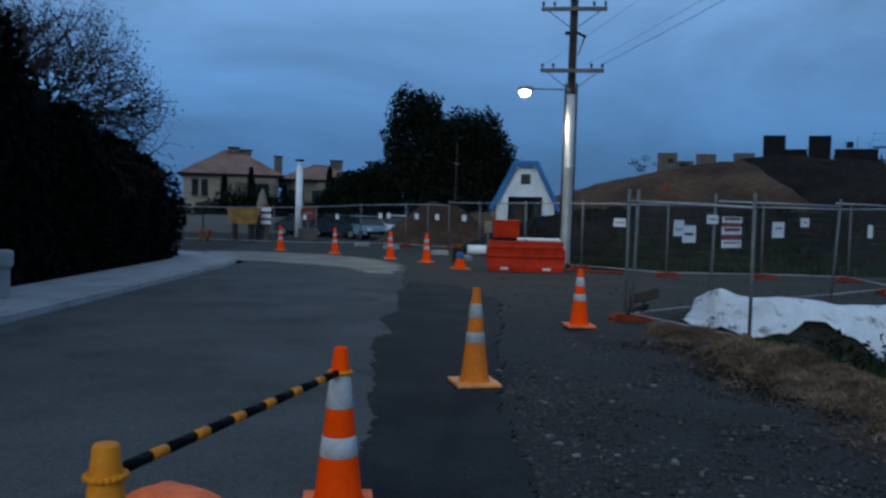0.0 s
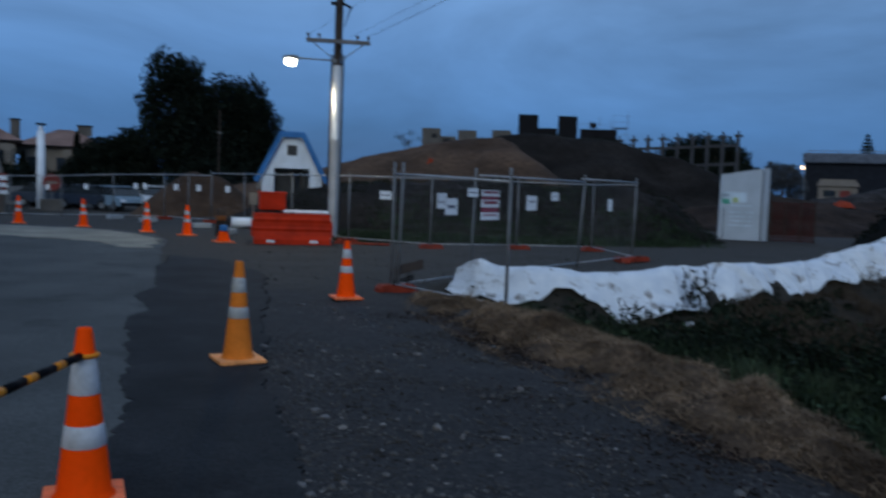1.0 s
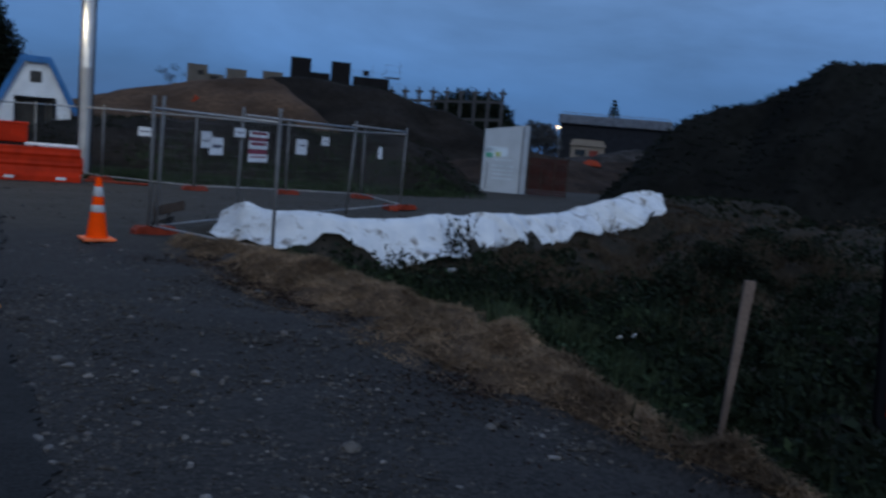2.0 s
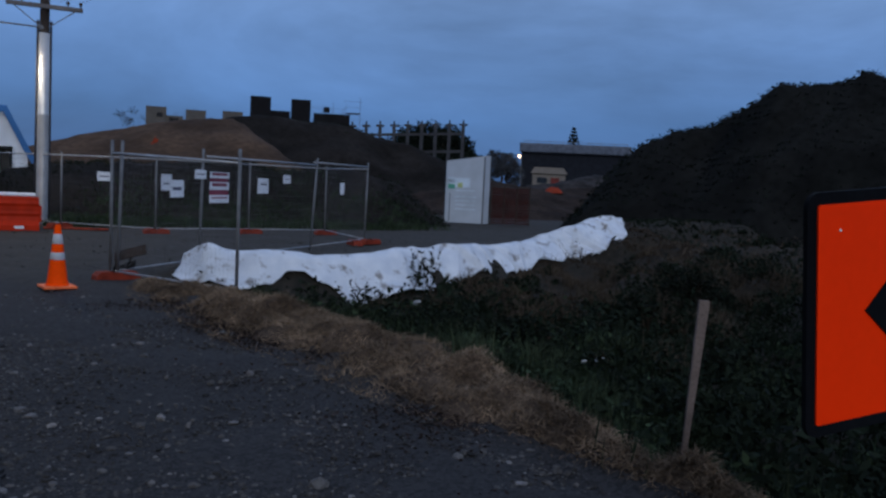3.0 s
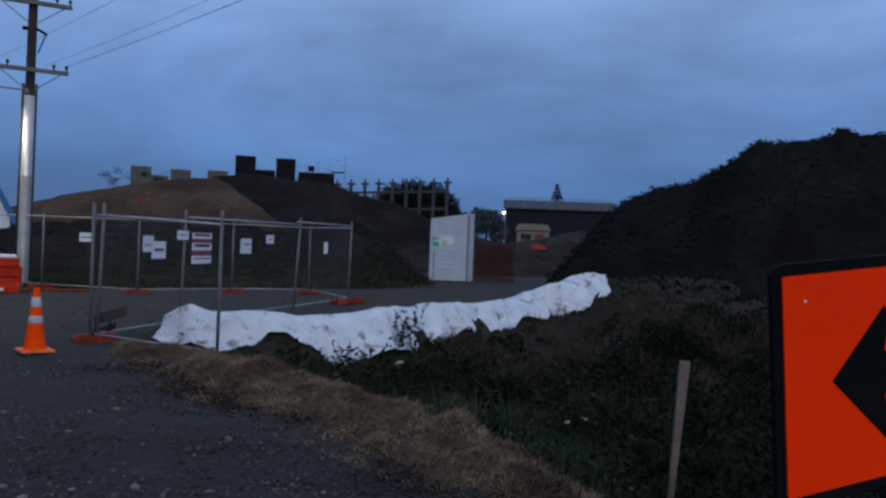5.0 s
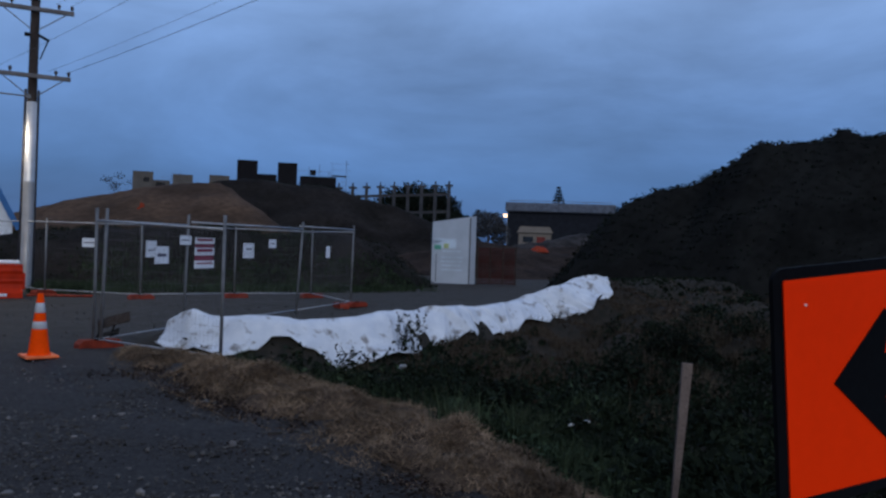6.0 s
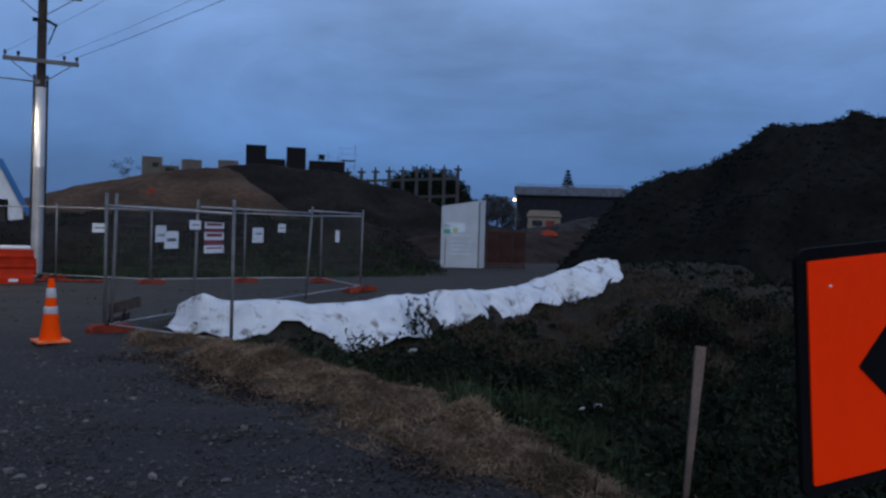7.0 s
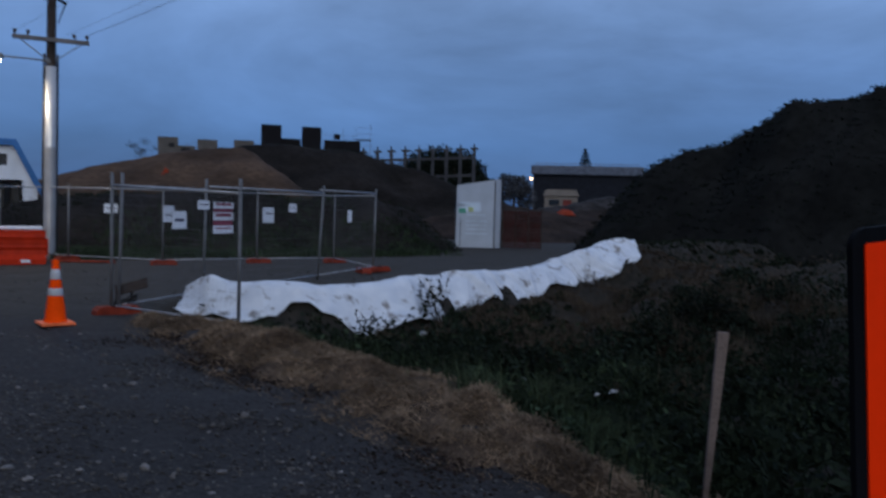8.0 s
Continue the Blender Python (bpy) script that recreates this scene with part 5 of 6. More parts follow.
def build_street_lamp():
    t = thing("street_lamp", pose(3.45, 25.5, 5.33, 0, 0, -6), "street lamp on a thin arm, lit warm white", "street lamp")
    bm = BM()
    rod(bm, (0, 0.0, 0.06), (-1.15, -0.08, 0.07), 0.022, seg=8)
    rod(bm, (0, 0.1, 0.06), (0, -0.02, 0.06), 0.06, seg=8)
    part("arm", bm, M_GALV, t)
    part("head", prism(BM(), [(-1.55, 0.03), (-1.50, 0.10), (-1.30, 0.14), (-1.08, 0.12), (-1.06, 0.04), (-1.1, 0.0), (-1.5, -0.0)], 0.22, Matrix.Translation((0, -0.09, 0))), M_GALV, t)
    bm = BM()
    bmesh.ops.create_uvsphere(bm, u_segments=16, v_segments=10, radius=0.15, matrix=Matrix.Translation((-1.32, -0.09, -0.04)) @ Matrix.Diagonal((1.15, 0.9, 0.95, 1)))
    glass = part("lens", bm, M_LAMP, t, "glowing lens", True)
    glass.visible_shadow = False


build_street_lamp()
lamp = new("street_lamp_light", bpy.data.lights.new("street_lamp_light", "SPOT"))
lamp.data.energy, lamp.data.color, lamp.data.shadow_soft_size = 290.0, (1.0, 0.80, 0.56), 0.16
lamp.data.spot_size, lamp.data.spot_blend = radians(165), 0.5
lamp.matrix_world = look((2.12, 25.50, 5.14), (2.2, 24.6, 0))


def wire(name, a, b, sag, r, label):
    t = thing(name, Matrix.Translation(a), label, "cable", "overhead wires")
    a, b = Vector(a), Vector(b)
    cu = bpy.data.curves.new("strand", "CURVE")
    cu.dimensions, cu.bevel_depth, cu.bevel_resolution = "3D", r, 1
    sp = cu.splines.new("POLY")
    sp.points.add(23)
    for i in range(24):
        u = i / 23
        p = (b - a) * u - Vector((0, 0, 4 * sag * u * (1 - u)))
        sp.points[i].co = (*p, 1)
    cu.materials.append(M_CABLE)
    new("strand", cu).parent = t


for sx, r in ((-0.92, 0.007), (-0.55, 0.007), (0.55, 0.007), (0.92, 0.007)):
    wire("overhead_wire", (3.5 + sx, 25.45 - sx * 0.14, 8.0), (7.6 + sx, -6, 8.6), 0.35, r * 0.55, "thin overhead wire running from the pole")
for sx, r in ((-0.85, 0.006), (0.4, 0.006), (0.85, 0.010)):
    wire("overhead_wire", (3.5 + sx, 25.45 - sx * 0.14, 6.12), (7.6 + sx, -6, 6.8), 0.3, r * 0.6, "overhead wire running from the lower crossarm")


# ---------------------------------------------------------------- shed
def build_shed():
    t = thing("shed", facing(3.08, 35.2, -0.1), "small white gambrel shed with blue roof edges and open door", "shed")
    w, e, k, top, dep = 1.22, 2.25, 0.46, 3.78, 3.2
    front = [(-w, 0), (-0.74, 0), (-0.74, 2.38), (0.72, 2.38), (0.72, 0), (w, 0), (w, e), (k, top), (-k, top), (-w, e)]
    part("front_wall", prism(BM(), front, 0.10), M_WHITEWALL, t, "white boarded gable")
    part("back_wall", prism(BM(), [(-w, 0), (w, 0), (w, e), (k, top), (-k, top), (-w, e)], 0.10, Matrix.Translation((0, dep, 0))), M_WHITEWALL, t)
    for s in (-1, 1):
        part("side_wall", box(BM(), (s * (w - 0.05), dep / 2, e / 2), (0.10, dep - 0.11, e)), M_WHITEWALL, t)
        # steep roof slope down to a flared eave
        a, b, c = Vector((s * k, 0, top)), Vector((s * w, 0, e)), Vector((s * (w + 0.24), 0, e - 0.42))
        for p, q in ((a, b), (b, c)):
            bm = BM()
            n = Vector((q.z - p.z, 0, -(q.x - p.x))).normalized() * (0.06 * -s)
            v = [bm.verts.new(u + o + Vector((0, y, 0))) for y in (-0.22, dep + 0.2) for u, o in ((p, n * 0.1), (q, n * 0.1), (q, n * 1.4), (p, n * 1.4))]
            for f in ((0, 1, 2, 3), (7, 6, 5, 4), (0, 4, 5, 1), (1, 5, 6, 2), (2, 6, 7, 3), (3, 7, 4, 0)):
                bm.faces.new([v[i] for i in f])
            bmesh.ops.recalc_face_normals(bm, faces=bm.faces)
            part("roof_slope", bm, M_BLUEROOF, t, "blue roof slope with barge board")
        bm = BM()
        for p, q in ((a, b), (b, c)):
            n = Vector((q.z - p.z, 0, -(q.x - p.x))).normalized() * (-s)
            rod_w = n * -0.12
            v = [bm.verts.new(u + o + Vector((0, y, 0))) for y in (-0.26, -0.20) for u, o in ((p, n * 0.08), (q, n * 0.08), (q, rod_w), (p, rod_w))]
            for f in ((0, 1, 2, 3), (7, 6, 5, 4), (0, 4, 5, 1), (1, 5, 6, 2), (2, 6, 7, 3), (3, 7, 4, 0)):
                bm.faces.new([v[i] for i in f])
        bmesh.ops.recalc_face_normals(bm, faces=bm.faces)
        part("barge_board", bm, M_BLUEROOF, t, "broad blue barge board")
    part("barge_board", box(BM(), (0, -0.23, top - 0.04), (2 * k + 0.1, 0.06, 0.2)), M_BLUEROOF, t, "broad blue barge board")
    part("roof_top", box(BM(), (0, dep / 2 - 0.01, top + 0.05), (2 * k + 0.12, dep + 0.42, 0.10), 0.01), M_BLUEROOF, t, "blue flat ridge")
    fr = part("vent", box(BM(), (0, -0.06, 3.12), (0.40, 0.03, 0.42), 0.005), M_GREYWALL, t, "louvred gable vent")
    for i in range(6):
        part("slat", box(BM(), (0, -0.085, 2.96 + i * 0.065), (0.36, 0.03, 0.02), 0, Matrix.Rotation(radians(30), 4, "X")), M_HOUSEDARK, fr)
    for s in (-1, 1):
        part("door_jamb", box(BM(), (s * 0.745, -0.03, 1.19), (0.05, 0.14, 2.38)), M_WHITEWALL, t)
    part("door_leaf", box(BM(), (-0.30, 0.5, 1.15), (0.82, 0.04, 2.25), 0.005, Matrix.Rotation(radians(12), 4, "Z")), M_DOOR, t, "dark door standing ajar")
    part("door_leaf", box(BM(), (0.48, 0.25, 1.15), (0.40, 0.04, 2.25), 0.005, Matrix.Rotation(radians(-50), 4, "Z")), M_DOOR, t, "dark door standing ajar")
    part("floor_slab", box(BM(), (0, dep / 2, -0.02), (2.3, dep, 0.08)), M_CONC_OLD, t)
    for s in (-0.36, 0.36):
        part("flood_light", box(BM(), (s, -0.12, 3.58), (0.10, 0.12, 0.10), 0.02), M_PAPER, t, "small white flood light")
    for s, z in ((-1.33, 1.62), (1.30, 1.28)):
        part("wall_box", box(BM(), (s, -0.10, z), (0.18, 0.12, 0.24), 0.02), M_STUCCO, t)
    part("aerial", rod(BM(), (-0.15, 0.3, top + 0.1), (-0.25, 0.3, top + 0.32), 0.012), M_GALV, t)


build_shed()


# ---------------------------------------------------------------- site board
def build_site_board():
    t = thing("site_board", pose(19.86, 29.95, land1(19.86, 29.95)), "tall white folded site information board beside the track", "sign board")

    def leaf(name, a, b, za, zb, label):
        a, b = Vector(a), Vector(b)
        d = b - a
        ang = math.atan2(d.y, d.x)
        m = Matrix.Translation(a) @ Matrix.Rotation(ang, 4, "Z")
        p = part(name, prism(BM(), [(0, 0.03), (d.length, 0.03), (d.length, zb), (0, za)], 0.05), M_BOARD, t, label)
        p.matrix_local = m
        return p, d.length
    front, wf = leaf("front_panel", (0, 0, 0), (1.30, -0.90, 0), 2.66, 2.92, "white panel with green and lime blocks")
    leaf("side_panel", (1.33, -0.90, 0), (1.76, -0.72, 0), 2.94, 2.96, "white side panel")
    # added strip draws the dark gap between front and side panels
    part("corner_strip", box(BM(), (1.315, -0.93, 1.45), (0.045, 0.05, 2.84)), M_GREYWALL, t, "grey strip in place of the dark gap between the panels")
    leaf("rear_panel", (0.02, 0.05, 0), (1.74, -0.68, 0), 2.60, 2.90, "white rear panel")
    for x, z, a, b, mm in ((0.55, 1.75, 0.95, 0.42, M_PALEBLUE), (0.24, 1.58, 0.30, 0.20, M_GREEN), (0.24, 1.82, 0.30, 0.16, M_PALEBLUE), (0.60, 1.64, 0.22, 0.20, M_LIME), (0.85, 1.42, 0.8, 0.05, M_PALEBLUE), (0.18, 0.70, 0.035, 1.20, M_GREYWALL), (0.85, 1.15, 0.9, 0.05, M_PALEBLUE), (0.85, 0.98, 0.9, 0.05, M_PALEBLUE), (0.85, 0.80, 0.8, 0.05, M_PALEBLUE), (0.85, 0.62, 0.9, 0.05, M_PALEBLUE)):
        part("printed_block", box(BM(), (x, -0.029 - (0.004 if mm is not M_PALEBLUE else 0), z), (a, 0.006, b)), mm, front)
    for x in (0.1, 1.45):
        part("post", box(BM(), (x, 0.08 - x * 0.6, 1.2), (0.09, 0.09, 2.4)), M_STAKE, t)


build_site_board()


def build_net(a, b, tall, label):
    a, b = Vector((*a, land1(*a))), Vector((*b, land1(*b)))
    t = thing("safety_net", Matrix.Translation(a), label, "safety net", "orange safety nets")
    d = b - a
    n, k = int(d.length / 0.10), int(tall / 0.10)
    bm = BM()
    for i in range(n + 1):
        p = d * (i / n)
        box(bm, p + Vector((0, 0, tall / 2 + 0.05)), (0.045, 0.01, tall))
    for j in range(k + 1):
        q = d / 2 + Vector((0, 0, 0.06 + tall * j / k + 0.03 * math.sin(j)))
        box(bm, q, (d.length, 0.008, 0.05), 0, Matrix.Rotation(math.atan2(d.y, d.x), 4, "Z"))
    part("netting", bm, M_NET, t)
    for i in range(4):
        p = d * (i / 3)
        part("post", rod(BM(), p, p + Vector((0, 0, tall + 0.2)), 0.03), M_WOODPOLE, t)


build_net((21.9, 29.4), (23.4, 28.6), 1.5, "orange plastic safety netting beside the site board")



def build_cloth(m, w, h, label):
    """A crumpled heap of sheeting."""
    t = thing("orange_sheeting", m, label, "sheet", "orange sheeting")
    bm = BM()
    bmesh.ops.create_grid(bm, x_segments=14, y_segments=8, size=0.5)
    for v in bm.verts:
        u, q = v.co.x, v.co.y
        edge = max(0.0, 1 - (2 * abs(u)) ** 4) * max(0.0, 1 - (2 * abs(q)) ** 4)
        v.co = Vector((u * w, q * w * 0.6, h * edge * (0.7 + 0.5 * math.sin(7 * u + 3 * q) + 0.3 * math.sin(13 * q - 5 * u)) - 0.08))
    part("sheeting", bm, M_CLOTH, t, smooth=True)


build_cloth(pose(34.4, 40.2, 1.5, 0, 0, -35), 1.7, 0.28, "heap of orange sheeting on the soil bank")
# crumpled lump added for a small orange spot on the stockpile face
build_cloth(pose(11.4, 44.8, float(brown_z(np.array([11.4]), np.array([44.8]))[0]) + 0.14, 0, 0, 20), 0.45, 0.30, "small orange lump added on the brown stockpile")


# ---------------------------------------------------------------- far buildings
def build_wall_block(name, m, w, d, h, material, label, openings=()):
    t = thing(name, m, label, "building", "unfinished buildings")
    part("wall", box(BM(), (0, 0, h / 2), (w, d, h), 0.04), material, t)
    part("coping", box(BM(), (0, 0, h + 0.06), (w, d, 0.12), 0.01), material, t)
    for x, z, a, b in openings:
        part("window", box(BM(), (x, -d / 2 - 0.01, z), (a, 0.06, b)), M_DARK, t, "dark window opening")
    return t


build_wall_block("pale_block", facing(19.9, 78), 1.75, 2.0, 7.2, M_CONC_OLD, "pale unfinished concrete wall tower", [(0.3, 6.6, 0.5, 0.4)])
build_wall_block("pale_block", facing(21.5, 78), 1.6, 2.0, 6.5, M_CONC_OLD, "pale low concrete wall", [(0.0, 6.25, 0.8, 0.35)])
build_wall_block("pale_block", facing(23.2, 77), 1.75, 2.0, 7.1, M_CONC_OLD, "pale unfinished concrete wall tower")
build_wall_block("pale_block", facing(26.3, 76), 1.8, 2.0, 7.2, M_CONC_OLD, "pale unfinished concrete wall tower")
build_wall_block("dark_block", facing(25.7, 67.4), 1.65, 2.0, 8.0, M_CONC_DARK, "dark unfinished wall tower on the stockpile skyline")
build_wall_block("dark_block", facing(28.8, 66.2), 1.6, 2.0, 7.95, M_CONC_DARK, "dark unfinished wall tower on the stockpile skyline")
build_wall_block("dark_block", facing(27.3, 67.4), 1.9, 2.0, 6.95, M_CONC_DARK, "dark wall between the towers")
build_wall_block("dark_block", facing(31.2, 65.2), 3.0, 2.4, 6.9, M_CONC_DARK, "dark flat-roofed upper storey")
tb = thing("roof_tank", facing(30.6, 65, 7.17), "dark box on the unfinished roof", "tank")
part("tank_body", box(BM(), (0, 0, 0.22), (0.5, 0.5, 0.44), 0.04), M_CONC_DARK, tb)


def build_scaffold(m, w, h, d=1.0):
    t = thing("scaffold", m, "thin scaffold tubes against the sky", "scaffold", "scaffolds")
    n = int(w / 0.8)
    for i in range(n + 1):
        for y in (0, d):
            part("standard", rod(BM(), (i * w / n, y, 0), (i * w / n, y, h + 0.25 * ((i * 7) % 3)), 0.009, seg=5), M_GREYWALL, t)
    for z in np.arange(h - 1.6, h, 0.5):
        part("ledger", rod(BM(), (-0.2, 0, z), (w + 0.3, 0, z), 0.008, seg=5), M_GREYWALL, t)
    part("deck", box(BM(), (w / 2, d / 2, h - 1.1), (w, d, 0.06)), M_WOODPOLE, t)


build_scaffold(facing(31.9, 64.0), 1.2, 8.3)
build_scaffold(facing(29.9, 66.3), 2.6, 7.7)
build_scaffold(facing(21.2, 76.5), 1.6, 6.9)


def build_column_frame():
    """A row of concrete columns with cross heads and two beams."""
    t = thing("column_frame", Matrix.Translation((48.3, 98.9, 0)), "bare concrete frame of columns and beams", "building", "unfinished buildings")
    d = Vector((62.3 - 48.3, 90.7 - 98.9, 0))
    turn = Matrix.Rotation(math.atan2(d.y, d.x), 4, "Z")
    for i in range(10):
        p = d * (i / 9)
        top = 8.6 + 1.0 * i / 9
        col = part("column", box(BM(), p + Vector((0, 0, top / 2)), (0.42, 0.42, top), 0, turn), M_FRAME, t)
        part("cross_head", box(BM(), p + Vector((0, 0, top - 0.15)), (1.05, 0.4, 0.26), 0, turn), M_FRAME, col)
        part("starter_bars", box(BM(), p + Vector((0, 0, top + 0.2)), (0.22, 0.22, 0.5), 0, turn), M_FRAME, col)
    tilt = turn @ Matrix.Rotation(-math.atan2(1.0, d.length), 4, "Y")
    for z in (7.3, 5.0, 2.8):
        part("beam", box(BM(), d / 2 + Vector((0, 0.3, z + 0.5)), (d.length, 0.3, 0.34), 0, tilt), M_FRAME, t)


build_column_frame()


def build_long_building():
    t = thing("long_building", facing(94.0, 104.0), "long low building with a pale flat roof, far off", "building")
    part("wall", box(BM(), (0, 3, 3.8), (17.5, 6, 7.6)), M_FARWALL, t)
    part("roof", box(BM(), (0, 3, 8.35), (18.2, 7.5, 1.5), 0.2), M_FARROOF, t, "pale roof band")
    part("ridge_rail", rod(BM(), (-8.6, 3, 9.6), (8.6, 3, 9.6), 0.05, seg=5), M_GALV, t)
    for i in range(9):
        part("rail_post", rod(BM(), (-8.6 + i * 2.15, 3, 9.1), (-8.6 + i * 2.15, 3, 9.65), 0.04, seg=5), M_GALV, t)


build_long_building()


def build_white_house():
    t = thing("white_house", facing(48.8, 57.2, 1.4), "small pale site house beyond the rubble", "house")
    part("wall", box(BM(), (0, 1.2, 0.8), (2.9, 2.4, 1.6), 0.03), M_STUCCO, t)
    part("roof", prism(BM(), [(-1.6, 1.6), (1.6, 1.6), (1.3, 2.15), (-1.3, 2.15)], 2.8, Matrix.Translation((0, 1.2, 0))), M_STUCCO, t)
    part("door", box(BM(), (0.55, -0.02, 0.75), (0.75, 0.06, 1.0)), M_REDBOX, t)
    part("window", box(BM(), (-0.6, -0.02, 1.0), (0.9, 0.06, 0.5)), M_GLASS, t)


build_white_house()
t2 = thing("far_street_lamp", facing(81.0, 101.7), "distant orange street lamp", "street lamp")
part("mast", rod(BM(), (0, 0, 0), (0, 0, 6.7), 0.08, 0.05, 8), M_GALV, t2)
part("arm", rod(BM(), (0, 0, 6.65), (-0.8, -0.3, 6.7), 0.04, seg=6), M_GALV, t2)
bm = BM()
bmesh.ops.create_uvsphere(bm, u_segments=12, v_segments=8, radius=0.21, matrix=Matrix.Translation((-0.3, -0.4, 6.45)) @ Matrix.Diagonal((1.0, 0.9, 0.8, 1)))
part("lens", bm, M_LAMP2, t2, "glowing orange lens", True)


# ---------------------------------------------------------------- trees
def build_tree(m, tall, trunk_r, blobs, count, leaf, material, label, bare=0.0, limbs=9):
    """blobs: crown clumps as (x, y, z, radius across, radius up)."""
    t = thing("tree", m, label, "tree", "trees")
    bm = BM()
    rod(bm, (0, 0, 0), (0.05, 0.02, tall * 0.45), trunk_r, trunk_r * 0.7, 10)
    rod(bm, (0.05, 0.02, tall * 0.45), (0.1, 0, tall * 0.85), trunk_r * 0.7, trunk_r * 0.2, 8)
    part("trunk", bm, M_BARK, t)
    for i in range(limbs):
        b = blobs[i % len(blobs)]
        a = Vector((0.05, 0.02, tall * (0.2 + 0.5 * (i / limbs))))
        e = Vector((b[0] + rng.normal(0, b[3] * 0.3), b[1] + rng.normal(0, b[3] * 0.3), b[2] + rng.normal(0, b[4] * 0.3)))
        bm = BM()
        rod(bm, a, a.lerp(e, 0.5) + Vector((0, 0, 0.2)), trunk_r * 0.35, trunk_r * 0.2, 6)
        rod(bm, a.lerp(e, 0.5) + Vector((0, 0, 0.2)), e, trunk_r * 0.2, trunk_r * 0.06, 6)
        part("limb", bm, M_BARK, t)
    total = sum(b[3] ** 2 * b[4] for b in blobs)
    pts = []
    for b in blobs:
        k = int(count * b[3] ** 2 * b[4] / total)
        u = rng.normal(size=(k, 3))
        u /= np.linalg.norm(u, axis=1)[:, None]
        r = rng.uniform(bare, 1, k) ** 0.45
        p = u * r[:, None]
        lump = np.array([noise.noise(Vector(q * 2.4) + Vector((b[0], b[2], b[1]))) for q in u])
        p = p * (1 + 0.42 * lump)[:, None] * np.array([b[3], b[3], b[4]]) + np.array(b[:3])
        pts.append(p)
    leaves("crown", np.concatenate(pts), leaf, material, t)
    return t


build_tree(pose(-0.2, 63.0, -0.4), 10.6, 0.5, [(-3.2, 0, 9.2, 1.5, 2.0), (-4.0, 0, 7.4, 1.2, 1.6), (-3.7, 0, 5.4, 1.5, 2.0), (-1.9, 0.5, 8.8, 1.6, 2.2), (-1.4, 0, 6.4, 1.9, 2.4), (-1.4, 0, 4.2, 2.6, 2.6), (0.7, 0, 7.5, 1.8, 2.1), (1.6, 0.5, 4.8, 2.4, 2.8), (2.5, 0, 7.6, 1.7, 2.0), (3.6, 0, 5.6, 1.5, 2.2), (3.9, 0, 3.8, 1.5, 2.2), (0, 0, 2.6, 3.6, 2.0)], 66000, 0.14, M_LEAF, "large dark wind-shaped conifer behind the shed")
build_tree(pose(-6.6, 66.5, -0.4), 5.6, 0.25, [(-1.0, 0, 3.6, 1.4, 1.5), (0.6, 0, 4.2, 1.5, 1.5), (1.4, 0, 2.6, 1.6, 1.8), (-0.6, 0, 2.0, 1.8, 1.6)], 18000, 0.14, M_LEAF, "dark rounded tree beside the conifer")
build_tree(pose(-8.9, 67.5, -0.4), 4.6, 0.2, [(0, 0, 3.2, 1.3, 1.5), (-0.8, 0, 2.2, 1.3, 1.4), (0.9, 0, 2.0, 1.3, 1.4)], 10000, 0.13, M_LEAF, "small dark tree near the houses")
build_tree(pose(68.5, 105.0, 0), 10.4, 0.4, [(-7.6, 2, 5.0, 2.8, 2.6), (-4.8, 2, 6.6, 3.2, 3.0), (-1.6, 2, 7.6, 3.4, 3.0), (1.8, 2, 7.6, 3.2, 3.0), (4.8, 2, 6.4, 2.6, 3.0), (6.4, 2, 4.6, 1.8, 2.6), (0, 2, 4.2, 7, 3.0)], 52000, 0.2, M_LEAF, "dark domed tree behind the concrete frame")
build_tree(pose(80.0, 105.2, 0), 7.2, 0.25, [(-1.5, 0, 5.0, 1.8, 2.2), (1.0, 0, 5.2, 1.8, 1.8), (2.5, 0, 3.6, 1.6, 2.0)], 9000, 0.16, M_LEAF_GREY, "bluish far tree by the lamp", bare=0.2)
build_tree(pose(18.0, 79.4, 0), 7.2, 0.05, [(-0.9, 0, 6.5, 0.6, 0.4), (0.2, 0, 6.9, 0.5, 0.4), (0.9, 0, 6.3, 0.4, 0.3), (-0.2, 0, 6.0, 0.6, 0.4)], 200, 0.10, M_LEAF_GREY, "thin nearly bare tree on the skyline", limbs=9)


def build_norfolk_pine():
    t = thing("norfolk_pine", pose(107.0, 119.0, 0), "slender far pine above the long roof", "tree", "trees")
    part("trunk", rod(BM(), (0, 0, 0), (0, 0, 13.4), 0.3, 0.05, 8), M_BARK, t)
    pts = []
    for z in np.arange(5.0, 13.4, 0.62):
        r = 2.7 * (14.1 - z) / 8.9
        k = int(200 * r + 30)
        a, q = rng.uniform(0, 6.28, k), np.sqrt(rng.uniform(0, 1, k)) * r
        pts.append(np.stack([q * np.cos(a), q * np.sin(a), z + 0.14 * q + rng.normal(0, 0.07, k)], 1))
    leaves("crown", np.concatenate(pts), 0.22, M_LEAF, t)


build_norfolk_pine()


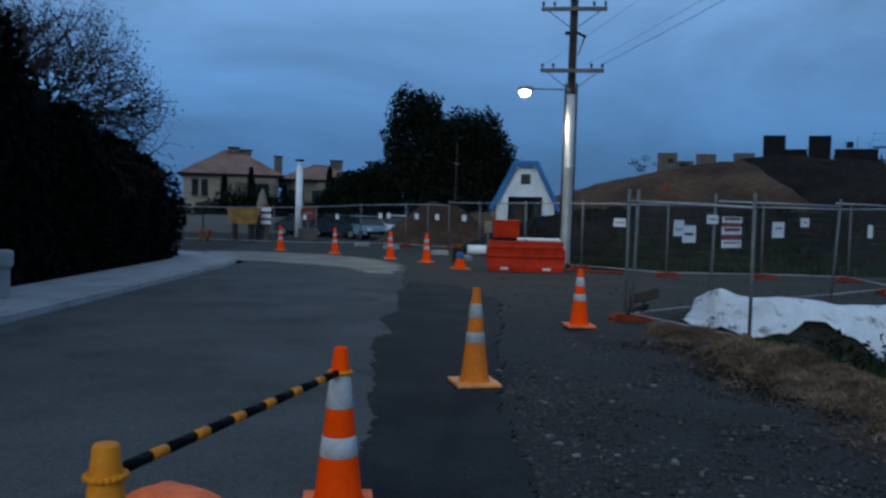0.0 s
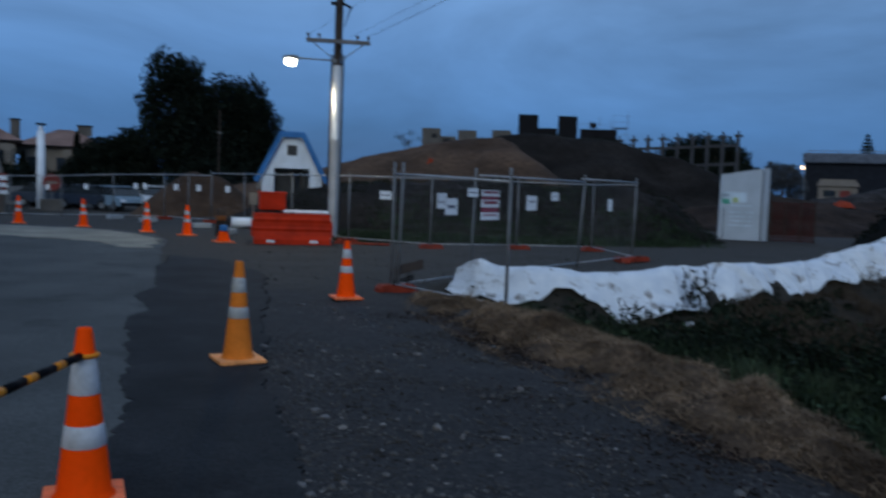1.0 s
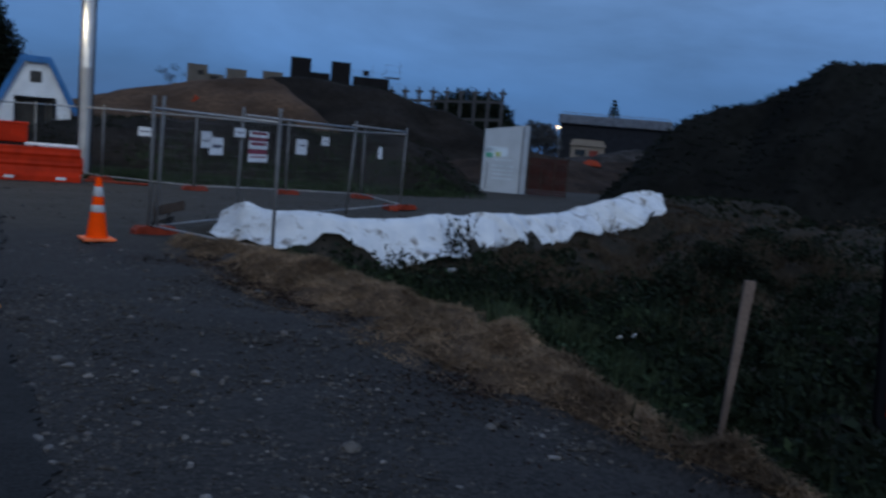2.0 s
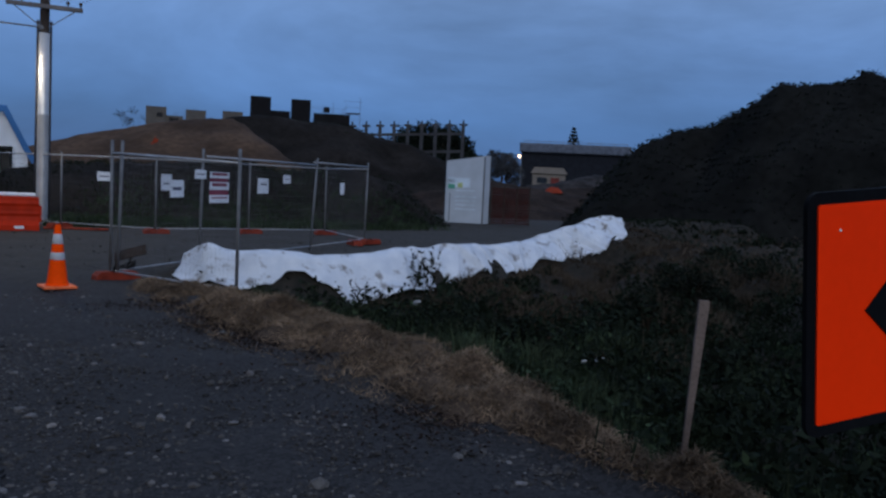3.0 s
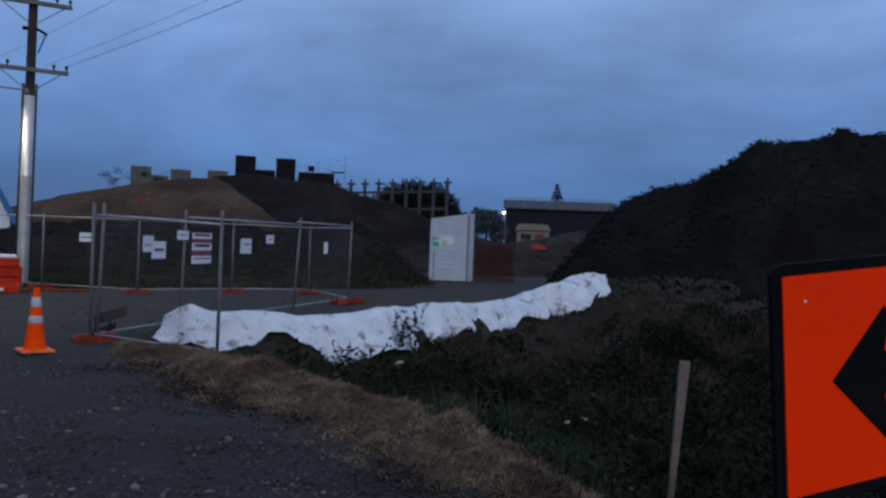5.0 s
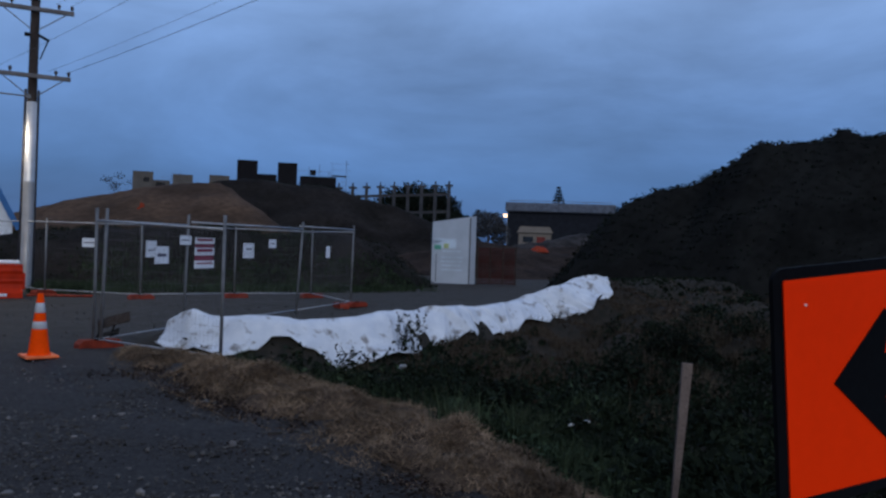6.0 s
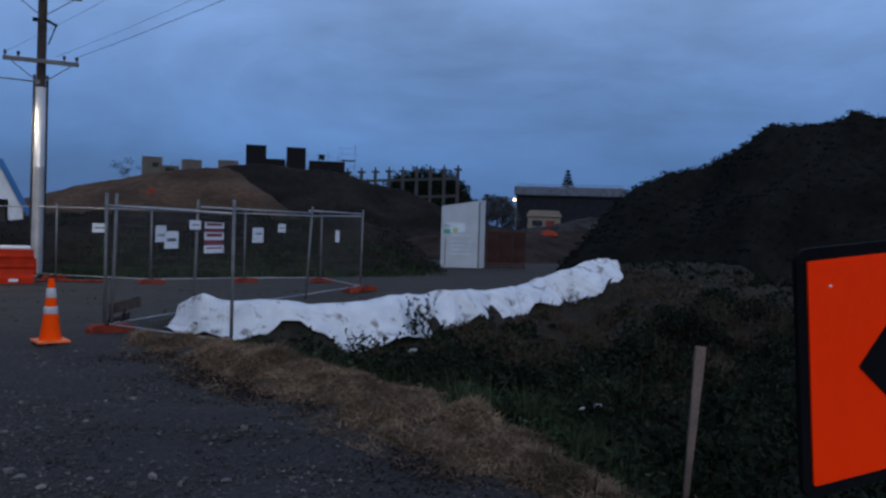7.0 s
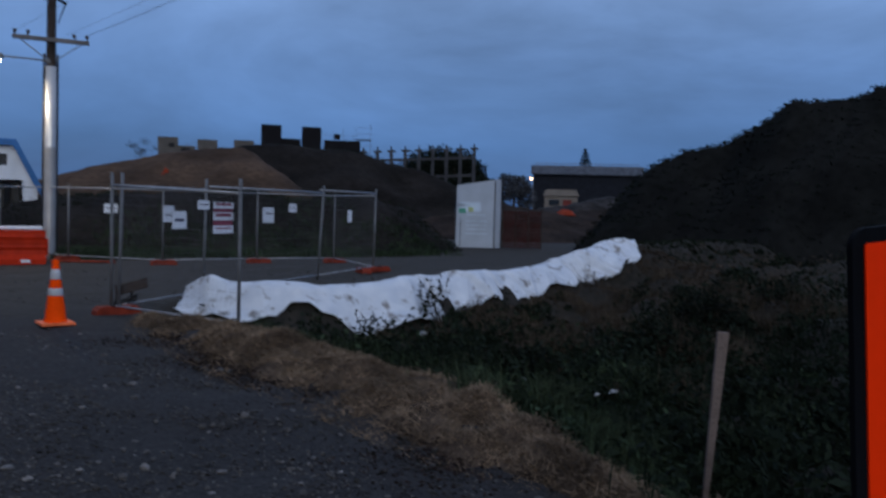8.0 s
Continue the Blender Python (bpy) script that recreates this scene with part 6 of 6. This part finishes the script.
# ---------------------------------------------------------------- hedge and garden edge
def build_hedge():
    t = thing("hedge", pose(-9.6, 16, 0), "tall dark dense hedge above the footpath", "hedge")
    k = 60000
    y = rng.uniform(-22, 8.3, k)
    top = np.interp(y, [-22, -4, -1.5, 1.0, 4.0, 6.5, 8.3], [6.2, 6.0, 5.3, 3.9, 3.35, 3.0, 2.5]) * (1 + 0.10 * waves(y, y * 0.3, 0.8, 2.0))
    u = rng.uniform(0, 1, k)
    z = np.where(u < 0.72, rng.uniform(0, 1, k), 1 - 0.06 * rng.uniform(0, 1, k) ** 2) * top
    front = 1.72 + 0.25 * waves(y, z, 0.9, 4.0) - 0.35 * (z / top) ** 4
    x = np.where(u < 0.72, front - 0.25 * np.abs(rng.normal(size=k)), rng.uniform(-1.2, 1, k) * 1.5)
    end = y > 8.0
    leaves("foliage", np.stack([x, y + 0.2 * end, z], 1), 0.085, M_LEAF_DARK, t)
    # solid near-black boxes keep the inside of the hedge dark behind the leaves
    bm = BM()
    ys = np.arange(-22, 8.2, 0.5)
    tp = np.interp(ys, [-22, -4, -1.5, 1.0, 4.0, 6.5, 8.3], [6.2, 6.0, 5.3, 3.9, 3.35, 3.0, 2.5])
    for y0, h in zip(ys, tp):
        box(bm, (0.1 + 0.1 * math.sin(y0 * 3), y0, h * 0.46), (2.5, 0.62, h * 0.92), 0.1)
    part("inner_growth", bm, M_LEAF_DARK, t, "solid dark core of the hedge")


build_hedge()
def tubes(name, segs, material, parent):
    """Many thin tapered three-sided rods; segs: rows of ends and radii."""
    a, b = np.array([q[0] for q in segs]), np.array([q[1] for q in segs])
    r = np.array([q[2:] for q in segs])
    d = b - a
    u = np.cross(d, (0.31, 0.52, 0.79))
    u /= np.linalg.norm(u, axis=1)[:, None] + 1e-9
    w = np.cross(d, u)
    w /= np.linalg.norm(w, axis=1)[:, None] + 1e-9
    ring = [(1, 0), (-0.5, 0.866), (-0.5, -0.866)]
    v = np.stack([e + (u * c + w * k) * r[:, q, None] for q, e in ((0, a), (1, b)) for c, k in ring], 1).reshape(-1, 3)
    n = np.arange(len(a))[:, None] * 6
    f = np.concatenate([n + [0, 1, 4, 3], n + [1, 2, 5, 4], n + [2, 0, 3, 5]], 0)
    return arrays(name, v, f, material, parent)


def build_bare_tree(m, label):
    """Spreading limbs that fork down to twigs, with a few leaves left at the tips."""
    t = thing("tree", m, label, "tree", "trees")
    pick = random.Random(5)
    part("trunk", rod(BM(), (0, 0, 0), (0.1, 0, 2.4), 0.19, 0.14, 10), M_BARK, t)
    tips, fine = [], []

    def fork(limb, a, d, length, r, level):
        side = Vector((pick.uniform(-1, 1), pick.uniform(-1, 1), pick.uniform(-0.3, 0.5)))
        mid = a + d * length * 0.5 + side * 0.06 * length
        b = mid + (d + side * 0.18).normalized() * length * 0.5
        limb += [(a, mid, r, r * 0.82), (mid, b, r * 0.82, r * 0.62)]
        if level >= 3:
            tips.append(b)
        if level == 5:
            return
        for k in range(3 if level < 4 else 2):
            turn = Vector((pick.gauss(0, 1), pick.gauss(0, 1), pick.gauss(0, 1))).cross(d).normalized()
            way = (d + turn * pick.uniform(0.45, 0.85) + Vector((0.05, 0, 0.10))).normalized()
            start = b if k == 0 else a.lerp(b, pick.uniform(0.55, 0.95))
            fork(limb if level < 2 else fine, start, way, length * pick.uniform(0.62, 0.8), r * 0.62, level + 1)

    for d in ((0.75, -0.1, 0.42), (0.55, 0.1, 0.75), (0.2, -0.2, 0.95), (-0.45, 0.1, 0.8), (0.8, 0.15, 0.18), (0.35, -0.15, 0.6), (0.6, 0.2, 0.5), (0.0, 0.2, 0.7), (0.62, -0.2, 0.85), (0.75, 0.1, 0.62)):
        limb = []
        fork(limb, Vector((0.1, 0, 2.1 + pick.uniform(0, 0.5))), Vector(d).normalized(), pick.uniform(1.45, 1.85), 0.075, 0)
        tubes("limb", limb, M_BARK, t)
    tagged(tubes("fine_growth", fine, M_BARK, t), kind="stuff")
    at = np.array([v for v in tips for _ in range(4)])
    leaves("crown", at + rng.normal(0, 0.10, at.shape), 0.036, M_LEAF_PURPLE, t)


build_bare_tree(pose(-11.4, 20.0, 0), "spreading nearly bare tree over the hedge")
tb = thing("letterbox", pose(-6.98, 12.95, 0.13, 0, 0, 25), "pale rounded letterbox post on the footpath edge", "letterbox")
part("post", box(BM(), (0, 0, 0.25), (0.16, 0.16, 0.5), 0.01), M_CONC, tb)
part("box_top", box(BM(), (0, 0, 0.62), (0.26, 0.34, 0.28), 0.06), M_CONC, tb, "rounded box")


# ---------------------------------------------------------------- yard and houses beyond the road end
def build_pillar():
    t = thing("white_column", facing(-9.6, 52.4, -0.45), "tall white column with a dark cap", "column")
    part("shaft", rod(BM(), (0, 0, 0), (0.0, 0, 4.55), 0.24, 0.20, 18), M_WHITEWALL, t, smooth=True)
    part("neck", rod(BM(), (0, 0, 4.55), (0, 0, 4.85), 0.13, seg=12), M_WHITEWALL, t)
    part("cap", box(BM(), (0, 0, 4.95), (0.52, 0.42, 0.12), 0.03), M_BLACK, t, "dark cap")
    part("footing", box(BM(), (0, 0, 0.05), (1.3, 1.1, 0.25), 0.03), M_CONC_OLD, t)


build_pillar()
tr = thing("round_sign", facing(-8.85, 51.4, -0.4), "faded red round sign on a grey block by the column", "sign")
disc = part("disc", lathe(BM(), [(0.0, 0.0), (0.46, 0.0), (0.48, 0.03), (0.46, 0.06), (0.0, 0.06)], 24), M_REDBOX, tr, "faded red disc")
disc.matrix_local = Matrix.Translation((0, 0, 1.62)) @ Matrix.Rotation(radians(90), 4, "X")
part("bar", box(BM(), (0, -0.075, 1.62), (0.56, 0.02, 0.12), 0.004), M_STUCCO, tr, "pale bar across the disc")
part("post", rod(BM(), (0, 0.04, 0.5), (0, 0.04, 1.7), 0.04), M_GALV, tr)
part("block", box(BM(), (0, 0, 0.34), (1.2, 0.7, 0.68), 0.04), M_CONC_OLD, tr)
tw = thing("yard_wall", Matrix.Translation((-22, 58.5, -0.45)), "long low grey wall across the yard", "wall")
for i in range(10):
    part("wall_panel", box(BM(), (1.1 + i * 2.25, 0.34 * i * 0.5, 0.62), (2.2, 0.18, 1.25 + 0.08 * (i % 3)), 0.02), M_GREYWALL, tw)
tbn = thing("striped_board", facing(-10.55, 47.4, -0.4), "stacked white and red boards on a post by the skip", "board stack")
for i in range(3):
    part("plank", box(BM(), (0, 0, 1.08 + i * 0.36), (0.56, 0.05, 0.22), 0.01), M_WHITEWALL, tbn)
    part("stripe", box(BM(), (0, -0.004, 1.26 + i * 0.36), (0.50, 0.05, 0.13), 0.005), M_REDBOX, tbn, "dull red stripe")
part("upright", box(BM(), (0, 0.06, 1.0), (0.08, 0.06, 2.0)), M_STAKE, tbn)
for cx, cr in ((0.0, 10), (0.34, -14)):
    tcp = thing("pipe_coil", facing(-12.9 + cx, 43.0, -0.28, cr), "dull orange pipe coil standing at the road edge", "pipe", "pipe coils")
    bm = BM()
    for k in range(20):
        u, q = 2 * math.pi * k / 20, 2 * math.pi * (k + 1) / 20
        rod(bm, (0.07 * math.sin(u), 0.27 * math.cos(u), 0.33 + 0.27 * math.sin(u)), (0.07 * math.sin(q), 0.27 * math.cos(q), 0.33 + 0.27 * math.sin(q)), 0.065, seg=8)
    part("coil", bm, M_RUST, tcp, smooth=True)
tsp = thing("stone_finial", facing(-11.0, 48.4, -0.4), "pale weathered stone finial on a plinth behind the skip", "stone pillar")
part("plinth", box(BM(), (0, 0, 0.75), (0.8, 0.8, 1.5), 0.04), M_CONC_OLD, tsp)
part("finial", lathe(BM(), [(0.36, 1.5), (0.38, 1.6), (0.30, 1.75), (0.34, 2.0), (0.28, 2.3), (0.20, 2.5), (0.22, 2.62), (0.10, 2.85), (0.03, 3.0)], 16), M_STUCCO, tsp, "tapered stone top", True)


def build_car(m, paint, label, w=1.75, ln=4.3):
    t = thing("car", m, label, "car", "parked cars")
    side = [(-ln / 2, 0.35), (-ln / 2 + 0.05, 0.75), (-ln / 2 + 0.9, 0.92), (ln / 2 - 0.35, 0.95), (ln / 2, 0.75), (ln / 2, 0.35)]
    part("body", prism(BM(), side, w), paint, t)
    roof = [(-ln / 2 + 0.85, 0.92), (-ln / 2 + 1.5, 1.42), (ln / 2 - 1.3, 1.46), (ln / 2 - 0.4, 0.95)]
    part("cabin", prism(BM(), roof, w - 0.24), M_GLASS, t, "dark glazed cabin")
    part("roof", box(BM(), (0.1, 0, 1.46), (ln * 0.40, w - 0.3, 0.06), 0.02), paint, t)
    for x in (-ln / 2 + 0.8, ln / 2 - 0.8):
        for s in (-1, 1):
            wh = part("wheel", rod(BM(), (x, s * (w / 2 - 0.19), 0.31), (x, s * (w / 2 + 0.01), 0.31), 0.31, seg=18), M_TYRE, t)
            part("rim", rod(BM(), (x, s * (w / 2), 0.31), (x, s * (w / 2 + 0.02), 0.31), 0.19, seg=12), M_GALV, wh)
    for s in (-1, 1):
        part("headlight", box(BM(), (-ln / 2 + 0.02, s * (w / 2 - 0.25), 0.66), (0.06, 0.32, 0.14), 0.02), M_PAPER, t)
    part("bumper", box(BM(), (-ln / 2 - 0.03, 0, 0.45), (0.12, w - 0.1, 0.18), 0.03), M_BLACK, t)


for cx, cy, cr, paint, lab in ((-7.2, 55.0, 150, M_CARDARK, "dark parked car behind the fence"), (-5.6, 54.0, 120, M_CARBLUE, "pale blue parked car behind the fence"), (-3.4, 53.5, 100, M_CARWHITE, "white parked car behind the fence"), (-9.9, 57.0, 170, M_CARDARK, "dark parked car by the yard wall")):
    build_car(pose(cx, cy, land1(cx, cy), 0, 0, cr), paint, lab)


def build_skip():
    """A tapered steel bin with ribs, raised on two dark blocks added to fill the dark below it."""
    t = thing("waste_skip", facing(-11.75, 47.0, -0.4, 6), "worn yellow-brown steel skip raised on added dark blocks", "skip")
    body = part("bin", prism(BM(), [(-0.66, 0.98), (0.66, 0.98), (0.88, 1.78), (-0.88, 1.78)], 1.1), M_MACHINE, t, "yellow-brown tapered bin")
    part("rim", box(BM(), (0, 0, 1.80), (1.84, 1.18, 0.07), 0.015), M_MACHINE, body)
    for x in (-0.5, 0.0, 0.5):
        part("rib", box(BM(), (x * 1.1, -0.57, 1.38), (0.07, 0.06, 0.76), 0.01), M_MACHINE, body)
    for x in (-0.45, 0.45):
        part("bearer", box(BM(), (x, 0, 0.49), (0.22, 1.0, 0.98), 0.03), M_DARK, t, "dark block added under the bin")


build_skip()


def build_house(m, w, d, eave, ridge, label, walls, bays, stacks):
    t = thing("house", m, label, "house", "houses")
    part("wall", box(BM(), (0, d / 2, eave / 2), (w, d, eave)), walls, t)
    bm = BM()
    o = 0.5
    low = [bm.verts.new(p) for p in ((-w / 2 - o, -o, eave), (w / 2 + o, -o, eave), (w / 2 + o, d + o, eave), (-w / 2 - o, d + o, eave))]
    base = [bm.verts.new((v.co.x, v.co.y, eave - 0.16)) for v in low]
    r = min(w, d) * 0.42
    top = [bm.verts.new((-w / 2 + r, d / 2, ridge)), bm.verts.new((w / 2 - r, d / 2, ridge))]
    for f in ((low[0], low[1], top[1], top[0]), (low[1], low[2], top[1]), (low[2], low[3], top[0], top[1]), (low[3], low[0], top[0]), base[::-1]):
        bm.faces.new(f)
    for i in range(4):
        bm.faces.new((base[i], base[(i + 1) % 4], low[(i + 1) % 4], low[i]))
    roof = part("roof", bm, M_ROOF, t, "hipped clay-coloured roof")
    for x, foot, top, a in stacks:
        part("chimney", box(BM(), (x, d * 0.45, (foot + top) / 2), (a, 0.6, top - foot), 0.03), M_CONC_OLD, roof)
        part("chimney_cap", box(BM(), (x, d * 0.45, top + 0.05), (a + 0.14, 0.74, 0.12), 0.02), M_CONC_DARK, roof)
    part("gutter", box(BM(), (0, -o - 0.05, eave - 0.06), (w + 1.0, 0.12, 0.14)), M_CONC_DARK, t)
    for x, z, a, b in bays:
        win = part("window", box(BM(), (x, -0.03, z), (a, 0.08, b)), M_GLASS, t, "dark window")
        part("frame", box(BM(), (x, -0.05, z - b / 2 - 0.06), (a + 0.2, 0.14, 0.10)), M_STUCCO, win)
    part("porch_beam", box(BM(), (w * 0.22, -0.9, eave - 0.55), (w * 0.5, 0.2, 0.5)), M_STUCCO, t)
    for i in range(3):
        part("porch_post", box(BM(), (w * 0.02 + i * w * 0.2, -0.9, (eave - 0.8) / 2), (0.35, 0.3, eave - 0.8)), M_STUCCO, t)


build_house(facing(-19.6, 74.0, -0.3), 8.2, 9.0, 4.6, 7.0, "pale stucco house with a hipped roof behind the yard", M_STUCCO_PALE, [(-3.1, 3.35, 0.55, 1.5), (-2.3, 3.35, 0.55, 1.5), (-0.6, 3.35, 0.5, 1.5), (0.1, 3.35, 0.5, 1.5), (2.6, 3.2, 1.2, 1.4)], [(0.2, 6.7, 7.15, 1.0), (1.3, 6.5, 6.95, 1.0)])
build_house(facing(-12.4, 78.0, -0.3), 7.0, 8.0, 4.4, 6.0, "lower hipped house with a deep porch beside the first", M_STUCCO, [(-2.2, 2.6, 1.4, 1.6), (0.0, 2.6, 1.4, 1.6), (2.2, 2.6, 1.4, 1.6)], [(-4.0, 3.6, 6.6, 0.75), (1.6, 5.5, 6.35, 1.2)])
for bx_, by_, bh, bw in ((-22.4, 66.5, 2.6, 1.7), (-19.6, 67.5, 2.3, 1.4), (-17.6, 66.5, 3.2, 1.6), (-15.8, 67.0, 3.6, 1.7), (-14.0, 67.5, 3.0, 1.5), (-12.0, 68.5, 2.4, 1.4), (-9.8, 69.0, 3.0, 1.6), (-7.6, 69.0, 3.2, 1.6)):
    build_tree(pose(bx_, by_, -0.4), bh, 0.08, [(0, 0, bh * 0.5, bw, bh * 0.5), (bw * 0.5, 0, bh * 0.4, bw * 0.7, bh * 0.4)], 2600, 0.14, M_LEAF, "dark garden shrub in front of the houses", limbs=4)


def build_cypress(m, tall, label):
    t = thing("cypress", m, label, "tree", "trees")
    part("trunk", rod(BM(), (0, 0, 0), (0, 0, tall * 0.9), 0.09, 0.02, 8), M_BARK, t)
    z = rng.uniform(0.2, tall, 2200)
    r = 0.42 * np.sqrt(np.clip(1 - (z / tall) ** 2, 0, 1)) * rng.uniform(0.3, 1.1, 2200)
    a = rng.uniform(0, 6.28, 2200)
    leaves("crown", np.stack([r * np.cos(a), r * np.sin(a), z], 1), 0.12, M_LEAF_DARK, t)


build_cypress(pose(-10.3, 70.0, -0.4), 5.4, "narrow dark cypress by the house")
build_cypress(pose(-19.3, 70.5, -0.4), 4.6, "narrow dark cypress between the windows")
build_cypress(pose(-17.0, 70.5, -0.4), 5.2, "narrow dark cypress beside the windows")
build_cypress(pose(-14.2, 70.5, -0.4), 3.8, "narrow dark cypress by the porch")
tpl = thing("service_pole", pose(0.2, 57.5, -0.4, 0, 0.6, 0), "thin brown service pole before the conifer", "pole")
part("shaft", rod(BM(), (0, 0, 0), (0, 0, 6.7), 0.075, 0.05, 8), M_WOODPOLE, tpl)
part("step", box(BM(), (0, -0.1, 5.2), (0.3, 0.06, 0.06)), M_GALV, tpl)

# ---------------------------------------------------------------- small litter
for lx, ly, s in ((5.95, 9.5, 0.055), (5.75, 5.8, 0.042), (5.6, 5.85, 0.03), (5.4, 6.7, 0.035)):
    t = thing("litter", pose(lx, ly, land1(lx, ly) + 0.22, 20, 10, lx * 90), "crumpled white scrap caught in the weeds", "litter", "litter")
    bm = BM()
    bmesh.ops.create_icosphere(bm, subdivisions=2, radius=s)
    for v in bm.verts:
        v.co *= 1 + 0.5 * noise.noise(v.co * 30)
        v.co.z *= 0.5
    part("scrap", bm, M_LITTER, t)
